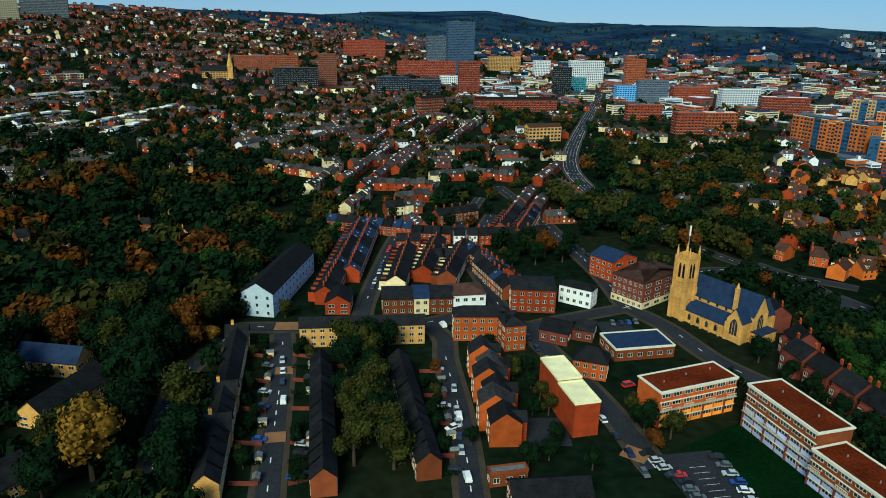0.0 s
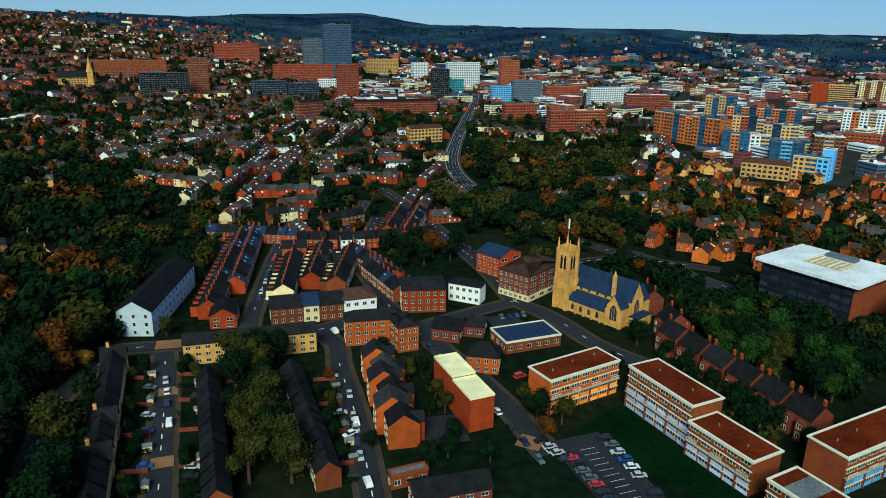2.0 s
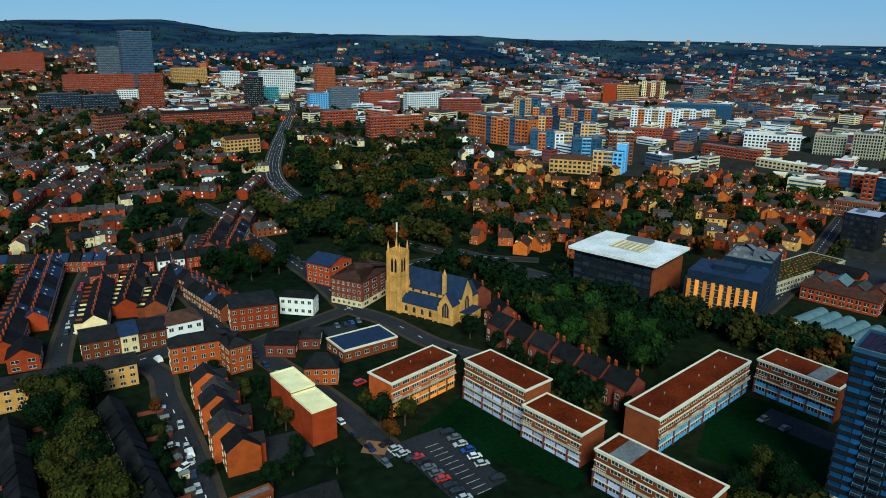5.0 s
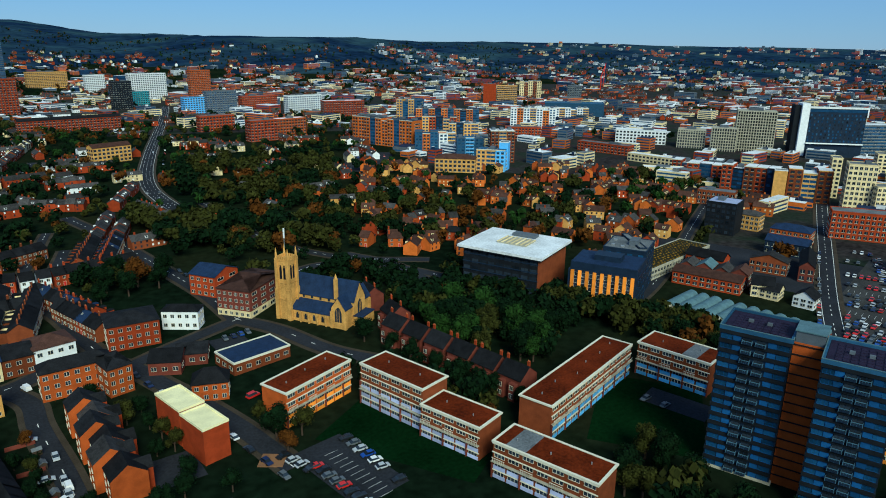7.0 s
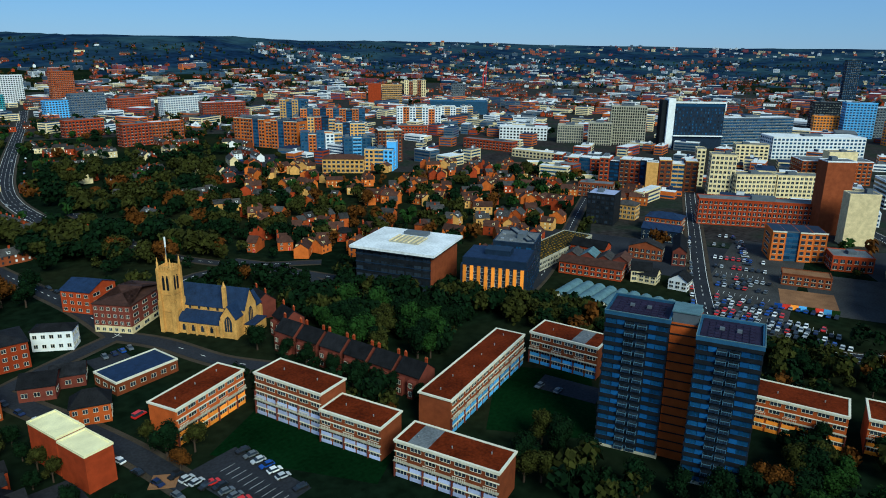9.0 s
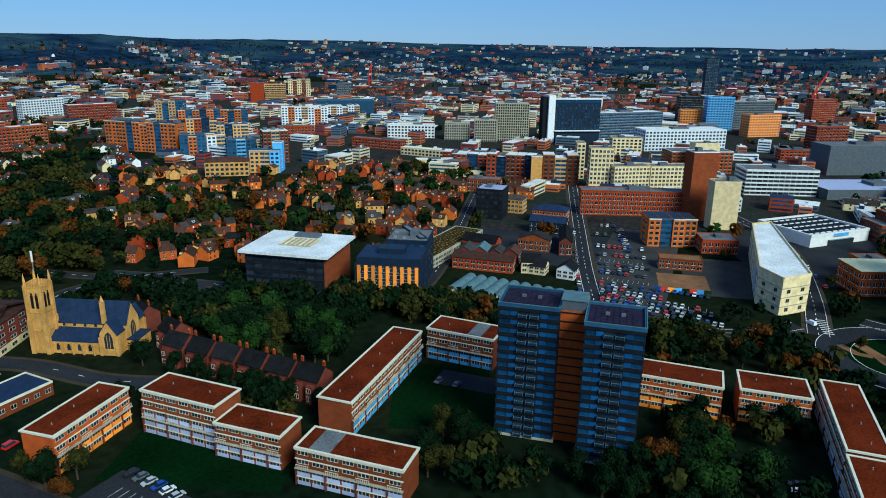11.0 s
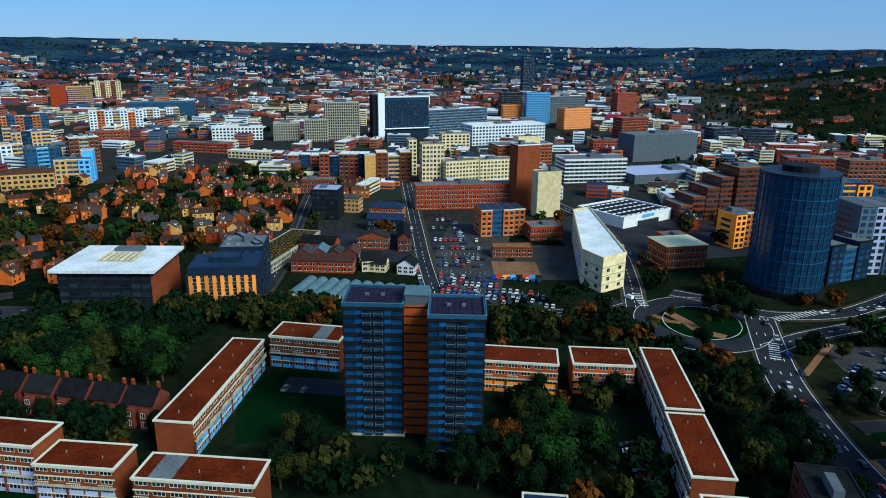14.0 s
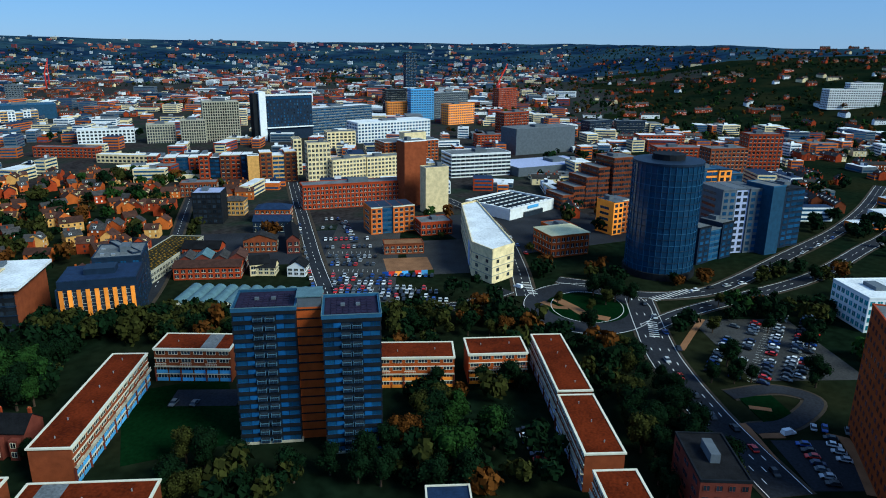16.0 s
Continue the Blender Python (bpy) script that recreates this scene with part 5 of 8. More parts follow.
def arched_sheds():
    ob = thing("arched_works", 252.8, 149.6, 0, -79.6, "row of weathered barrel-vaulted workshop roofs with white gables", "workshop")
    w, d, n = 61.3, 22.0, 11
    part("wall", solid(box, -w / 2, w / 2, -d / 2, d / 2, -0.5, 4.2), BRICK_DARK, ob)
    for i in range(n):
        c, r = -w / 2 + w * (i + 0.5) / n, w / n / 2
        bm = bmesh.new()
        pts = [(c + r * math.cos(math.pi * k / 8), 4.2 + 2.4 * math.sin(math.pi * k / 8)) for k in range(9)]
        a, b = [bm.verts.new((x, -d / 2, z)) for x, z in pts], [bm.verts.new((x, d / 2, z)) for x, z in pts]
        for k in range(8):
            bm.faces.new((a[k], a[k + 1], b[k + 1], b[k]))
        bm.faces.new(a), bm.faces.new(b[::-1])
        bmesh.ops.recalc_face_normals(bm, faces=bm.faces)
        part("vault", bm, COPPER, ob)
        bm = bmesh.new()
        v = [bm.verts.new((c + r * 0.97 * q, -d / 2 - 0.12, z)) for q, z in ((-1, 3.6), (1, 3.6), (1, 4.3), (0, 6.5), (-1, 4.3))]
        v2 = [bm.verts.new((k.co.x, -d / 2 - 0.02, k.co.z)) for k in v]
        bm.faces.new(v), bm.faces.new(v2[::-1])
        part("gable_board", bm, WHITE_TRIM, ob)


def wedge():
    ob = thing("stone_clad_block", 355.8, 66.2, 0, 0, "long cream stone-clad block with a white roof and angled end", "building")
    pts = [(-33.6, -1.5), (-44.3, -13.8), (-29.9, -22.0), (59.7, 15.1), (48.1, 22.2)]
    part("wall", solid(prism, pts, -1, 16.8), CREAM, ob)
    part("roof", solid(prism, [(x * 0.97, y * 0.97) for x, y in pts], 16.8, 17.2), PALE_ROOF, ob)
    for a, b in zip(pts, pts[1:] + pts[:1]):
        a, b = Vector(a), Vector(b)
        L = (b - a).length
        rz = math.degrees(math.atan2((b - a).y, (b - a).x))
        p = part("parapet", solid(box, -L / 2, L / 2, -0.25, 0.25, 16.5, 17.9), CREAM, ob)
        p.matrix_basis = pose(*((a + b) / 2), 0, 0, 0, rz)
        for s in range(3):
            p = part("string_course", solid(box, -L / 2, L / 2, -0.2, 0.2, 4 + s * 4.2, 4.35 + s * 4.2), CONCRETE, ob)
            p.matrix_basis = pose(*((a + b) / 2), 0, 0, 0, rz)
        m = int(L / 7)
        for i in range(m):
            q = a + (b - a) * (i + 0.5) / m
            for s in range(3):
                put(window_mesh(2.0, 1.8, CONCRETE, GLASS, 1, False), "window", ob, q.x + 0.05 * math.sin(radians(rz)), q.y - 0.05 * math.cos(radians(rz)), 1.6 + s * 4.2, rz)
    p = part("glazed_screen", solid(box, -4, 4, -0.3, 0.1, 1, 13), PANEL_LILAC, ob, "pale blue glazed screen")
    p.matrix_basis = pose(-17.3, 3.3, 0, 0, 0, -163.8)


def supermarket():
    ob = thing("supermarket", 470.6, 68.1, 0, -30.4, "low white retail store with dark rooftop parking bays", "shop")
    w, d, h = 49, 40, 6.6
    part("wall", solid(box, -w / 2, w / 2, -d / 2, d / 2, -1, h), WHITE, ob)
    part("roof", solid(box, -w / 2 + 1, w / 2 - 1, -d / 2 + 1, d / 2 - 1, h, h + 0.15), DARK, ob)
    for i in range(9):
        for j in range(5):
            u, v = -w / 2 + 3 + i * 5.0, -d / 2 + 4 + j * 7.6
            part("rooflight", solid(box, u, u + 3.4, v, v + 0.9, h + 0.15, h + 0.6), PALE_ROOF, ob)
    for q in ((-w / 2, w / 2, -d / 2 - 0.2, -d / 2 + 1), (-w / 2, w / 2, d / 2 - 1, d / 2 + 0.2), (-w / 2 - 0.2, -w / 2 + 1, -d / 2 + 1, d / 2 - 1), (w / 2 - 1, w / 2 + 0.2, -d / 2 + 1, d / 2 - 1)):
        part("parapet", solid(box, *q, h - 0.5, h + 1.2), WHITE, ob)
    part("sign", solid(box, -6, 6, -d / 2 - 0.5, -d / 2 - 0.2, h - 1.5, h + 0.5), PANEL_SKY, ob, "blue shop sign board")
    part("entrance", solid(box, -10, 10, -d / 2 - 1.5, -d / 2, 0, 3.5), GLASS, ob)


def crane(x, y, h, rot, jib=26):
    ob = thing("tower_crane", x, y, terrain(x, y), rot, "red lattice tower crane over a building site", "crane", "site cranes")
    for a, b in ((-0.7, -0.7), (0.7, -0.7), (0.7, 0.7), (-0.7, 0.7)):
        part("mast_leg", solid(box, a - 0.28, a + 0.28, b - 0.28, b + 0.28, 0, h), CRANE_RED, ob)
    for k in range(0, int(h / 3), 3):
        part("brace", solid(box, -0.9, 0.9, -0.9, 0.9, 1.5 + k * 3, 1.75 + k * 3), CRANE_RED, ob)
    j = part("jib", solid(box, -6, jib, -0.55, 0.55, -0.5, 0.7), CRANE_RED, ob)
    j.matrix_basis = pose(0, 0, h, 0, -62, 0)
    part("counterweight", solid(box, -6, -3.5, -1, 1, h - 2, h), CONCRETE, ob)
    part("cab", solid(box, 0.9, 2.6, -0.9, 0.9, h - 2.4, h - 0.4), WHITE, ob)


def gabled_flats():
    """Staggered units in a row, each gable standing clear of the next roof."""
    ob = thing("gabled_flats", 16.5, 189.9, 0, 93.5, "long orange brick flats with stepped slate roofs and red gables", "flats")
    w, d, n = 48.4, 10.5, 6
    for i in range(n):
        u, h, off = -w / 2 + w / n * (i + 0.5), 7.2 + (1.3 if i % 2 else 0.0), 1.5 if i % 2 else -0.6
        g = part("wall", solid(gabled_walls, w / n, d - 1.5, h, 3.3), BRICK_ORANGE, ob)
        g.location = (u, off, 0)
        g = part("roof", solid(gable_roof, w / n - 0.25, d - 1.5, h, 3.3, 0.12, 0.2), WORN_SLATE if i % 3 == 1 else SLATE, ob)
        g.location = (u, off, 0)
        x = part("cross_gable", solid(gabled_walls, 5.6, 4.2, h - 0.4, 2.3), BRICK_RED, ob, "red brick cross gable")
        x.matrix_basis = pose(u, off - 3.4, 0, 0, 0, 90)
        x = part("cross_roof", solid(gable_roof, 5.6, 4.2, h - 0.4, 2.3, 0.12, 0.2), SLATE, ob)
        x.matrix_basis = pose(u, off - 3.4, 0, 0, 0, 90)
        for s in range(3):
            put(window_mesh(1.4, 1.2, WHITE_TRIM, GLASS, 1, True), "window", ob, u, off - 6.25, 0.9 + 2.3 * s)
            for k in (-2, 2):
                put(window_mesh(1.2, 1.2, WHITE_TRIM, GLASS, 1, True), "window", ob, u + k, off + d / 2 - 0.72, 0.9 + 2.3 * s, 180)


def villa_row(n, x, y, dx, dy, rot):
    """Victorian semis with tall chimneys seen beyond the slabs."""
    first = None
    for i in range(n):
        m = pose(x + dx * i, y + dy * i, 0, 0, 0, rot)
        if first:
            copy_thing(first, m)
        else:
            first = house("villa", 9.5, 9, 7.5, BRICK_DARK, SLATE, 3.6, "dark red brick Victorian villa with tall chimney stacks", chimneys=2, group="villas", cols=2, x=x, y=y, rot=rot)
            for s in (-1, 1):
                bm = bmesh.new()
                box(bm, s * 2.4 - 1.3, s * 2.4 + 1.3, -6.2, -4.4, -0.5, 6.2)
                part("bay", bm, BRICK_DARK, first)
                put(window_mesh(1.5, 1.7, WHITE_TRIM, GLASS, 1, True), "window", first, s * 2.4, -6.25, 1.0)
                put(window_mesh(1.5, 1.6, WHITE_TRIM, GLASS, 1, True), "window", first, s * 2.4, -6.25, 4.0)


maisonettes(75.6, 187.3, 28.4, 10.6, 11.7, 21.6, PANEL_ORANGE, "four-storey brick maisonettes with orange panels and a rust-red flat roof")
maisonettes(99.5, 168.2, 26.5, 11.4, 14, -73.9, PANEL_LILAC, "five-storey brick maisonettes with lilac panels and a rust-red roof", floors=5, panelled=3)
maisonettes(104.6, 144.0, 21.0, 10.8, 10.4, -71.8, PANEL_LILAC, "four-storey brick maisonettes with lilac panels and a rust-red flat roof")
maisonettes(111.4, 112.0, 30.4, 10.6, 11, -71.6, PANEL_LILAC, "four-storey brick maisonettes with lilac panels and a rust-red flat roof", grey=0.12)
maisonettes(151.4, 142.8, 56.0, 11.0, 11.5, 17.8, PANEL_SKY, "four-storey brick maisonettes with sky-blue panels and a rust-red flat roof")
maisonettes(192.0, 134.7, 25.8, 12.7, 12, -76.1, PANEL_SKY, "four-storey brick maisonettes with sky-blue panels and a rust-red flat roof", grey=0.6)
maisonettes(207.3, 60.3, 25.5, 12.2, 11.2, -73.0, PANEL_ORANGE, "four-storey brick maisonettes with orange panels and a rust-red flat roof")
maisonettes(218.1, 34.7, 20.2, 13.2, 11.2, -70.6, PANEL_ORANGE, "four-storey brick maisonettes with orange panels and a rust-red flat roof")
maisonettes(211.7, 12.0, 42.0, 10.6, 11.5, -162.0, PANEL_LILAC, "four-storey brick maisonettes with pale panels and a rust-red flat roof")
maisonettes(174.4, 0.5, 30.7, 10.5, 11.5, -162.3, PANEL_LILAC, "four-storey brick maisonettes with pale panels and a rust-red flat roof")
maisonettes(141.4, -10.3, 24.0, 10.6, 11.5, -162.3, PANEL_LILAC, "four-storey brick maisonettes with pale panels and a rust-red flat roof")
building("estate_hall", 136.0, 31.3, 11.0, 13.0, 7.0, -72, BRICK_BROWN, "small brick estate hall with a grey felt roof", roof_mat=SLATE_BLUE, trim=WHITE_TRIM, floors=2, bays=3)
tower_block()
church()
gallery()
fin_block()
round_tower()
arched_sheds()
wedge()
supermarket()
crane(1505, 1415, 40.6, 30, 28)
crane(1227, 207, 46.4, -70, 31)
crane(1286, 1218, 39.9, 10, 27)
crane(1365, 227, 47.6, -60, 32)
villa_row(6, 124.7, 213.8, 2.51, -11.29, -77.5)
villa_row(2, 132.0, 251.5, -1.56, -24.98, -93.6)
building("white_shop", 58.1, 273.6, 14.5, 7.3, 8, -32.8, WHITE, "white rendered shop with a dark slate roof", roof="hip", roof_mat=SLATE, rise=1.6, floors=2, bays=5, side_bays=3, category="shop")
building("brick_corner_shop", 89.5, 281.5, 16.0, 27.9, 12, -51.0, BRICK_DARK, "dark brick corner building with a cream ground floor", roof="hip", roof_mat=TILE_BROWN, rise=3, floors=4, bays=6, side_bays=4, sill=True, category="shop", base_mat=CREAM)
building("brick_house_pair", 81.0, 308.8, 14.3, 16.3, 10, -55.7, BRICK_RED, "red brick building with a blue slate roof", roof="gable", roof_mat=SLATE_BLUE, floors=3, bays=4, side_bays=2)
building("red_shed", 40.6, 178.0, 12.5, 7.8, 10.9, -76.0, BRICK_RED, "red brick block with a cream sheet roof", roof_mat=CREAM_ROOF, trim=CREAM_ROOF, faces=(0, 0, 0), plant=False)
building("red_shed", 37.4, 192.0, 14.3, 7.8, 11.4, -76.3, BRICK_RED, "red rendered block with a cream sheet roof", roof_mat=CREAM_ROOF, trim=CREAM_ROOF, faces=(0, 0, 0), plant=False)
gabled_flats()
building("school_block", 15.0, 237.9, 21.4, 8.0, 10, 2.9, BRICK_ORANGE, "orange brick block with a slate roof", roof="hip", roof_mat=SLATE, rise=2.5, floors=3, bays=7, side_bays=2)
building("school_wing", 25.4, 232.5, 7.9, 13.0, 10, 13.4, BRICK_ORANGE, "orange brick wing with a slate roof", roof="hip", roof_mat=SLATE, rise=2.5, floors=3, bays=3, side_bays=3)
building("brick_corner_block", 37.9, 269.8, 18.4, 16.2, 10, -2.7, BRICK_RED, "red brick corner block with rooflights", roof="hip", roof_mat=SLATE, rise=2.2, floors=3, bays=6, side_bays=4, sill=True)
building("pub", 51.2, 210.1, 11.2, 8.3, 6.5, -18.7, BRICK_ORANGE, "brick pub with a hipped slate roof", roof="hip", roof_mat=SLATE, rise=3.5, floors=2, bays=4, side_bays=3)
building("brick_bungalow", 44.1, 238.1, 10.8, 12.0, 5, -24.5, BRICK_DARK, "low brick hall with a black slate roof", roof="gable", roof_mat=SLATE, rise=2.6, floors=1, bays=3, side_bays=2)
building("brick_bungalow", 53.4, 240.6, 10.6, 10.5, 4.5, -19.6, BRICK_DARK, "low brick hall with a black slate roof", roof="gable", roof_mat=SLATE, rise=2.2, floors=1, bays=3, side_bays=2)
building("flat_roof_store", 71.4, 228.1, 22.8, 13.6, 4.5, 11.6, BRICK_BROWN, "low brick store with a blue-grey flat roof", roof_mat=SLATE_BLUE, trim=WHITE_TRIM, floors=1, bays=6, side_bays=3, plant=False)
building("white_house", 10.1, 266.7, 13.5, 13.0, 8, 11.0, WHITE, "black and white rendered house with a brown roof", roof="hip", roof_mat=TILE_BROWN, rise=2.5, floors=2, bays=4, side_bays=2)
building("yellow_terrace", -28.9, 230.7, 45.2, 5.7, 8, 7.1, YELLOW_BRICK, "yellow brick terrace with white windows and slate roof", roof="gable", roof_mat=SLATE, rise=2.6, floors=3, bays=14, side_bays=1, sill=True)
building("brick_terrace", -10.4, 264.4, 28.8, 14.0, 7, 6.6, BRICK_BROWN, "brown brick terrace with a cream house in the middle", roof="gable", roof_mat=SLATE, rise=2.4, floors=2, bays=9, side_bays=1, sill=True)
building("cream_house", -9.0, 264.3, 6.0, 14.6, 7.3, 6.6, CREAM, "cream painted house within the brick terrace", roof="gable", roof_mat=SLATE_BLUE, rise=2.5, floors=2, bays=2, side_bays=1, sill=True)
building("gable_house", -42.2, 261.5, 12.3, 10.0, 5.5, 92.0, BRICK_RED, "red brick house with a white half-timbered gable", roof="gable", roof_mat=SLATE, rise=3, floors=2, bays=4, side_bays=2)
building("low_slate_house", 27.3, 141.8, 19.5, 8.0, 5, 7.0, BRICK_DARK, "low brick house with a black slate roof", roof="gable", roof_mat=SLATE, rise=2.6, floors=2, bays=5, side_bays=2)
building("low_shed", 17.8, 150.3, 10.1, 2.9, 4, 12.5, BRICK_BROWN, "low brick outbuilding with a felt roof", floors=1, bays=3, side_bays=1)
building("pale_blue_house", -70.5, 279.0, 54.0, 13.5, 10.0, 83.5, PALE_BLUE, "long pale blue rendered house with a dark slate roof", roof="gable", roof_mat=SLATE, rise=4.2, floors=3, bays=12, side_bays=3, win=1.1)
building("stone_school", -112.8, 182.3, 26, 11, 4.5, 75, SANDSTONE, "sandstone school with steep slate roofs", roof="gable", roof_mat=SLATE, rise=4.5, floors=2, bays=7, side_bays=2)
building("stone_school_wing", -128.5, 205.0, 22, 9, 5.5, -8, SANDSTONE, "sandstone wing with a blue slate roof", roof="gable", roof_mat=SLATE_BLUE, rise=4, floors=2, bays=6, side_bays=2)
building("stone_villa", -108.5, 140.9, 14, 10, 4.5, 60, SANDSTONE, "gabled sandstone villa with slate roof", roof="gable", roof_mat=SLATE, rise=4.5, floors=2, bays=4, side_bays=2)
building("brick_tower_block", 186.4, -86.6, 46.0, 24.0, 41.1, 176.2, BRICK_ORANGE, "tall red brick tower with narrow windows", faces=(1, 1, 0), floors=12, bays=14, side_bays=7, win=1.3, win_h=1.6, trim=BRICK_RED, frame_mat=BRICK_DARK)
building("dark_brick_house", 163.1, -30.2, 12.2, 21.2, 13, -78.1, BRICK_DARK, "dark brick block with a grey flat roof", floors=4, bays=4, side_bays=3, roof_mat=SLATE, frame_mat=BRICK_DARK, trim=DARK)
building("white_complex", 310.4, -114.1, 26, 24, 15, -72, WHITE, "white leisure building with stepped glazed terraces", floors=4, bays=6, side_bays=4, roof_mat=PALE_ROOF, glass=GLASS_TEAL)
PLANTED = mat("planted_roof", (0.026, 0.024, 0.012), var=0.5, scale=0.2, spec=0.02)
deck = building("green_roof_block", 294.9, 223.6, 17.9, 67.1, 6, -79.3, CONCRETE, "concrete deck with a dark planted roof", roof_mat=PLANTED, floors=1, bays=4, side_bays=8, plant=False)

q = random.Random(4)
bm = bmesh.new()
for i in range(7):
    for k in range(22):
        u, v, r = -7.2 + i * 2.4 + q.uniform(-0.4, 0.4), -31 + k * 2.9 + q.uniform(-0.5, 0.5), q.uniform(0.4, 0.8)
        tube(bm, u, v, r, r * 0.4, 6.12, 6.5, 6)
part("planting", bm, LEAVES["golden"], deck, "clumps of yellowed sedum")["kind"] = "stuff"

for x, y in ((-73.0, 224.0), (-65.0, 183.0), (-61.5, 165.0)):
    g = building("stone_gable_house", x, y, 7.6, 5.4, 5.8, 11.0, SANDSTONE, "honey stone gabled house in the terrace", roof="gable", roof_mat=SLATE, rise=3.6, floors=2, bays=1, side_bays=1, faces=(0, 1, 0), win=1.2)
    put(chimney_mesh(2), "chimney", g, -1.5, 0.0, 9.2)

# ---- houses in rows ----
KINDS = {
    "red": (BRICK_RED, SLATE, 0, "red brick terraced house with slate roof and white windows"),
    "brown": (BRICK_BROWN, SLATE, 1, "brown brick terraced house with a dark slate roof"),
    "orange": (BRICK_ORANGE, TILE_BROWN, 0, "orange brick house with a brown tiled roof"),
    "white": (WHITE, SLATE, 1, "white rendered terraced house with slate roof"),
    "cream": (CREAM, SLATE, 1, "cream rendered terraced house with slate roof"),
    "stone": (SANDSTONE, SLATE, 2, "honey stone terraced house with a dark slate roof"),
    "yellow": (YELLOW_BRICK, TILE_BROWN, 0, "yellow brick house with a brown tiled roof"),
    "blue": (BRICK_RED, SLATE_BLUE, 0, "red brick terraced house with a blue slate roof"),
}
PROTO = {}
FAR_HOUSES, FAR_TREES = [], []


def put_house(kind, x, y, rot, near=False, hip=False):
    if not near and math.hypot(x, y) > 415:
        FAR_HOUSES.append((x, y, rot, kind, hip))
        return None
    key = (kind, near, hip)
    m = pose(x, y, terrain(x, y), 0, 0, rot)
    if key in PROTO:
        return copy_thing(PROTO[key], m)
    wall, roof, ck, label = KINDS[kind]
    if hip:
        PROTO[key] = house("house", 8.5, 7.5, 5.2, wall, roof, 2.6, label.replace("terraced ", "detached "), hip=2.6, chimneys=1, ck=ck, cols=2, back=False, x=x, y=y, rot=rot, group="suburban houses")
    else:
        PROTO[key] = house("terraced_house", 5.6, 6.6 if near else 8.6, 5.6, wall, roof, 2.9, label, chimneys=0 if near else 1, ck=ck, cols=2, back=near, x=x, y=y, rot=rot, group="terraced houses", sky=1 if kind == "blue" else 0)
    return PROTO[key]


def row(x1, y1, x2, y2, kinds, near=False):
    """A terrace from one end to the other, its fronts to the right of the walk."""
    L = math.hypot(x2 - x1, y2 - y1)
    n = max(1, round(L / 5.6))
    rot = math.degrees(math.atan2(y2 - y1, x2 - x1))
    for i in range(n):
        t = (i + 0.5) / n
        put_house(rng.choice(kinds), x1 + (x2 - x1) * t, y1 + (y2 - y1) * t, rot, near)


# ---- trees ----
def crown_mesh(seed, leaf, r=4.2, h=7.0, n=1750, tall=1.0):
    """A crown of leaf tufts over uneven lobes, with gaps."""
    q = random.Random(seed)
    lobes = []
    for i in range(11):
        a, k = q.uniform(0, 6.283), q.uniform(0.0, 0.62)
        lobes.append((Vector((r * k * math.cos(a), r * k * math.sin(a), h * q.uniform(-0.32, 0.36))), r * q.uniform(0.38, 0.6)))
    vs, fs = [], []
    for i in range(n):
        c, s = q.choice(lobes)
        d = Vector((q.gauss(0, 1), q.gauss(0, 1), q.gauss(0.25, 1))).normalized()
        p = c + d * s * q.uniform(0.72, 1.08)
        p.z *= tall
        u = d.orthogonal().normalized()
        u.rotate(Matrix.Rotation(q.uniform(0, 6.283), 3, d))
        u = (u + d * q.uniform(-0.7, 0.7)).normalized()
        w = u.cross(d).normalized()
        e = q.uniform(0.19, 0.42)
        b = len(vs)
        vs += [p + u * e, p + w * e * 0.7 + d * e * 0.35, p - u * e, p - w * e * 0.7 - d * e * 0.2]
        fs += [(b, b + 1, b + 2), (b, b + 2, b + 3)]
    for c, s in lobes:
        bm = bmesh.new()
        bmesh.ops.create_icosphere(bm, subdivisions=1, radius=s * 0.72)
        b = len(vs)
        for v in bm.verts:
            v.co *= q.uniform(0.86, 1.14)
        vs += [Vector((v.co.x + c.x, v.co.y + c.y, (v.co.z + c.z) * tall)) for v in bm.verts]
        fs += [tuple(b + v.index for v in f.verts) for f in bm.faces]
        bm.free()
    me = bpy.data.meshes.new("crown")
    me.from_pydata(vs, [], fs)
    me.polygons.foreach_set("use_smooth", [i >= 2 * n for i in range(len(fs))])
    me.materials.append(leaf)
    return me


def trunk_mesh(seed, h=4.5):
    q = random.Random(seed)
    bm = bmesh.new()
    tube(bm, 0, 0, 0.38, 0.24, -0.4, h, 7)
    for i in range(4):
        a, l = 1.57 * i + q.uniform(-0.4, 0.4), q.uniform(1.6, 2.6)
        lo = [bm.verts.new((0.12 * math.cos(k), 0.12 * math.sin(k), h - 1.2)) for k in (0, 2.1, 4.2)]
        hi = [bm.verts.new((l * math.cos(a) + 0.05 * math.cos(k), l * math.sin(a) + 0.05 * math.sin(k), h + 1.6)) for k in (0, 2.1, 4.2)]
        for k in range(3):
            bm.faces.new((lo[k], lo[(k + 1) % 3], hi[(k + 1) % 3], hi[k]))
    return mesh_of("tree", bm, BARK)


CROWNS = {}
TRUNKS = [trunk_mesh(i) for i in range(3)]
LEAF_WORDS = {"dark green": "dark green broadleaf tree in full leaf", "green": "bright green broadleaf tree with a rounded crown", "olive": "olive-green tree starting to turn in autumn",
              "russet": "russet autumn tree with thinning leaves", "golden": "golden-yellow autumn tree with a full crown"}


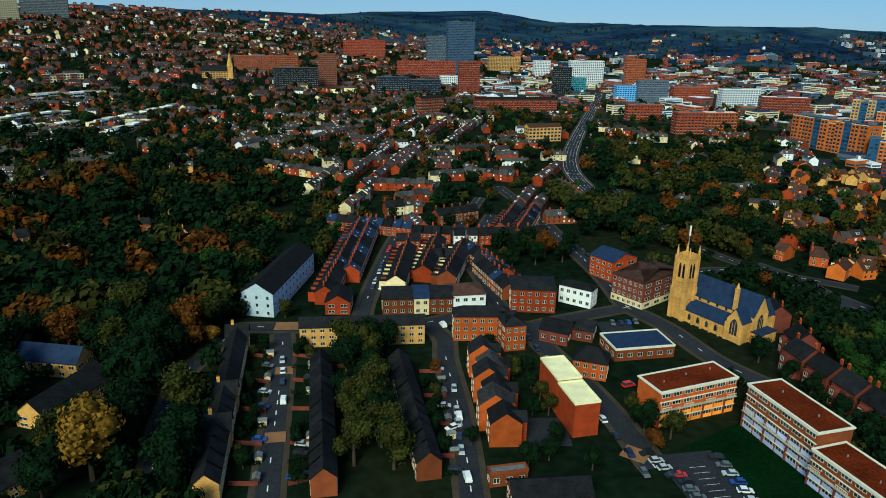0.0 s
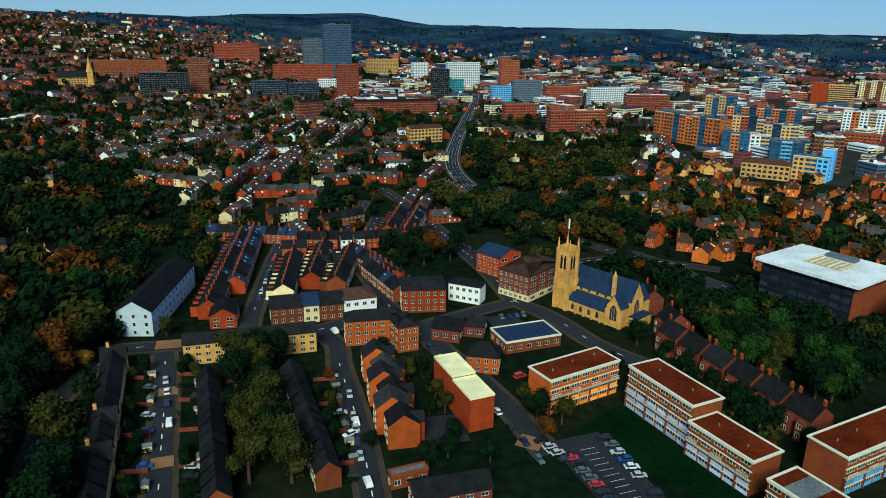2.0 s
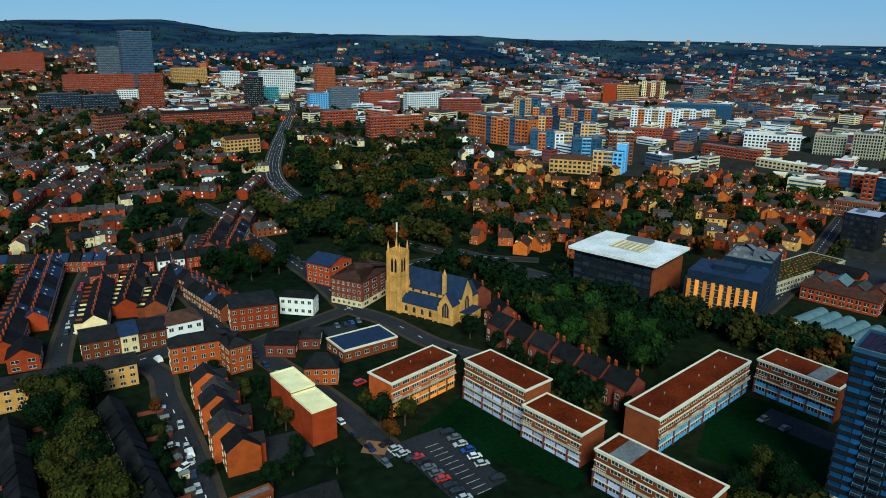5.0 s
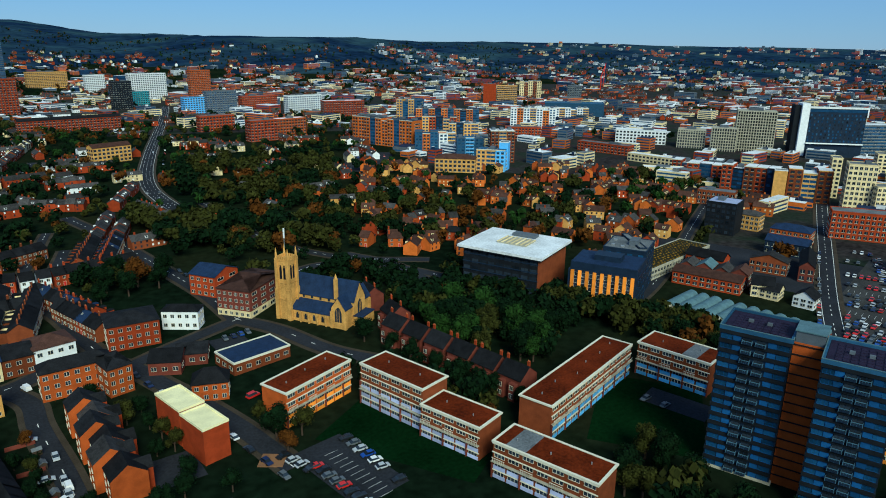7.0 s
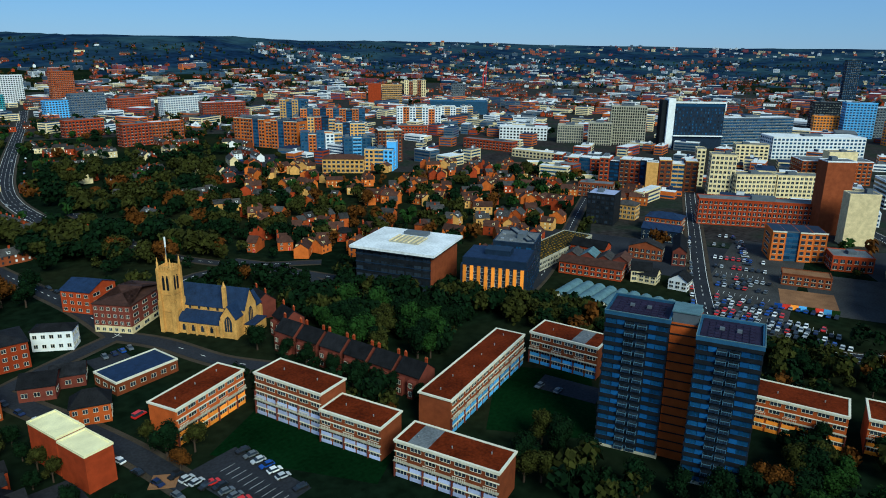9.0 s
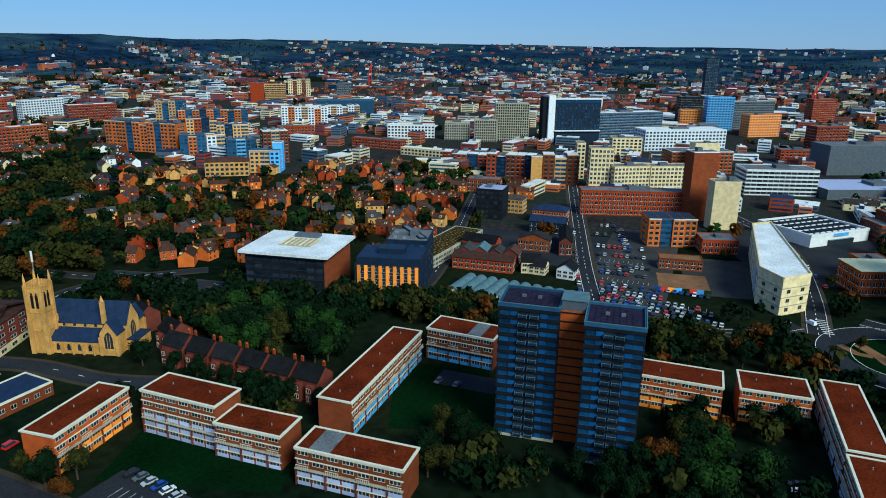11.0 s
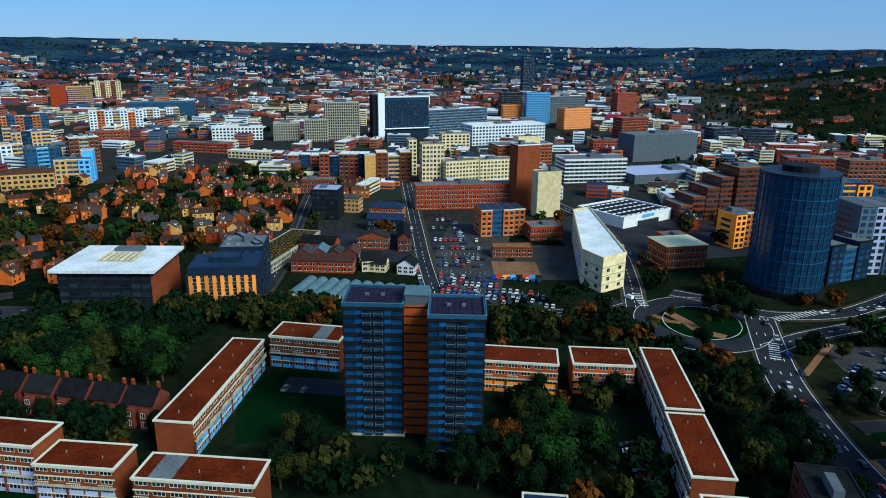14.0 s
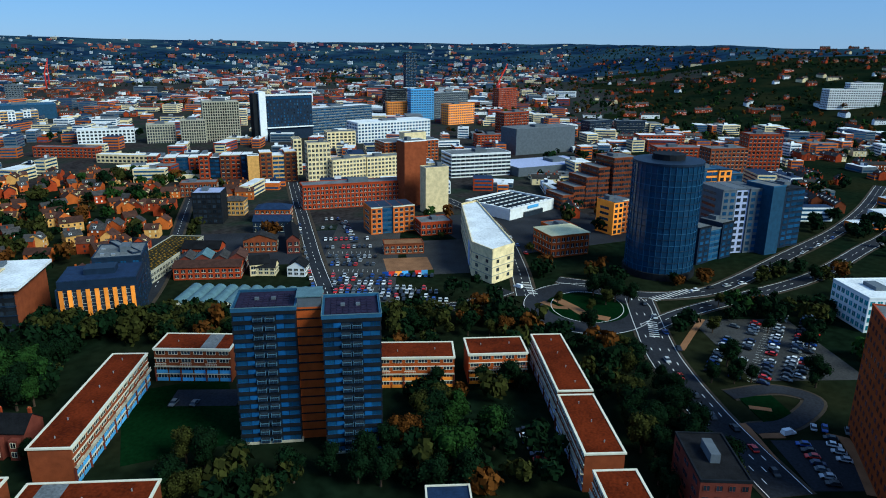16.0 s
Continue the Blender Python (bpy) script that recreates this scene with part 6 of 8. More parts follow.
def tree(x, y, col, size=1.0, tall=1.0):
    k = rng.randrange(4)
    key = (col, k)
    if key not in CROWNS:
        CROWNS[key] = crown_mesh(hash_of(col) + k * 7, LEAVES[col])
    ob = new("tree", rng.choice(TRUNKS))
    ob.matrix_basis = pose(x, y, terrain(x, y), 0, 0, rng.uniform(0, 360)) @ Matrix.Diagonal((size, size, size * tall, 1))
    tagged(ob, LEAF_WORDS[col], "tree", "broadleaf trees")
    c = part("crown", CROWNS[key], None, ob)
    c.location = (0, 0, 6.2)
    return ob


def hash_of(s):
    return sum(ord(c) * (i + 1) for i, c in enumerate(s))


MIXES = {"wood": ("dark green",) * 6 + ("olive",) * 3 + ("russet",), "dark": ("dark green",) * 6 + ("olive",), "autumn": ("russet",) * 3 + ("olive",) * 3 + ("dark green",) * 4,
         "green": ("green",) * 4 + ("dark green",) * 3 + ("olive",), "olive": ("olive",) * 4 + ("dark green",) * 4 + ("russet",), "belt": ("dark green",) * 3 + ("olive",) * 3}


def grove(a, b, c, d, n, mix, lo=0.8, hi=1.4):
    """Trees over a four-cornered plot, kept apart."""
    done = []
    for k in range(n * 6):
        if len(done) >= n:
            break
        u, v = rng.random(), rng.random()
        x = (a[0] * (1 - u) + b[0] * u) * (1 - v) + (d[0] * (1 - u) + c[0] * u) * v
        y = (a[1] * (1 - u) + b[1] * u) * (1 - v) + (d[1] * (1 - u) + c[1] * u) * v
        s = rng.uniform(lo, hi)
        if any((x - p) ** 2 + (y - q) ** 2 < (3.2 * (s + r) / 2) ** 2 for p, q, r in done) or blocked(x, y, 2.5 * s):
            continue
        done.append((x, y, s))
        col = rng.choice(MIXES[mix])
        if math.hypot(x, y) > 262:
            FAR_TREES.append((x, y, col, s))
        else:
            tree(x, y, col, s)


FOOT_PRINTS = []
CLEARINGS = [(58.6, 306.0, 8.0), (-68.0, 243.0, 8.0), (275.0, 95.0, 16.0), (300.0, 95.0, 26.0), (335.0, 125.0, 28.0), (375.0, 150.0, 28.0), (405.0, 178.0, 20.0), (270.0, 190.0, 32.0), (322.0, 205.0, 30.0),
             (385.0, 212.0, 32.0), (292.0, 8.0, 31.0), (296.0, -28.0, 14.0), (262.0, -45.0, 10.0), (270.0, -66.0, 22.0), (295.0, 150.0, 26.0), (470.0, 68.0, 36.0), (400.0, 40.0, 30.0), (330.0, 60.0, 20.0), (350.0, 85.0, 22.0),
             (-106.0, 168.0, 13.0), (-112.0, 186.0, 12.0), (-92.0, 140.0, 9.0), (47.0, 160.0, 16.0)]


def note_buildings():
    """Plan rectangles of everything that stands so far."""
    for ob in list(scene.objects):
        if ob.parent is None and ob.type == "EMPTY":
            pts = [Vector(c) for o in ob.children if o.name.split(".")[0].endswith(("wall", "shaft", "glazing", "core")) for c in [(o.matrix_basis @ Vector(k)) for k in o.bound_box]]
            if pts:
                xs, ys = [p.x for p in pts], [p.y for p in pts]
                FOOT_PRINTS.append((ob.matrix_basis.inverted(), min(xs), max(xs), min(ys), max(ys), ob.matrix_basis.translation.copy(), max(max(xs) - min(xs), max(ys) - min(ys))))


def blocked(x, y, r=2.0):
    for inv, x0, x1, y0, y1, c, big in FOOT_PRINTS:
        if abs(c.x - x) < big + r and abs(c.y - y) < big + r:
            p = inv @ Vector((x, y, 0))
            if x0 - r < p.x < x1 + r and y0 - r < p.y < y1 + r:
                return True
    for cx, cy, cr in CLEARINGS:
        if (cx - x) ** 2 + (cy - y) ** 2 < (cr + r) ** 2:
            return True
    for pts, w in ROADS:
        for p in pts:
            if (p.x - x) ** 2 + (p.y - y) ** 2 < (w / 2 + r * 0.6) ** 2:
                return True
    return False


ROADS = []


def garden_shed(x, y, rot, w=2.4, d=1.8):
    ob = thing("garden_shed", x, y, 0, rot, "small timber garden shed with a felt roof", "shed", "garden sheds")
    part("wall", solid(gabled_walls, w, d, 1.9, 0.5), BARK if rng.random() < 0.5 else CREAM, ob)
    part("roof", solid(gable_roof, w, d, 1.9, 0.5, 0.15, 0.08), GREY_FELT, ob)


def hedge(x1, y1, x2, y2, h=1.6, w=1.1):
    """A clipped hedge of leaf tufts along a line."""
    q = random.Random(int(x1 * 7 + y1))
    L = math.hypot(x2 - x1, y2 - y1)
    vs, fs = [], []
    for i in range(int(L * 22)):
        t = q.random()
        p = Vector((x1 + (x2 - x1) * t + q.uniform(-w, w) / 2, y1 + (y2 - y1) * t + q.uniform(-w, w) / 2, q.uniform(0.2, h)))
        e = q.uniform(0.25, 0.5)
        b = len(vs)
        vs += [p + Vector((q.uniform(-e, e), q.uniform(-e, e), q.uniform(-e, e))) for k in range(4)]
        fs += [(b, b + 1, b + 2), (b, b + 2, b + 3), (b + 1, b + 2, b + 3)]
    me = bpy.data.meshes.new("hedge")
    me.from_pydata(vs, [], fs)
    me.materials.append(LEAVES["dark green"])
    return tagged(new("hedge", me), "dark green garden hedge between plots", "hedge", "garden hedges")


def garden_wall(x1, y1, x2, y2, h=1.3):
    L = math.hypot(x2 - x1, y2 - y1)
    ob = new("garden_wall", mesh_of("garden_wall", solid(box, -L / 2, L / 2, -0.12, 0.12, -0.3, h), BRICK_DARK))
    ob.matrix_basis = pose((x1 + x2) / 2, (y1 + y2) / 2, 0, 0, 0, math.degrees(math.atan2(y2 - y1, x2 - x1)))
    return tagged(ob, "low brown brick garden wall", "wall", "garden walls")


def lane(pts, width=7.0, pave=1.8, mark=True, n=8):
    street(pts, width, pave, mark, n=n)
    line = smooth_line(pts, 4)
    dense = []
    for a, b in zip(line, line[1:]):
        k = max(1, int((b - a).length / 4))
        dense += [a + (b - a) * i / k for i in range(k)]
    ROADS.append((dense, width + 2 * pave))


# ---- cars ----
def car_meshes(col, van=False):
    bm = bmesh.new()
    l, w, hb, ht = (2.3, 0.92, 1.0, 1.9) if van else (2.1, 0.86, 0.82, 1.42)
    prof = [(-l, 0.35), (-l, hb - 0.1), (-l + 0.15, hb), (l - 1.1, hb), (l - 0.1, hb - 0.18), (l, 0.35)]
    for s0, s1 in ((-w, w),):
        a, b = [bm.verts.new((x, s0, z)) for x, z in prof], [bm.verts.new((x, s1, z)) for x, z in prof]
        bm.faces.new(a), bm.faces.new(b[::-1])
        for i in range(len(prof)):
            j = (i + 1) % len(prof)
            bm.faces.new((a[i], b[i], b[j], a[j]))
    rf = (-l + 0.1, -l + 0.25, l - 1.6, l - 1.0) if van else (-l + 0.25, -l + 0.8, l - 1.75, l - 1.05)
    box(bm, rf[1], rf[2], -w * 0.8, w * 0.8, ht - 0.06, ht)
    bmesh.ops.recalc_face_normals(bm, faces=bm.faces)
    body = mesh_of("car", bm, PAINTS[col])
    bm = bmesh.new()
    lo = [bm.verts.new(p) for p in ((rf[0], -w * 0.95, hb), (rf[3], -w * 0.95, hb), (rf[3], w * 0.95, hb), (rf[0], w * 0.95, hb))]
    hi = [bm.verts.new(p) for p in ((rf[1], -w * 0.8, ht - 0.06), (rf[2], -w * 0.8, ht - 0.06), (rf[2], w * 0.8, ht - 0.06), (rf[1], w * 0.8, ht - 0.06))]
    for i in range(4):
        bm.faces.new((lo[i], lo[(i + 1) % 4], hi[(i + 1) % 4], hi[i]))
    cabin = mesh_of("windows", bm, PAINTS[col] if van and col == "white" else GLASS)
    return body, cabin


CARS = {}
bm = bmesh.new()
tube(bm, 0, 0, 0.33, 0.33, -0.1, 0.1, 10)
WHEEL = mesh_of("wheel", bm, TYRE)


def car(x, y, rot, col=None, wheels=False, van=False):
    col = col or rng.choice(("white", "silver", "silver", "black", "black", "grey", "blue", "red", "dark blue"))
    if (col, van) not in CARS:
        CARS[col, van] = car_meshes(col, van)
    body, cabin = CARS[col, van]
    ob = new("van" if van else "car", body)
    ob.matrix_basis = pose(x, y, terrain(x, y) + 0.2, 0, 0, rot)
    tagged(ob, f"{col} {'panel van' if van else 'hatchback car'} parked on the tarmac", "van" if van else "car", "parked vehicles")
    part("cabin_glass", cabin, None, ob)
    if wheels and math.hypot(x, y) < 210:
        for a in (-1.3, 1.3):
            for b in (-0.82, 0.82):
                put(WHEEL, "wheel", ob, a, b, 0.33).rotation_euler = (math.pi / 2, 0, 0)
    return ob


def car_row(x1, y1, x2, y2, n, turn, wheels=False, fill=0.85):
    rot = math.degrees(math.atan2(y2 - y1, x2 - x1)) + turn
    for i in range(n):
        if rng.random() < fill:
            t = i / max(1, n - 1)
            car(x1 + (x2 - x1) * t + rng.uniform(-0.2, 0.2), y1 + (y2 - y1) * t + rng.uniform(-0.2, 0.2), rot + rng.choice((0, 180)) + rng.uniform(-2, 2), wheels=wheels)


# ---- streets ----
lane([(-41.7, 138.3), (-47.8, 172.4), (-55.0, 214.2), (-60.2, 237.0)], 6, 1.8, True)
lane([(8.7, 139.8), (6.3, 180.4), (2.0, 216.7), (0.9, 234.9), (-5.9, 249.1)], 6, 1.8, True)
lane([(-82.1, 238.5), (-74.3, 241.5), (-39.7, 243.1), (-5.9, 249.1), (15.9, 261.4), (33.0, 246.6)], 7, 1.8, True)
lane([(58.2, 157.2), (53.4, 182.1), (46.1, 208.3), (39.9, 224.9), (33.0, 246.6)], 6.5, 1.8, True)
lane([(33.0, 246.6), (50.0, 255.7), (78.4, 268.8)], 6, 1.8, True)
lane([(-31.6, 248.9), (-32.0, 272.4), (-28.0, 343.3), (-19.7, 418.9), (1.5, 555.5), (37.8, 743.4)], 5.5, 1.8, True)
lane([(4.3, 268.1), (-3.7, 317.9), (4.9, 365.8), (25.0, 460.1)], 5, 1.8, True)
lane([(26.1, 257.3), (17.8, 303.1), (13.5, 336.5), (30.0, 415.9)], 5.5, 1.8, True)
lane([(78.4, 268.8), (75.7, 306.5), (66.9, 359.5), (55.9, 424.8), (39.1, 496.4)], 7, 1.8, True)
lane([(78.4, 268.8), (89.3, 249.4), (98.8, 220.9), (114.0, 197.9)], 7, 1.8, True)
lane([(112.6, 443.9), (105.0, 502.3), (108.6, 591.0), (140.6, 737.1), (221.4, 1046.9), (280.3, 1287.2)], 12, 2, True)
lane([(78.4, 268.8), (129.4, 317.6), (164.5, 304.0), (185.8, 265.3)], 6, 1.8, True)
lane([(-79.8, 231.2), (-85.0, 204.8), (-81.6, 177.1), (-71.8, 141.6)], 5, 1.8, True)
lane([(245.9, 135.7), (260.9, 111.1), (267.6, 87.3), (281.0, 59.8), (304.8, 43.1)], 8, 1.5, True)
lane([(319.0, 6.0), (315.7, 17.0), (306.5, 25.1), (294.0, 28.0), (281.5, 25.1), (272.3, 17.0), (269.0, 6.0), (272.3, -5.0), (281.5, -13.1), (294.0, -16.0), (306.5, -13.1), (315.7, -5.0), (319.0, 6.0)], 13, 0.0, True)
lane([(299.4, 34.3), (344.9, 44.8), (397.7, 61.0), (450.3, 85.3), (494.8, 124.6)], 9, 1.5, True)
lane([(327.0, 22.0), (324.0, 4.0), (316.0, -20.0), (327.0, -45.0), (348.0, -63.5), (409.0, -102.2), (471.5, -141.9), (548.6, -181.0), (648.5, -223.4)], 9, 1.5, True)
lane([(310.0, -16.6), (277.0, -20.4), (245.4, -25.4), (207.0, -36.8), (170.3, -52.0)], 13, 1.0, True)
lane([(277.0, -20.4), (297.4, -35.5), (327.8, -65.6), (368.5, -104.4), (433.6, -147.0), (465.4, -168.4), (540.0, -212.0)], 9, 1.0, True)
lane([(262.1, 114.2), (315.6, 146.2), (388.4, 186.5), (501.0, 248.9), (598.3, 301.9)], 8, 2, True)
lane([(230.5, 190.6), (285.7, 216.2), (407.4, 284.6), (477.6, 323.8)], 6, 1.5, True)
lane([(224.0, -44.1), (232.3, -59.7), (227.4, -70.9), (209.9, -60.3), (203.1, -47.8)], 6, 1.0, True)
lane([(158.0, 329.9), (171.8, 297.8), (172.9, 247.0), (179.7, 221.6)], 7, 1.5, True)
lane([(126.8, 494.4), (130.3, 387.1), (153.1, 326.7), (192.3, 296.7)], 6, 1.5, True)
patch("car_park", 342.1, 130.7, 40.2, 149.4, -73.9, WORN_TARMAC, "worn tarmac car park with bays", 0.05, "car park")
patch("bare_yard", 331.0, 101.0, 24.0, 22.0, -66.0, EARTH, "bare earth yard beside the car park", 0.07, "ground")
patch("car_park", 352.0, 84.0, 46.0, 62.0, -66.0, WORN_TARMAC, "worn tarmac yard beside the stone-clad block", 0.045, "car park")
patch("forecourt", 425.0, 48.0, 110.0, 96.0, -52.0, TARMAC, "tarmac forecourts round the offices and store", 0.035, "car park")
patch("works_yard", 330.0, 205.0, 66.0, 130.0, 24.0, TARMAC, "dark yards between the workshops", 0.03, "ground")
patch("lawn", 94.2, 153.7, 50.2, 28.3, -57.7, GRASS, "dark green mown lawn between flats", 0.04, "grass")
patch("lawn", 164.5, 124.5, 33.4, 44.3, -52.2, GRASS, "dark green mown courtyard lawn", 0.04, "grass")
patch("car_park", 70.7, 149.2, 31.4, 16.9, -79.5, TARMAC, "estate car park with rows of cars", 0.09, "car park")
patch("car_park", 176.7, 122.9, 21.9, 10.9, -73.8, TARMAC, "small courtyard parking bay", 0.09, "car park")
patch("car_park", 269.8, -65.8, 41.9, 55.8, -73.0, WORN_TARMAC, "landscaped tarmac car park with bays", 0.05, "car park")
patch("car_park", 188.4, -63.8, 17.6, 24.2, -74.9, TARMAC, "tarmac car park below the brick tower", 0.06, "car park")
patch("car_park", 68.9, 248.5, 13.5, 10.7, 2.7, TARMAC, "small tarmac pub car park", 0.06, "car park")
patch("yard", 30.9, 174.0, 13.2, 14.6, 2.0, TARMAC, "paved yard beside flats", 0.06, "ground")
patch("car_park", 315.1, 597.0, 46.3, 117.1, -29.4, TARMAC, "car park beside the apartments", 0.06, "car park")
tagged(new("roundabout_island", mesh_of("roundabout_island", solid(tube, 293.0, 6.0, 18.6, 18.2, -0.1, 0.25, 40), GRASS)), "grassed roundabout island with a bare path", "island", kind="structure")
strip("island_path", smooth_line([(281.0, -4.0), (284.0, 6.0), (291.0, 12.0), (299.0, 20.0)]), 5.0, EARTH, "bare earth path over the island", 0.29, 0.2, "path")
patch("slip_island", 217.4, -55.2, 17, 12, 20, GRASS, "grass island inside the slip road", 0.2, "island")
patch("speed_table", -52.8, 207.4, 6, 5, 10, EARTH, "ochre block-paved speed table in the street", 0.31, "road")
patch("speed_table", -46.5, 168.1, 6, 5, 10, EARTH, "ochre block-paved speed table in the street", 0.31, "road")
patch("speed_table", 54.5, 163.5, 7, 6, -35, EARTH, "ochre block-paved speed table in the street", 0.31, "road")
patch("speed_table", -59.4, 243.2, 10, 7, 5, EARTH, "ochre block-paved speed table in the street", 0.31, "road")
dashes([(276.6, 26.4), (272.6, 17.6)], 2.4, 0.7, 3.2, 0.20)
mast = thing("mast", 122.9, 327.8, 0, 0, "slim white telecom mast with a thick head", "mast")
part("pole", solid(tube, 0, 0, 0.25, 0.2, 0, 19), STEEL, mast)
part("head", solid(tube, 0, 0, 0.45, 0.45, 15, 20), WHITE, mast)
strip("verge_path", [(205.8, -45.4), (189.7, -50.1), (175.2, -53.7)], 3.0, EARTH, "bare earth path on the road verge", 0.21, 0.3, "path")
strip("forecourt_path", [(204.9, -69.0), (204.3, -73.8), (193.4, -74.6), (176.0, -73.3)], 3.5, EARTH, "buff paved forecourt path by the brick tower", 0.21, 0.3, "path")
strip("island_path", [(216.9, -49.2), (217.0, -52.6), (216.9, -56.1)], 2.2, EARTH, "buff paving across the round island", 0.26, 0.3, "path")
strip("crossing_path", [(199.6, -49.6), (201.6, -56.7)], 2.6, EARTH, "buff tactile paving at the crossing", 0.21, 0.3, "path")
strip("island_path", [(294.3, 25.9), (288.9, 19.1), (289.6, 14.1)], 3.5, EARTH, "bare earth path on the roundabout", 0.26, 0.3, "path")
strip("verge_path", [(257.2, -31.3), (275.6, -37.0), (292.0, -42.4)], 2.5, EARTH, "bare earth path under the trees", 0.21, 0.3, "path")
note_buildings()
# ---- terraces ----
row(-73.5, 226.8, -56.4, 139.4, ('stone',), True)
row(-40.3, 207.4, -28.3, 143.0, ('brown',), True)
row(-14.3, 208.5, -2.4, 150.5, ('brown',), True)
row(-267.9, 609.6, -186.5, 572.4, ('red',), False)
row(-187.1, 619.0, -154.5, 691.6, ('cream', 'white'), False)
row(-57.3, 478.6, -8.5, 479.4, ('red',), False)
row(-143.3, 540.9, -80.3, 504.6, ('cream', 'stone', 'red'), False)
row(-74.6, 486.1, -51.4, 643.9, ('red', 'brown', 'blue'), False)
row(-56.9, 461.4, -28.5, 656.1, ('red', 'brown', 'blue'), False)
row(-65.5, 379.9, -16.9, 366.5, ('red', 'brown', 'blue'), False)
row(-15.9, 359.1, 3.9, 357.3, ('red',), False)
row(4.8, 355.3, 18.7, 356.3, ('white',), False)
row(18.7, 356.3, 56.7, 364.0, ('red',), False)
row(16.6, 530.3, 53.6, 513.2, ('red',), False)
row(36.8, 599.1, 63.9, 602.0, ('red',), False)
row(31.8, 367.7, 61.3, 471.6, ('red', 'brown', 'blue'), False)
row(40.4, 357.7, 66.1, 447.7, ('red', 'brown', 'blue'), False)
row(162.0, 517.3, 178.5, 505.2, ('orange', 'red', 'yellow'), False)
row(189.3, 487.8, 227.0, 485.8, ('orange', 'red', 'yellow'), False)
row(200.0, 440.4, 218.2, 436.1, ('orange', 'red', 'yellow'), False)
row(239.1, 454.0, 275.3, 436.2, ('red', 'orange'), False)
row(220.3, 366.6, 247.9, 368.4, ('orange', 'red', 'yellow'), False)
row(-48.9, 265.3, -46.4, 373.2, ('red', 'brown', 'blue'), False)
row(-41.9, 292.3, -40.6, 379.4, ('red', 'brown', 'blue'), False)
row(-20.4, 279.6, -17.7, 330.0, ('cream', 'brown', 'red'), False)
row(-9.0, 294.1, -2.7, 344.9, ('cream', 'red', 'brown'), False)
row(1.9, 287.6, 10.6, 336.3, ('cream', 'red', 'brown'), False)
row(18.2, 311.0, 30.0, 275.7, ('red', 'brown', 'blue'), False)
row(12.0, 336.4, 28.9, 292.7, ('red', 'brown', 'blue'), False)
row(-321.8, 840.3, -263.2, 828.3, ('red',), False)
row(-220.1, 845.6, -155.0, 829.4, ('brown', 'red'), False)
row(-158.3, 717.4, -102.9, 744.9, ('white', 'red'), False)
row(-58.9, 730.6, -21.2, 905.5, ('red', 'brown', 'blue'), False)
row(-27.5, 696.9, 8.1, 870.3, ('red', 'brown', 'blue'), False)
row(1.3, 666.1, 43.1, 859.5, ('cream', 'red', 'brown'), False)
row(-93.3, 458.3, -85.3, 546.7, ('stone', 'cream', 'red'), False)
row(-61.1, 408.9, -52.1, 453.6, ('cream', 'red', 'brown'), False)
row(-36.9, 410.8, -14.4, 419.3, ('cream', 'red', 'brown'), False)
row(-31.9, 439.7, -9.8, 449.2, ('red', 'brown', 'blue'), False)
row(-128.6, 684.2, -92.3, 758.9, ('red',), False)
row(50.8, 665.5, 95.5, 670.8, ('red',), False)
row(68.7, 499.1, 93.3, 564.8, ('red', 'brown', 'blue'), False)
row(-25.0, 343.4, -11.6, 344.3, ('cream', 'red', 'brown'), False)
row(-9.3, 317.5, 4.6, 320.0, ('cream', 'red', 'brown'), False)
row(-76.3, 547.6, -42.1, 580.2, ('red', 'brown', 'blue'), False)
row(-11.3, 511.1, 14.5, 517.6, ('cream', 'red'), False)
row(-5.0, 393.9, 19.1, 408.4, ('red', 'brown', 'blue'), False)
row(-77.2, 631.7, -64.8, 729.8, ('red', 'blue'), False)
row(-38.4, 529.2, -24.8, 631.8, ('brown', 'red'), False)
for x, y in ((-217.4, 336.6), (-192.8, 328.8), (-165.3, 366.0), (-161.9, 389.7), (-128.8, 380.0), (-136.4, 346.9), (-144.3, 290.8), (-214.0, 524.9), (-197.0, 526.6), (-266.9, 414.7), (-229.4, 403.9)):
    CLEARINGS.append((x * 0.97, y * 0.97, 8.0))
put_house("brown", -217.4, 336.6, 48, hip=False)
put_house("brown", -192.8, 328.8, 30, hip=True)
put_house("brown", -165.3, 366.0, -1, hip=True)
put_house("stone", -161.9, 389.7, 93, hip=False)
put_house("brown", -128.8, 380.0, 34, hip=True)
put_house("stone", -136.4, 346.9, 91, hip=False)
put_house("stone", -144.3, 290.8, 41, hip=False)
put_house("brown", -415.7, 794.7, 98, hip=True)
put_house("stone", -214.0, 524.9, -3, hip=False)
put_house("stone", -197.0, 526.6, -4, hip=False)
put_house("stone", -266.9, 414.7, 33, hip=False)
put_house("brown", -229.4, 403.9, 100, hip=False)
put_house("red", 243.3, 474.0, 43, hip=False)
put_house("yellow", 206.4, 428.7, 44, hip=False)
put_house("orange", 225.4, 397.9, -55, hip=True)
put_house("orange", 204.5, 472.8, -8, hip=False)
put_house("orange", 190.0, 481.3, 48, hip=True)
put_house("orange", 175.4, 501.6, 51, hip=False)
put_house("yellow", 270.6, 434.0, 38, hip=False)
put_house("orange", 283.6, 414.9, -59, hip=False)
put_house("orange", 244.6, 350.9, -20, hip=False)
put_house("yellow", 211.6, 339.3, -57, hip=False)
put_house("orange", 190.9, 330.6, -30, hip=True)
put_house("red", 244.8, 326.7, 33, hip=True)
put_house("red", 257.9, 326.6, -63, hip=False)
put_house("orange", 274.2, 341.6, -64, hip=True)
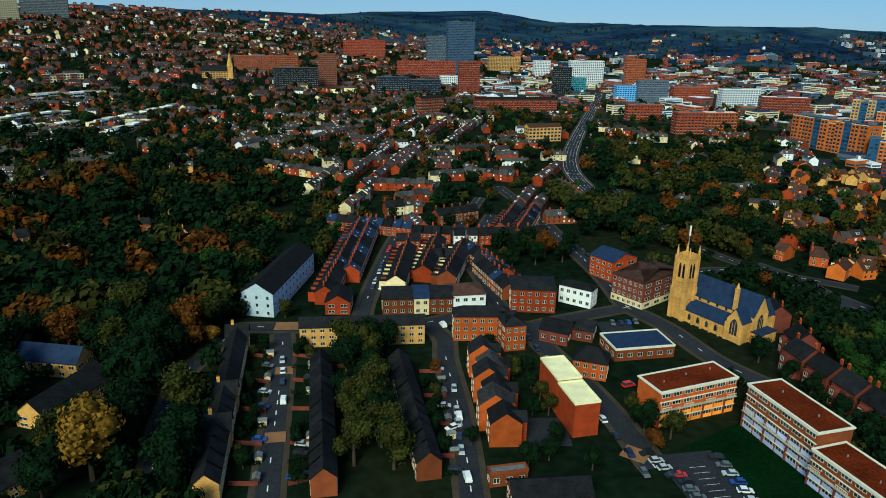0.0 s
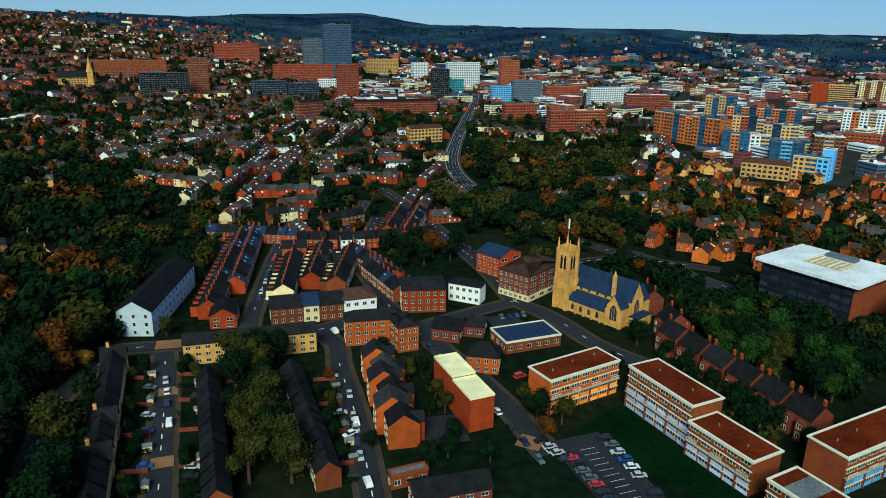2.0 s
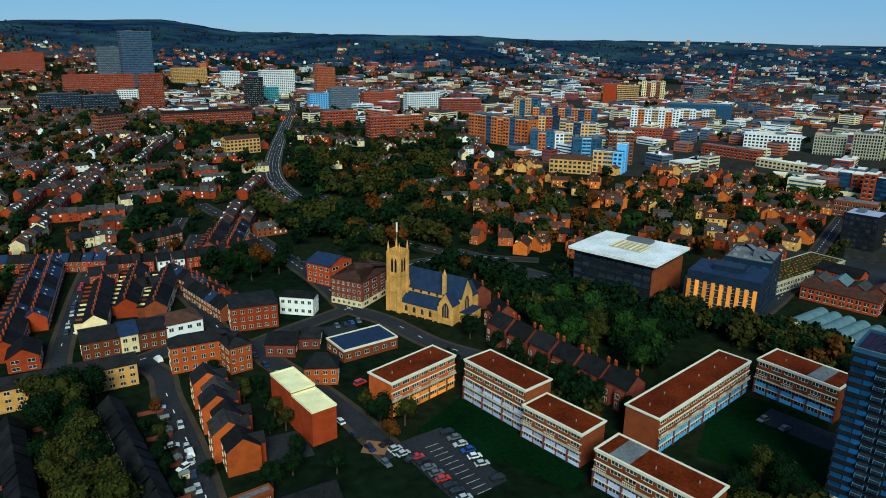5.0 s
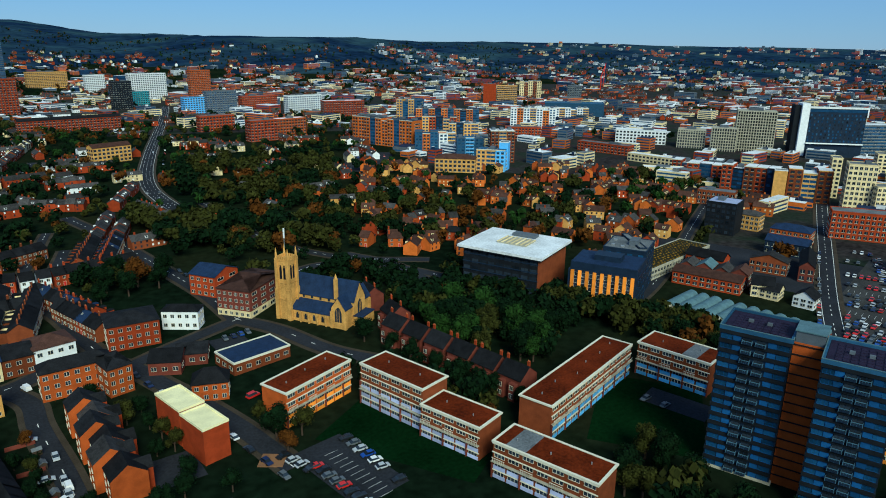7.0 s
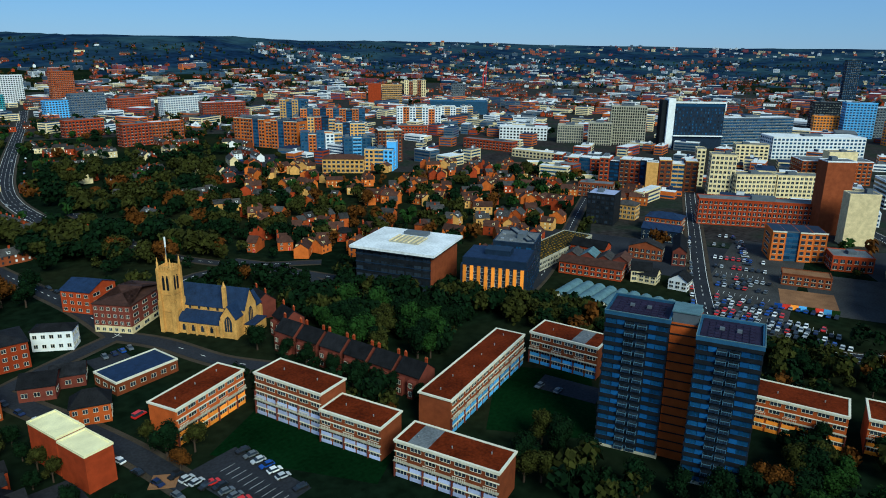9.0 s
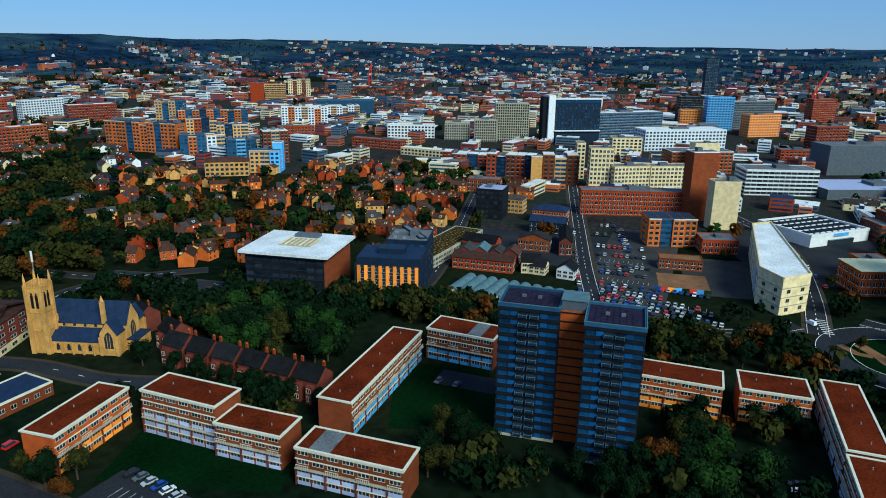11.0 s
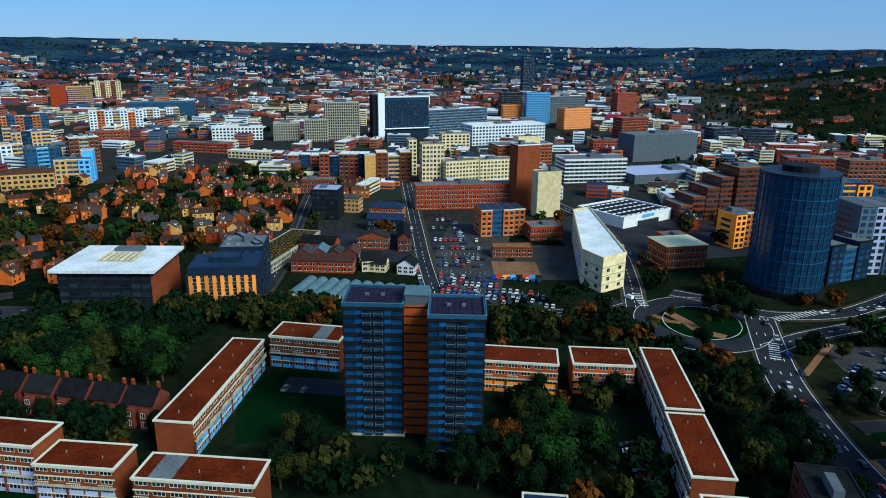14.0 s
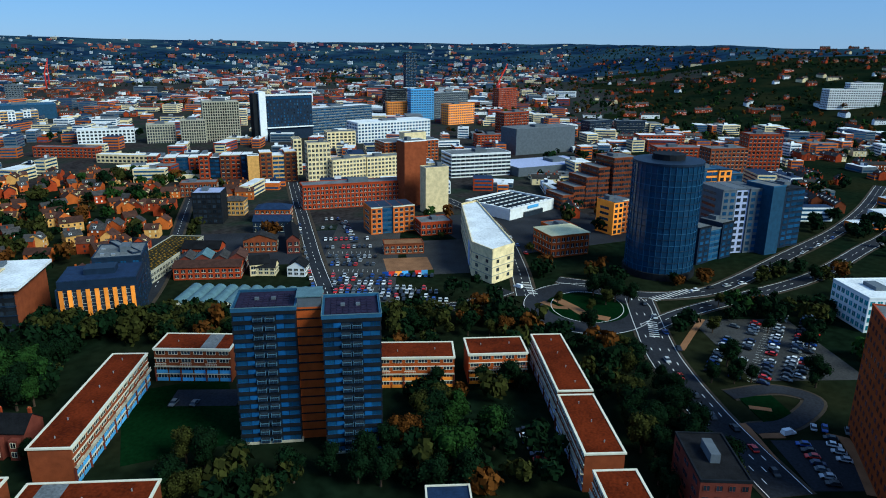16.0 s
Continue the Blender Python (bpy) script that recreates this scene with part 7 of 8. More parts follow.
put_house("orange", 274.9, 308.6, 28, hip=True)
put_house("red", 299.5, 309.6, -69, hip=False)
put_house("orange", 316.7, 299.2, -47, hip=False)
put_house("orange", 330.9, 290.7, -74, hip=True)
put_house("orange", 342.8, 291.8, -75, hip=False)
put_house("orange", 349.8, 279.2, 19, hip=False)
put_house("orange", 368.6, 364.8, -30, hip=False)
put_house("orange", 310.3, 337.8, -43, hip=True)
put_house("red", 406.4, 354.1, -34, hip=True)
put_house("orange", 341.6, 392.2, 29, hip=False)
put_house("red", 339.8, 417.6, -39, hip=False)
put_house("orange", 437.5, 480.0, -27, hip=True)
put_house("orange", 435.7, 447.5, -44, hip=False)
put_house("red", 469.0, 445.0, -72, hip=False)
put_house("orange", 445.9, 396.1, -48, hip=True)
put_house("orange", 416.2, 413.3, -30, hip=False)
put_house("red", 366.2, 333.8, -48, hip=True)
put_house("orange", 302.8, 371.4, -39, hip=False)
put_house("orange", 241.9, 453.5, -53, hip=False)
put_house("orange", 258.5, 442.8, -55, hip=True)
put_house("orange", 259.3, 413.4, 38, hip=False)
put_house("yellow", 263.7, 393.4, -34, hip=True)
put_house("orange", 213.6, 354.9, -31, hip=False)
put_house("orange", 191.0, 334.2, -30, hip=False)
put_house("orange", 176.7, 339.6, -52, hip=False)
put_house("orange", 245.7, 370.8, -19, hip=False)
put_house("yellow", 246.2, 325.4, -37, hip=True)
put_house("orange", 259.4, 327.0, 32, hip=True)
put_house("orange", 278.2, 309.7, -42, hip=False)
put_house("red", 346.9, 407.2, -25, hip=False)
put_house("orange", 377.5, 361.9, -31, hip=True)
put_house("red", 306.1, 329.3, -28, hip=True)
put_house("orange", 434.1, 377.2, -74, hip=False)
put_house("orange", 442.6, 409.8, -32, hip=False)
put_house("orange", 454.6, 441.1, -31, hip=True)
put_house("orange", 409.3, 333.2, -76, hip=False)
put_house("orange", 455.4, 346.2, 17, hip=False)
put_house("red", 227.0, 324.5, -35, hip=True)
put_house("orange", 342.1, 288.7, 20, hip=True)
put_house("orange", 335.9, 298.0, 22, hip=False)
put_house("yellow", 312.4, 293.8, -32, hip=True)
put_house("yellow", 302.7, 308.5, 26, hip=True)
put_house("orange", 428.8, 478.1, 28, hip=False)
put_house("orange", 423.4, 437.7, -29, hip=False)
dashes([(303.3, -73.2), (234.8, -53.3)], 2.5, 0.10, 4.6, 0.115)
dashes([(315.4, -92.2), (242.1, -67.5)], 2.5, 0.10, 4.6, 0.115)
dashes([(285.5, 122.3), (297.7, 76.7)], 2.5, 0.10, 4.6, 0.115)
dashes([(309.4, 134.1), (316.2, 110.2)], 2.5, 0.10, 4.6, 0.115)
dashes([(338.0, 148.8), (345.8, 125.7)], 2.5, 0.10, 4.6, 0.115)
dashes([(69.8, 158.3), (74.0, 133.1)], 2.5, 0.10, 4.6, 0.115)
dashes([(311.0, -23.0), (330.0, -42.0)], 2.2, 0.6, 5.0, 0.3)
dashes([(283.0, -21.5), (266.0, -22.0)], 2.2, 0.6, 4.0, 0.3)
dashes([(303.0, 31.0), (318.0, 37.0)], 2.2, 0.6, 4.0, 0.3)
note_buildings()
# ---- parked cars ----
car_row(63.4, 154.0, 67.9, 132.8, 8, 80, True, 1.0)
car_row(76.4, 162.4, 80.1, 133.1, 9, 80, True, 0.95)
car_row(272.2, 116.8, 283.7, 68.3, 19, 88, False, 0.88)
car_row(280.3, 120.7, 292.5, 75.3, 18, 88, False, 0.88)
car_row(291.2, 125.8, 298.5, 100.1, 10, 88, False, 0.88)
car_row(301.1, 130.6, 308.1, 106.3, 10, 88, False, 0.88)
car_row(317.9, 138.3, 324.7, 114.4, 9, 88, False, 0.88)
car_row(330.5, 144.6, 337.3, 121.1, 9, 88, False, 0.88)
car_row(345.9, 152.9, 354.8, 130.6, 9, 88, False, 0.88)
car_row(360.7, 160.6, 369.9, 137.9, 9, 88, False, 0.88)
car_row(385.3, 172.8, 389.3, 163.8, 3, 88, False, 0.88)
car_row(404.7, 182.9, 409.3, 172.8, 4, 88, False, 0.88)
car_row(402.3, 165.2, 361.0, 142.3, 7, 88, False, 0.88)
car_row(285.8, 123.2, 296.8, 79.0, 15, 88, False, 0.7)
car_row(296.3, 128.4, 303.4, 103.4, 9, 88, False, 0.8)
car_row(324.2, 141.5, 331.0, 117.6, 9, 88, False, 0.7)
car_row(276.4, 118.9, 288.0, 71.8, 15, 88, False, 0.7)
car_row(310.5, 104.1, 314.7, 83.2, 8, 88, False, 0.8)
car_row(183.1, 19.8, 166.1, 11.3, 7, 80, True, 0.95)
car_row(170.1, 130.4, 171.9, 124.0, 2, 80, True, 1)
car_row(305.7, -77.1, 235.7, -56.8, 20, 85, False, 0.9)
car_row(317.8, -95.8, 243.8, -70.2, 20, 85, False, 0.9)
car_row(286.6, -54.8, 239.9, -39.6, 14, 85, False, 0.8)
car_row(312.4, -88.8, 240.1, -64.9, 20, 85, False, 0.9)
car_row(295.7, -65.1, 237.6, -47.8, 16, 85, False, 0.6)
car_row(197.0, -60.7, 178.5, -64.2, 7, 80, True, 0.9)
car_row(202.5, -69.7, 188.0, -70.2, 5, 80, True, 0.8)
car_row(208.1, -66.4, 208.2, -78.9, 5, 80, True, 0.6)
car_row(-49.8, 191.4, -55.0, 214.2, 4, 0, True, 0.6)
car_row(4.4, 197.1, 6.0, 163.1, 6, 0, True, 0.8)
car_row(-0.2, 234.9, 3.9, 208.5, 4, 0, True, 0.7)
car_row(39.9, 218.3, 43.2, 214.3, 2, 0, True, 0.8)
car_row(33.0, 236.4, 37.5, 218.2, 3, 0, True, 1)
car_row(65.0, 250.9, 77.9, 253.1, 5, 80, True, 0.9)
car_row(48.8, 180.4, 54.5, 154.6, 4, 0, True, 0.9)
car_row(61.7, 153.7, 57.7, 163.6, 4, 80, True, 0.8)
car_row(-31.5, 279.0, -28.0, 343.3, 11, 0, False, 0.8)
car_row(-27.8, 279.2, -24.7, 338.7, 11, 0, False, 0.8)
car_row(20.9, 311.2, 13.2, 327.5, 3, 0, False, 0.85)
car_row(79.8, 306.7, 73.5, 345.0, 6, 0, False, 0.85)
car_row(-37.2, 149.3, -38.0, 164.3, 5, 80, True, 0.5)
car_row(-6.0, 168.1, 3.7, 174.2, 2, 0, True, 0.7)
car_row(93.2, 520.9, 158.9, 802.7, 12, 0, False, 0.6)
car_row(102.1, 521.7, 160.2, 759.6, 12, 0, False, 0.6)
car_row(270.6, 571.6, 317.1, 559.0, 14, 85, False, 0.8)
car_row(308.6, 624.6, 342.0, 614.2, 10, 85, False, 0.8)
car_row(266.4, 124.2, 387.4, 189.9, 14, 0, False, 0.7)
car_row(371.7, 149.3, 408.1, 171.5, 5, 0, False, 0.85)
car_row(245.4, -25.4, 207.0, -36.8, 4, 0, True, 0.9)
car_row(201.7, -42.7, 179.8, -49.7, 3, 0, True, 0.9)
car_row(303.3, -18.9, 256.9, -30.2, 4, 0, True, 0.8)
car_row(323.0, -34.9, 366.9, -98.7, 9, 0, False, 0.6)
car_row(410.7, -108.5, 491.9, -160.9, 9, 0, False, 0.8)
car_row(366.5, 43.1, 410.7, 63.1, 4, 0, False, 0.8)
car_row(133.7, 490.3, 131.8, 401.2, 6, 0, False, 0.6)
car_row(268.9, 90.3, 279.6, 64.7, 5, 0, False, 0.6)
car(-48.5, 187.4, 100, "white", True, True)
car(5.8, 180.4, 95, "white", True, True)
car(7.5, 151.2, 100, "white", True, True)
car(0.6, 246.1, 110, "white", True, True)
car(62.0, 201.3, 20, "red", True, True)
car(310.0, 39.2, 60, "white", True, True)
car(202.6, -58.0, -60, "white", True, True)
car(164.0, 11.2, 10, "white", True, True)
# ---- gardens ----
garden_wall(-67.1, 217.9, -59.2, 216.2)
garden_shed(-60.1, 218.2, 10)
hedge(-65.4, 209.0, -57.5, 207.5)
car(-58.9, 210.0, -8, wheels=True)
garden_wall(-63.7, 200.1, -55.8, 198.8)
garden_shed(-56.7, 200.7, 100)
hedge(-62.0, 191.2, -54.1, 190.1)
car(-55.5, 192.5, -6, wheels=True)
garden_wall(-60.2, 182.3, -52.4, 181.5)
car(-53.8, 183.7, -7, wheels=True)
hedge(-58.5, 173.4, -50.8, 172.8)
garden_shed(-51.6, 174.5, 10)
garden_wall(-56.8, 164.5, -49.1, 164.1)
car(-50.4, 166.2, 3, wheels=True)
hedge(-55.1, 155.5, -47.4, 155.4)
garden_shed(-48.2, 157.0, 100)
garden_wall(-53.3, 146.6, -45.7, 146.8)
garden_shed(-46.5, 148.2, 100)
garden_wall(-52.1, 218.6, -45.3, 216.9)
garden_shed(-45.8, 218.9, 100)
hedge(-50.3, 209.7, -43.8, 208.4)
garden_shed(-44.3, 210.3, 100)
garden_wall(-48.6, 200.7, -42.4, 200.0)
car(-43.2, 202.2, -6, wheels=True)
hedge(-46.8, 191.8, -40.9, 191.5)
garden_shed(-41.2, 193.1, 10)
garden_wall(-45.1, 182.9, -39.4, 183.0)
hedge(-43.3, 173.9, -37.9, 174.6)
garden_wall(-41.6, 165.0, -36.4, 166.1)
garden_shed(-36.5, 167.3, 100)
hedge(-39.8, 156.1, -35.0, 157.7)
garden_wall(-38.1, 147.1, -33.5, 149.2)
car(-33.8, 150.6, -2, wheels=True)
garden_wall(-7.2, 208.1, 0.4, 208.4)
car(-0.9, 210.3, -7, wheels=True)
hedge(-6.2, 200.1, 1.0, 200.4)
garden_shed(0.3, 201.8, 10)
garden_wall(-5.2, 192.1, 1.7, 192.4)
garden_shed(1.1, 193.8, 100)
hedge(-4.2, 184.2, 2.3, 184.4)
car(1.4, 186.3, 1, wheels=True)
garden_wall(-3.2, 176.2, 3.0, 176.4)
garden_shed(2.6, 177.8, 100)
hedge(-2.2, 168.2, 3.6, 168.4)
garden_shed(3.4, 169.8, 10)
garden_wall(-1.2, 160.2, 4.3, 160.4)
garden_shed(4.2, 161.8, 10)
hedge(-0.2, 152.2, 4.9, 152.4)
car(4.4, 154.3, -6, wheels=True)
garden_wall(-35.3, 210.6, -32.0, 210.8)
garden_shed(-31.5, 212.2, 100)
hedge(-32.1, 193.2, -28.5, 193.4)
car(-28.6, 195.3, -4, wheels=True)
garden_wall(-28.9, 175.8, -25.0, 176.0)
car(-25.2, 177.9, -4, wheels=True)
hedge(-25.8, 158.4, -21.6, 158.6)
# ---- trees ----
for x, y, k in ((303, -6, 1.1), (311, -1, 1.0), (303, -12, 1.0), (309, 4, 1.1), (298, -2, 0.8), (287, 4, 0.6), (293, 19, 0.6)):
    tree(x, y, "dark green" if k > 0.9 else "olive", k)
for x, y, k in ((264, 4, 1.0), (309, -51, 0.7), (303, -66, 0.9), (308, -86, 0.9), (278, -45, 0.7), (252, -48, 0.9), (270, -79, 1.0), (301, -59, 0.8), (284, -67, 0.8), (359, -102, 0.9)):
    tree(x, y, "dark green" if k > 0.75 else "olive", k)
for x, y, k in ((24, 157, 0.8), (30, 160, 0.7), (19, 170, 0.7), (33, 167, 0.7), (41, 156, 0.7), (9, 166, 0.6)):
    tree(x, y, "dark green", k)
for x, y, k in ((117, 207, 0.8), (119, 196, 0.9), (122, 184, 0.8), (125, 172, 0.9), (129, 160, 0.8), (133, 150, 0.7)):
    tree(x, y, "dark green", k)
for x, y, k in ((38, 330, 1.3), (46, 322, 1.2), (52, 333, 1.5), (44, 341, 1.4), (60, 326, 1.2), (34, 318, 0.9), (66, 340, 1.2)):
    tree(x, y, "dark green" if k != 1.5 else "russet", k)
tree(-88.1, 147.7, "golden", 2.1)
tree(-97.0, 160.0, "dark green", 1.5)
tree(-103.0, 158.0, "olive", 1.3)
tree(-96.0, 139.0, "dark green", 1.3)
tree(-102.0, 285.3, "green", 1.7)
tree(-82.6, 225.4, "golden", 0.8)
tree(-103.7, 225.4, "russet", 1.1)
tree(-97.0, 312.2, "russet", 1.2)
tree(-173.9, 353.5, "russet", 1.2)
tree(-1.8, 208.3, "russet", 0.5)
tree(157.1, 224.2, "green", 1.6)
tree(163.6, 212.7, "green", 1.6)
tree(163.7, 192.2, "green", 1.5)
tree(59.2, 172.7, "dark green", 1.1)
tree(66.6, 171.5, "olive", 0.9)
tree(59.8, 165.4, "russet", 0.7)
tree(480.6, 359.1, "green", 1.3)
tree(291.4, 386.4, "russet", 1.2)
tree(113.2, 220.9, "dark green", 1.0)
tree(121.6, 171.4, "dark green", 1.1)
tree(157.7, 32.5, "green", 1.5)
tree(164.6, 48.1, "russet", 1.1)
tree(220.2, 31.9, "dark green", 0.9)
grove((-164.3, 232.1), (-81.3, 236.0), (-59.4, 142.0), (-104.9, 136.4), 36, "wood", 1.2, 2.0)
grove((-225.2, 330.4), (-106.8, 338.1), (-82.9, 241.1), (-164.3, 232.1), 44, "wood", 1.2, 2.1)
grove((-308.7, 464.9), (-120.0, 464.4), (-103.9, 338.3), (-225.2, 330.4), 66, "autumn", 1.3, 2.2)
grove((-403.4, 617.5), (-186.9, 613.2), (-122.1, 472.8), (-308.7, 464.9), 56, "wood", 1.2, 2.0)
grove((-35.8, 223.8), (-18.5, 224.6), (-9.5, 152.6), (-23.0, 152.1), 22, "belt", 1.0, 1.5)
grove((68.2, 463.8), (149.9, 425.2), (157.9, 319.3), (75.9, 393.7), 60, "olive", 1.1, 1.6)
grove((146.8, 651.5), (297.5, 638.6), (222.4, 485.4), (109.9, 475.7), 60, "olive", 1.1, 1.6)
grove((148.9, 229.3), (179.0, 182.6), (157.4, 166.8), (125.8, 209.8), 24, "green", 1.0, 1.5)
grove((148.3, 290.9), (207.9, 208.1), (183.8, 179.6), (136.6, 237.0), 30, "dark", 0.9, 1.3)
grove((172.0, 286.6), (238.9, 151.4), (228.2, 143.9), (163.1, 271.7), 44, "belt", 0.8, 1.1)
grove((203.3, 232.5), (221.2, 137.5), (215.5, 134.2), (196.6, 225.7), 16, "belt", 0.8, 1.1)
grove((176.2, 76.3), (181.8, 30.8), (149.7, 24.8), (138.5, 66.9), 18, "wood", 0.8, 1.25)
grove((189.4, 54.4), (189.2, 28.6), (153.6, 19.5), (152.1, 43.7), 12, "green", 0.9, 1.4)
grove((146.5, 115.5), (156.6, 89.1), (134.3, 65.1), (124.9, 100.4), 12, "dark", 0.7, 1.1)
grove((217.5, 75.5), (222.3, 24.1), (205.9, 22.0), (197.2, 68.6), 12, "dark", 0.7, 1.1)
grove((249.3, -2.8), (236.3, -26.8), (167.2, -40.6), (158.3, -16.2), 34, "dark", 0.8, 1.2)
grove((258.9, 89.5), (269.2, 18.5), (251.7, 28.0), (241.9, 83.8), 26, "olive", 0.6, 1.0)
grove((279.5, -29.6), (326.6, -101.5), (237.5, -78.6), (226.7, -39.0), 15, "dark", 0.6, 1.0)
grove((333.8, -14.4), (394.5, -127.2), (363.6, -118.7), (317.1, -14.2), 14, "olive", 0.6, 0.9)
grove((236.7, 500.9), (508.4, 386.8), (287.5, 291.8), (216.8, 334.7), 48, "olive", 0.7, 1.2)
grove((482.6, 450.9), (514.4, 339.5), (410.5, 285.5), (350.0, 303.2), 26, "green", 0.7, 1.2)
grove((179.1, 490.5), (289.6, 435.9), (211.0, 306.6), (172.3, 366.5), 50, "olive", 0.9, 1.4)
grove((171.2, 276.8), (185.8, 265.3), (145.6, 199.1), (146.3, 223.0), 10, "dark", 0.9, 1.3)
grove((-120.5, 500.9), (39.1, 496.4), (34.9, 347.4), (-67.9, 350.5), 28, "autumn", 0.6, 1.0)
grove((-99.2, 312.1), (-50.5, 315.0), (-36.8, 254.2), (-65.7, 241.9), 6, "wood", 0.5, 0.8)
grove((-69.0, 222.4), (-59.0, 222.8), (-43.9, 146.8), (-53.8, 146.5), 12, "dark", 0.35, 0.6)
grove((-52.9, 223.1), (-44.9, 223.4), (-31.7, 147.2), (-39.6, 147.0), 10, "dark", 0.35, 0.6)
grove((-7.7, 212.1), (1.0, 212.5), (3.5, 148.3), (-2.3, 148.2), 9, "dark", 0.35, 0.6)
grove((16.9, 235.7), (40.7, 188.1), (32.7, 169.5), (11.0, 193.8), 8, "wood", 0.5, 0.9)
grove((54.7, 195.6), (69.0, 182.7), (66.2, 173.5), (51.7, 182.1), 5, "autumn", 0.6, 0.9)
grove((510.0, -112.6), (497.2, -178.6), (450.9, -163.8), (445.3, -100.3), 14, "dark", 0.7, 1.1)
LAWNS = [(85, 149, 32), (71, 149, 24), (165, 129, 34), (144, 122, 24), (177, 122, 22), (266, -62, 55), (293, 6, 34), (189, -63, 34)]

# ---- far town and woods, too many to count ----
def scatter_far(name, n, r0, r1, a0, a1, draw, mats, label, category, keep=None, seed=5):
    q = random.Random(seed)
    vs, fs, mi = [], [], []
    for i in range(n):
        r = math.sqrt(q.uniform(r0 * r0, r1 * r1)) if q.random() < 0.5 else q.uniform(r0, r1)
        a = radians(q.uniform(a0, a1))
        x, y = r * math.sin(a), r * math.cos(a)
        if keep and not keep(x, y, q):
            continue
        draw(q, x, y, terrain(x, y), vs, fs, mi)
    me = bpy.data.meshes.new(name)
    me.from_pydata(vs, [], fs)
    for m in mats:
        me.materials.append(m)
    me.polygons.foreach_set("material_index", mi)
    return tagged(new(name, me), label, category, kind="stuff")


def far_house(q, x, y, z, vs, fs, mi, fixed=None):
    # short terraces that follow the slope
    L, d, h, rise = q.choice((9, 14, 22, 30)), 7.5, q.uniform(4.8, 6.2), q.uniform(2.2, 3.2)
    rot = radians(q.choice((8, 98, 20, 110)) + 40 * noise.noise((x * 0.0015, y * 0.0015, 7.0)) + q.uniform(-6, 6))
    wall = q.choice((0, 0, 0, 1, 1, 2, 2, 3) if math.hypot(x, y) < 900 else (0, 0, 0, 0, 1, 1, 1, 1, 2, 3))
    if fixed:
        rot, wall, L, d = radians(fixed[0]), fixed[1], fixed[2], 8.0
    c, s = math.cos(rot), math.sin(rot)
    b = len(vs)
    P = ((-L / 2, -d / 2, -3), (L / 2, -d / 2, -3), (L / 2, d / 2, -3), (-L / 2, d / 2, -3), (-L / 2, -d / 2, h), (L / 2, -d / 2, h), (L / 2, d / 2, h), (-L / 2, d / 2, h), (-L / 2, 0, h + rise), (L / 2, 0, h + rise))
    vs += [(x + c * u - s * v, y + s * u + c * v, z + w) for u, v, w in P]
    for f in ((0, 1, 5, 4), (2, 3, 7, 6), (1, 2, 6, 9, 5), (3, 0, 4, 8, 7)):
        fs.append(tuple(b + i for i in f)), mi.append(wall)
    b = len(vs)
    e = 0.3
    vs += [(x + c * u - s * v, y + s * u + c * v, z + w) for u, v, w in ((-L / 2 - e, -d / 2 - e, h - 0.1), (L / 2 + e, -d / 2 - e, h - 0.1), (L / 2 + e, d / 2 + e, h - 0.1), (-L / 2 - e, d / 2 + e, h - 0.1), (-L / 2 - e, 0, h + rise + 0.15), (L / 2 + e, 0, h + rise + 0.15))]
    for f in ((0, 1, 5, 4), (2, 3, 4, 5)):
        fs.append(tuple(b + i for i in f)), mi.append(4)
    # windows on the long sides, chimneys on the ridge
    for sd in (-1, 1):
        for k in range(int(L / 3.2)):
            for zz in (1.0, 3.5):
                u = -L / 2 + 1.6 + k * 3.2
                b = len(vs)
                vs += [(x + c * (u + i) - s * sd * (d / 2 + 0.06), y + s * (u + i) + c * sd * (d / 2 + 0.06), z + zz + w) for i, w in ((-0.5, 0), (0.5, 0), (0.5, 1.3), (-0.5, 1.3))]
                fs.append((b, b + 1, b + 2, b + 3)), mi.append(5 if q.random() < 0.6 else 3)
    for sd in (-1, 1):
        for k in range(max(1, int(L / 5.6))):
            if math.hypot(x, y) < 900 and q.random() < 0.35:
                u, b = -L / 2 + 2.8 + k * 5.6, len(vs)
                vs += [(x + c * (u + i) - s * j * sd, y + s * (u + i) + c * j * sd, z + h + rise * 0.25 + w) for w in (0, 1.25) for i, j in ((-0.75, d * 0.12), (0.75, d * 0.12), (0.75, d * 0.4), (-0.75, d * 0.4))]
                for f in ((4, 5, 6, 7), (1, 2, 6, 5), (2, 3, 7, 6), (3, 0, 4, 7)):
                    fs.append(tuple(b + i for i in f)), mi.append(3 if f != (4, 5, 6, 7) else 4)
                b = len(vs)
                vs += [(x + c * (u + i) - s * (d * 0.4 + 0.04) * sd, y + s * (u + i) + c * (d * 0.4 + 0.04) * sd, z + h + rise * 0.25 + w) for i, w in ((-0.5, 0.25), (0.5, 0.25), (0.5, 1.05), (-0.5, 1.05))]
                fs.append((b, b + 1, b + 2, b + 3)), mi.append(5)
    for k in range(int(L / 7)):
        u = -L / 2 + 3 + k * 7
        b = len(vs)
        vs += [(x + c * (u + i) - s * j, y + s * (u + i) + c * j, z + w) for w in (h + rise - 0.8, h + rise + 1.4) for i, j in ((-0.5, -0.3), (0.5, -0.3), (0.5, 0.3), (-0.5, 0.3))]
        for f in ((4, 5, 6, 7), (0, 1, 5, 4), (1, 2, 6, 5), (2, 3, 7, 6), (3, 0, 4, 7)):
            fs.append(tuple(b + i for i in f)), mi.append(0)


def small_house(q, x, y, z, vs, fs, mi):
    far_house(q, x, y, z, vs, fs, mi, (q.choice((-35, 20, 55, 110)) + q.uniform(-8, 8), q.choice((0, 0, 1, 2)), q.choice((8, 9, 13))))


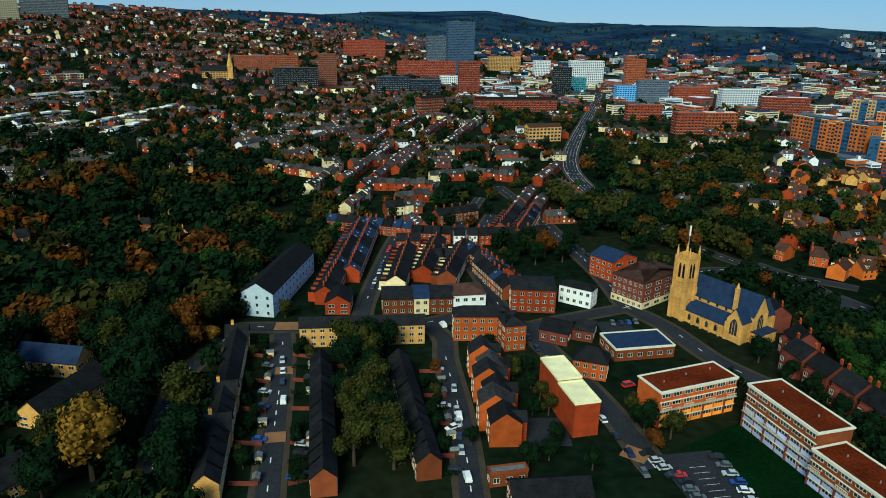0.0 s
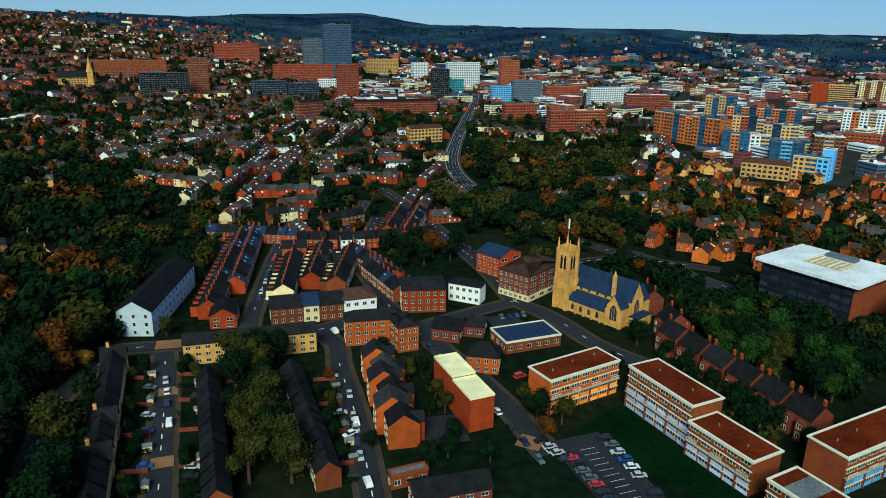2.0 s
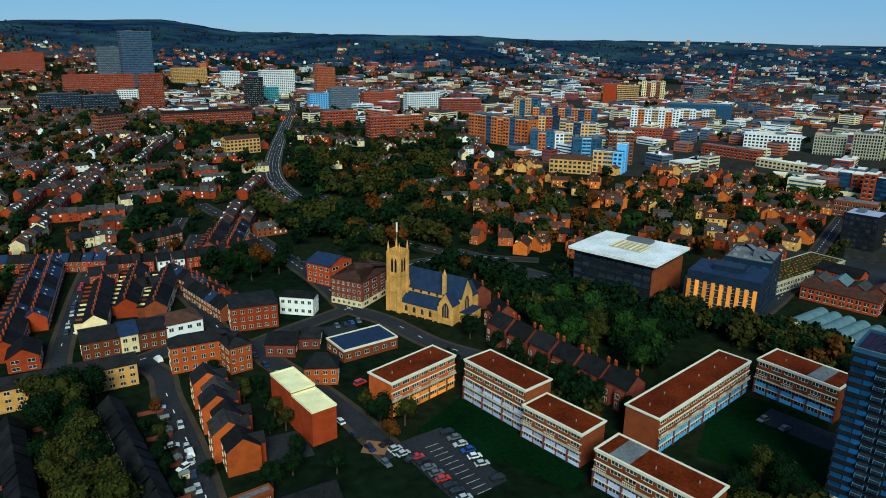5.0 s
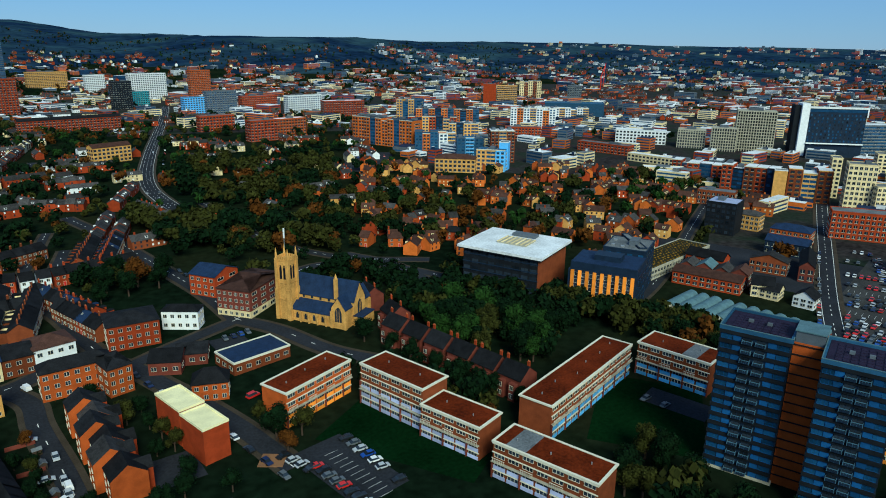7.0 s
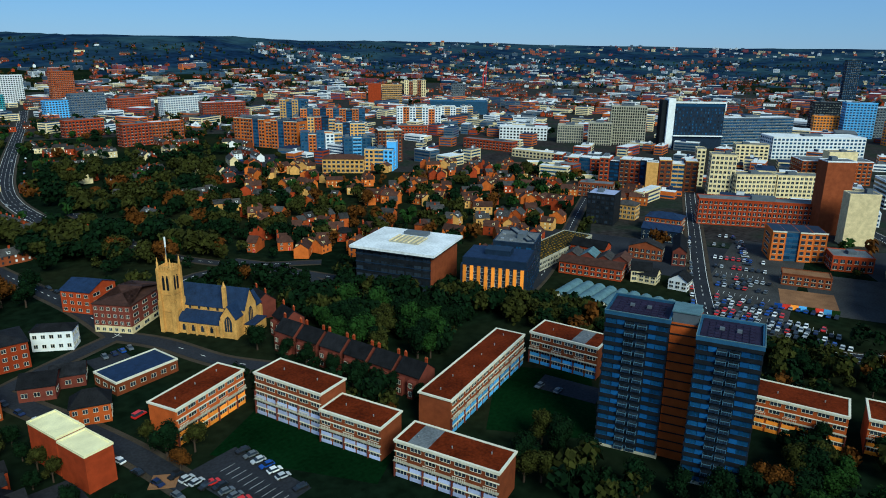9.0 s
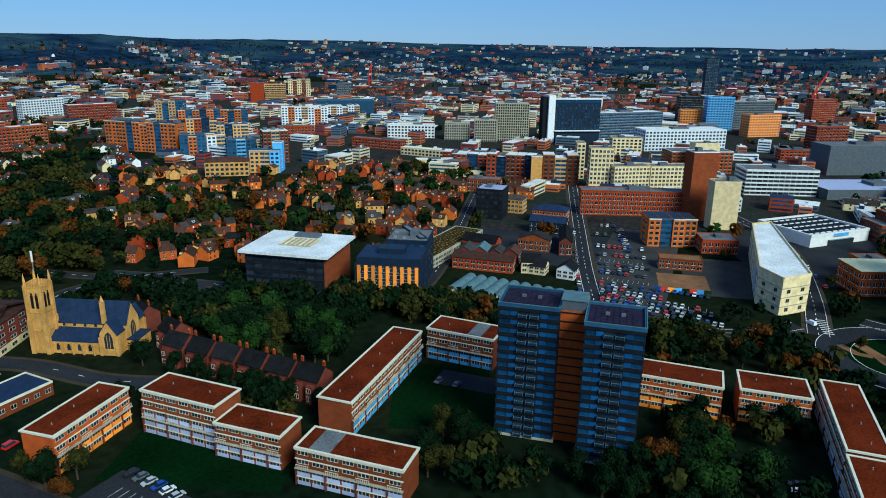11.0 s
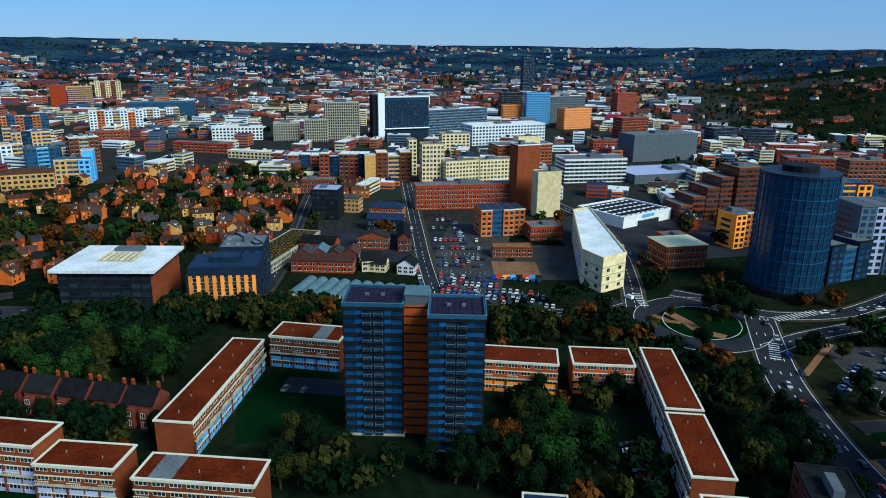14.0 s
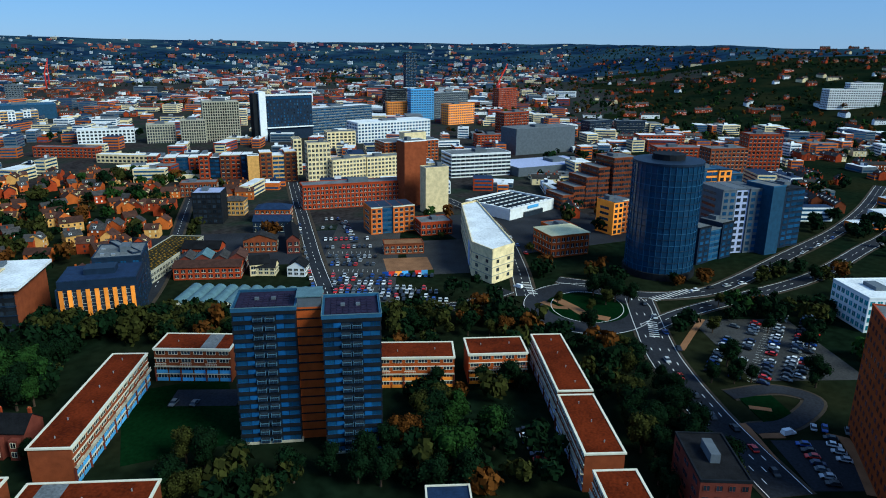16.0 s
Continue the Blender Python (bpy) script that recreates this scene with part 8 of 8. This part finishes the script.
def far_shed(q, x, y, z, vs, fs, mi):
    k = 0.6 if math.hypot(x, y) < 1000 or math.hypot(x, y) > 2600 else 0.9
    L, d, h = q.uniform(14, 55) * k, q.uniform(12, 28) * k, q.choice((5, 7, 9, 12, 16)) * (0.8 if k < 1 else 1)
    rot = radians(q.choice((18, 108)) + q.uniform(-12, 12))
    c, s = math.cos(rot), math.sin(rot)
    b = len(vs)
    vs += [(x + c * u - s * v, y + s * u + c * v, z + w) for w in (-4, h) for u, v in ((-L / 2, -d / 2), (L / 2, -d / 2), (L / 2, d / 2), (-L / 2, d / 2))]
    wall, roof = q.choice((0, 1, 1, 2, 2, 3, 6)), q.choice((4, 7, 7, 8))
    if math.hypot(x, y) > 1500:
        wall, roof = q.choice((2, 3, 6, 6, 1, 0, 8)), q.choice((7, 7, 4, 8))
    for f in ((0, 1, 5, 4), (1, 2, 6, 5), (2, 3, 7, 6), (3, 0, 4, 7)):
        fs.append(tuple(b + i for i in f)), mi.append(wall)
    fs.append((b + 4, b + 5, b + 6, b + 7)), mi.append(roof)
    for k in range(int(h / 3)):
        for sd in (-1, 1):
            b = len(vs)
            vs += [(x + c * u - s * sd * (d / 2 + 0.08), y + s * u + c * sd * (d / 2 + 0.08), z + 1 + k * 3 + w) for u, w in ((-L * 0.46, 0), (L * 0.46, 0), (L * 0.46, 1.4), (-L * 0.46, 1.4))]
            fs.append((b, b + 1, b + 2, b + 3)), mi.append(5)
            b = len(vs)
            vs += [(x + c * sd * (L / 2 + 0.08) - s * u, y + s * sd * (L / 2 + 0.08) + c * u, z + 1 + k * 3 + w) for u, w in ((-d * 0.44, 0), (d * 0.44, 0), (d * 0.44, 1.4), (-d * 0.44, 1.4))]
            fs.append((b, b + 1, b + 2, b + 3)), mi.append(5)
    if q.random() < 0.6:
        b = len(vs)
        u0, v0 = q.uniform(-0.25, 0.2) * L, q.uniform(-0.25, 0.2) * d
        vs += [(x + c * u - s * v, y + s * u + c * v, z + w) for w in (h, h + 2.5) for u, v in ((u0, v0), (u0 + L * 0.2, v0), (u0 + L * 0.2, v0 + d * 0.25), (u0, v0 + d * 0.25))]
        for f in ((4, 5, 6, 7), (0, 1, 5, 4), (1, 2, 6, 5), (2, 3, 7, 6), (3, 0, 4, 7)):
            fs.append(tuple(b + i for i in f)), mi.append(q.choice((3, 4, 8)))


def far_tree(q, x, y, z, vs, fs, mi, fixed=None):
    r = fixed[1] if fixed else q.uniform(2.6, 6.2)
    if math.hypot(x, y) > 2500:
        r *= 1.25
    m = fixed[0] if fixed else q.choice((0, 0, 0, 0, 1, 2, 2, 3))
    near = math.hypot(x, y) < 430
    few = not fixed and math.hypot(x, y) > 1100
    for k in range(7 if fixed else 1 if math.hypot(x, y) > 2500 else 2 if few else 3):
        cx, cy, cz, s = x + q.uniform(-0.6, 0.6) * r, y + q.uniform(-0.6, 0.6) * r, z + r * q.uniform(0.7, 1.5), r * q.uniform(0.55, 0.85)
        for j in range(44 if fixed else 40 if near else 6 if few else 9):
            d = Vector((q.gauss(0, 1), q.gauss(0, 1), q.gauss(0.4, 1))).normalized()
            u = d.orthogonal().normalized()
            w = d.cross(u)
            b = len(vs)
            e = s * (0.26 if fixed else 0.27 if near else 0.75 if few else 0.62)
            p = Vector((cx, cy, cz)) + d * s * (q.uniform(0.45, 0.85) if fixed or near else 0.6)
            if fixed or near:
                k1, k2 = q.uniform(-0.7, 0.7), q.uniform(-0.7, 0.7)
                vs += [p + u * e + d * e * k1, p + w * e * 0.8 + d * e * k2, p - u * e - d * e * k1, p - w * e * 0.8 - d * e * k2]
            else:
                vs += [p + u * e, p - u * e * 0.6 + w * e * 0.8, p - u * e * 0.5 - w * e * 0.8, p + d * e * 0.55]
            for f in (((0, 1, 2), (0, 2, 3)) if fixed or near else ((0, 1, 3), (1, 2, 3), (2, 0, 3))):
                fs.append(tuple(b + i for i in f)), mi.append(m)


def join_stuff(name, items, mats, label, category):
    """Draws a list of (function, arguments) into one mesh."""
    q = random.Random(21)
    vs, fs, mi = [], [], []
    for fn, x, y, fixed in items:
        fn(q, x, y, terrain(x, y), vs, fs, mi, fixed)
    me = bpy.data.meshes.new(name)
    me.from_pydata(vs, [], fs)
    for m in mats:
        me.materials.append(m)
    me.polygons.foreach_set("material_index", mi)
    return tagged(new(name, me), label, category, kind="stuff")


def az_of(x, y):
    return math.degrees(math.atan2(x, y))


def clear(x, y, q):
    return not blocked(x, y, 6)


def suburb(x, y, q):
    """Where houses are: the near north-west, the slopes and the east ridge."""
    a, r = az_of(x, y), math.hypot(x, y)
    if blocked(x, y, 6):
        return False
    if 14 < a < 32 and r > 2300:
        return q.random() < 0.25
    if a > 86 and r > 1000 and q.random() < 0.6:
        return False
    if a > 30 and 400 < r < 1150 and a < 84:
        return False
    if r < 430 and not -9 < a < 13:
        return False
    if a < -12 and r < 560:
        return False
    if -9 < a < 13 and r < 900:
        return q.random() < 0.9
    return noise.noise((x * 0.004, y * 0.004, 2.0)) > -0.22


def centre(x, y, q):
    a, r = az_of(x, y), math.hypot(x, y)
    if blocked(x, y, 9) or (a > 86 and r > 1050):
        return False
    if r < 950:
        return (a > 50 and r > 500) or (a > 30 and r > 650)
    if r > 3000 and (a < 40 or q.random() < 0.5):
        return False
    if a < 28:
        return 950 < r < 2300 and a > 0 and q.random() < 0.6
    return r < 1500 or noise.noise((x * 0.003, y * 0.003, 4.0)) > -0.1


def estate_green(x, y, q):
    if blocked(x, y, 5) or math.hypot(x - 344, y - 135) < 70:
        return False
    for cx, cy, rr in LAWNS:
        if math.hypot(x - cx, y - cy) < rr:
            return False
    return noise.noise((x * 0.02, y * 0.02, 5.0)) > -0.1


def woods(x, y, q):
    a, r = az_of(x, y), math.hypot(x, y)
    if blocked(x, y, 4):
        return False
    if r > 0.9 * float(np.interp(a, AZ, RIDGE)):
        return False
    k = noise.noise((x * 0.0045, y * 0.0045, 9.0))
    if 12 < a < 34 and r > 2000:
        return k > -0.35
    if r > 900 and a > 74 + 10 * noise.noise((x * 0.002, y * 0.002, 6.0)):
        return k > 0.28 - 0.73 * min((a - 66) / 30, 1.0)
    if r < 2300 and 36 < a < 96:
        return k > 0.28
    return k > -0.05


WALL_NO = {"red": 0, "blue": 0, "brown": 1, "orange": 6, "white": 3, "cream": 2, "stone": 7, "yellow": 7}
TREE_NO = {"dark green": 0, "green": 1, "olive": 2, "russet": 3, "golden": 4}
join_stuff("outer_terraces", [(far_house, x, y, (rot, WALL_NO[k], 9.0 if hip else 5.6)) for x, y, rot, k, hip in FAR_HOUSES],
           [BRICK_RED, BRICK_BROWN, CREAM, WHITE, WORN_SLATE, GLASS, BRICK_ORANGE, YELLOW_BRICK], "terraces of brick and rendered houses under slate roofs", "houses")
join_stuff("outer_trees", [(far_tree, x, y, (TREE_NO[c], 5.0 * s)) for x, y, c, s in FAR_TREES], list(LEAVES.values()), "garden and street trees in autumn colours", "trees")
for x, y, *_ in FAR_HOUSES:
    FOOT_PRINTS.append((pose(x, y, 0).inverted(), -5, 5, -5, 5, Vector((x, y, 0)), 10))
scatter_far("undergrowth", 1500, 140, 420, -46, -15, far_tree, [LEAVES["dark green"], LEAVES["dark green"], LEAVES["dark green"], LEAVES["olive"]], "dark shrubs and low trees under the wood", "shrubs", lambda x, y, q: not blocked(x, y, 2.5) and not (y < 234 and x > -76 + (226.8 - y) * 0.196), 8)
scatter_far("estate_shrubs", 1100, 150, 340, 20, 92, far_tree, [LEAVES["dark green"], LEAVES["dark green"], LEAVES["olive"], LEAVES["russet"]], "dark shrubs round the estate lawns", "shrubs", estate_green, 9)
scatter_far("estate_houses", 330, 340, 660, 27, 60, small_house, [BRICK_BRIGHT, BRICK_RED, YELLOW_BRICK, CREAM, TILE_BROWN, GLASS], "small orange and yellow brick houses with brown roofs", "houses", lambda x, y, q: not blocked(x, y, 6) and noise.noise((x * 0.01, y * 0.01, 8.0)) > -0.25, 15)
scatter_far("distant_houses", 4300, 275, 2700, -44, 122, far_house, [BRICK_RED, BRICK_BROWN, CREAM, WHITE, WORN_SLATE, GLASS], "rows of brick and rendered houses with slate roofs", "houses", suburb, 5)
scatter_far("hillside_houses", 1500, 560, 2300, -46, 3, far_house, [BRICK_BROWN, BRICK_DARK, CREAM, WHITE, WORN_SLATE, GLASS], "terraces climbing the far hillside under slate roofs", "houses", lambda x, y, q: not blocked(x, y, 5), 31)
scatter_far("hillside_trees", 4600, 430, 2200, -46, 3, far_tree, [LEAVES["dark green"], LEAVES["olive"], LEAVES["dark green"], LEAVES["russet"]], "dark and russet trees between the hillside terraces", "trees", lambda x, y, q: not blocked(x, y, 5), 32)
scatter_far("distant_buildings", 7200, 480, 4300, -4, 112, far_shed, [BRICK_RED, BRICK_BRIGHT, CREAM, WHITE, GREY_FELT, GLASS_BLUE, GREY_CLAD, PALE_ROOF, SLATE_BLUE], "mixed brick and pale commercial blocks across the valley", "buildings", centre, 6)
scatter_far("distant_trees", 15500, 900, 3500, -46, 124, far_tree, [LEAVES["dark green"], LEAVES["green"], LEAVES["olive"], LEAVES["russet"]], "dark autumn woods and garden trees across the town", "trees", woods, 7)
scatter_far("garden_trees", 4300, 300, 1050, -46, 84, far_tree, [LEAVES["dark green"], LEAVES["green"], LEAVES["olive"], LEAVES["russet"]], "small garden trees and hedges between the houses", "trees", lambda x, y, q: (az_of(x, y) < 26 or q.random() < 0.45) and not blocked(x, y, 3) and not (az_of(x, y) > 58 and math.hypot(x, y) > 470) and not (az_of(x, y) > 30 and math.hypot(x, y) > 640) and (noise.noise((x * 0.012, y * 0.012, 3.0)) > -0.25), 10)
scatter_far("verge_trees", 900, 260, 900, 84, 122, far_tree, [LEAVES["dark green"], LEAVES["green"], LEAVES["olive"], LEAVES["russet"]], "trees and shrubs on the road verges", "trees", lambda x, y, q: not blocked(x, y, 4) and (noise.noise((x * 0.012, y * 0.012, 3.0)) > 0.0), 12)
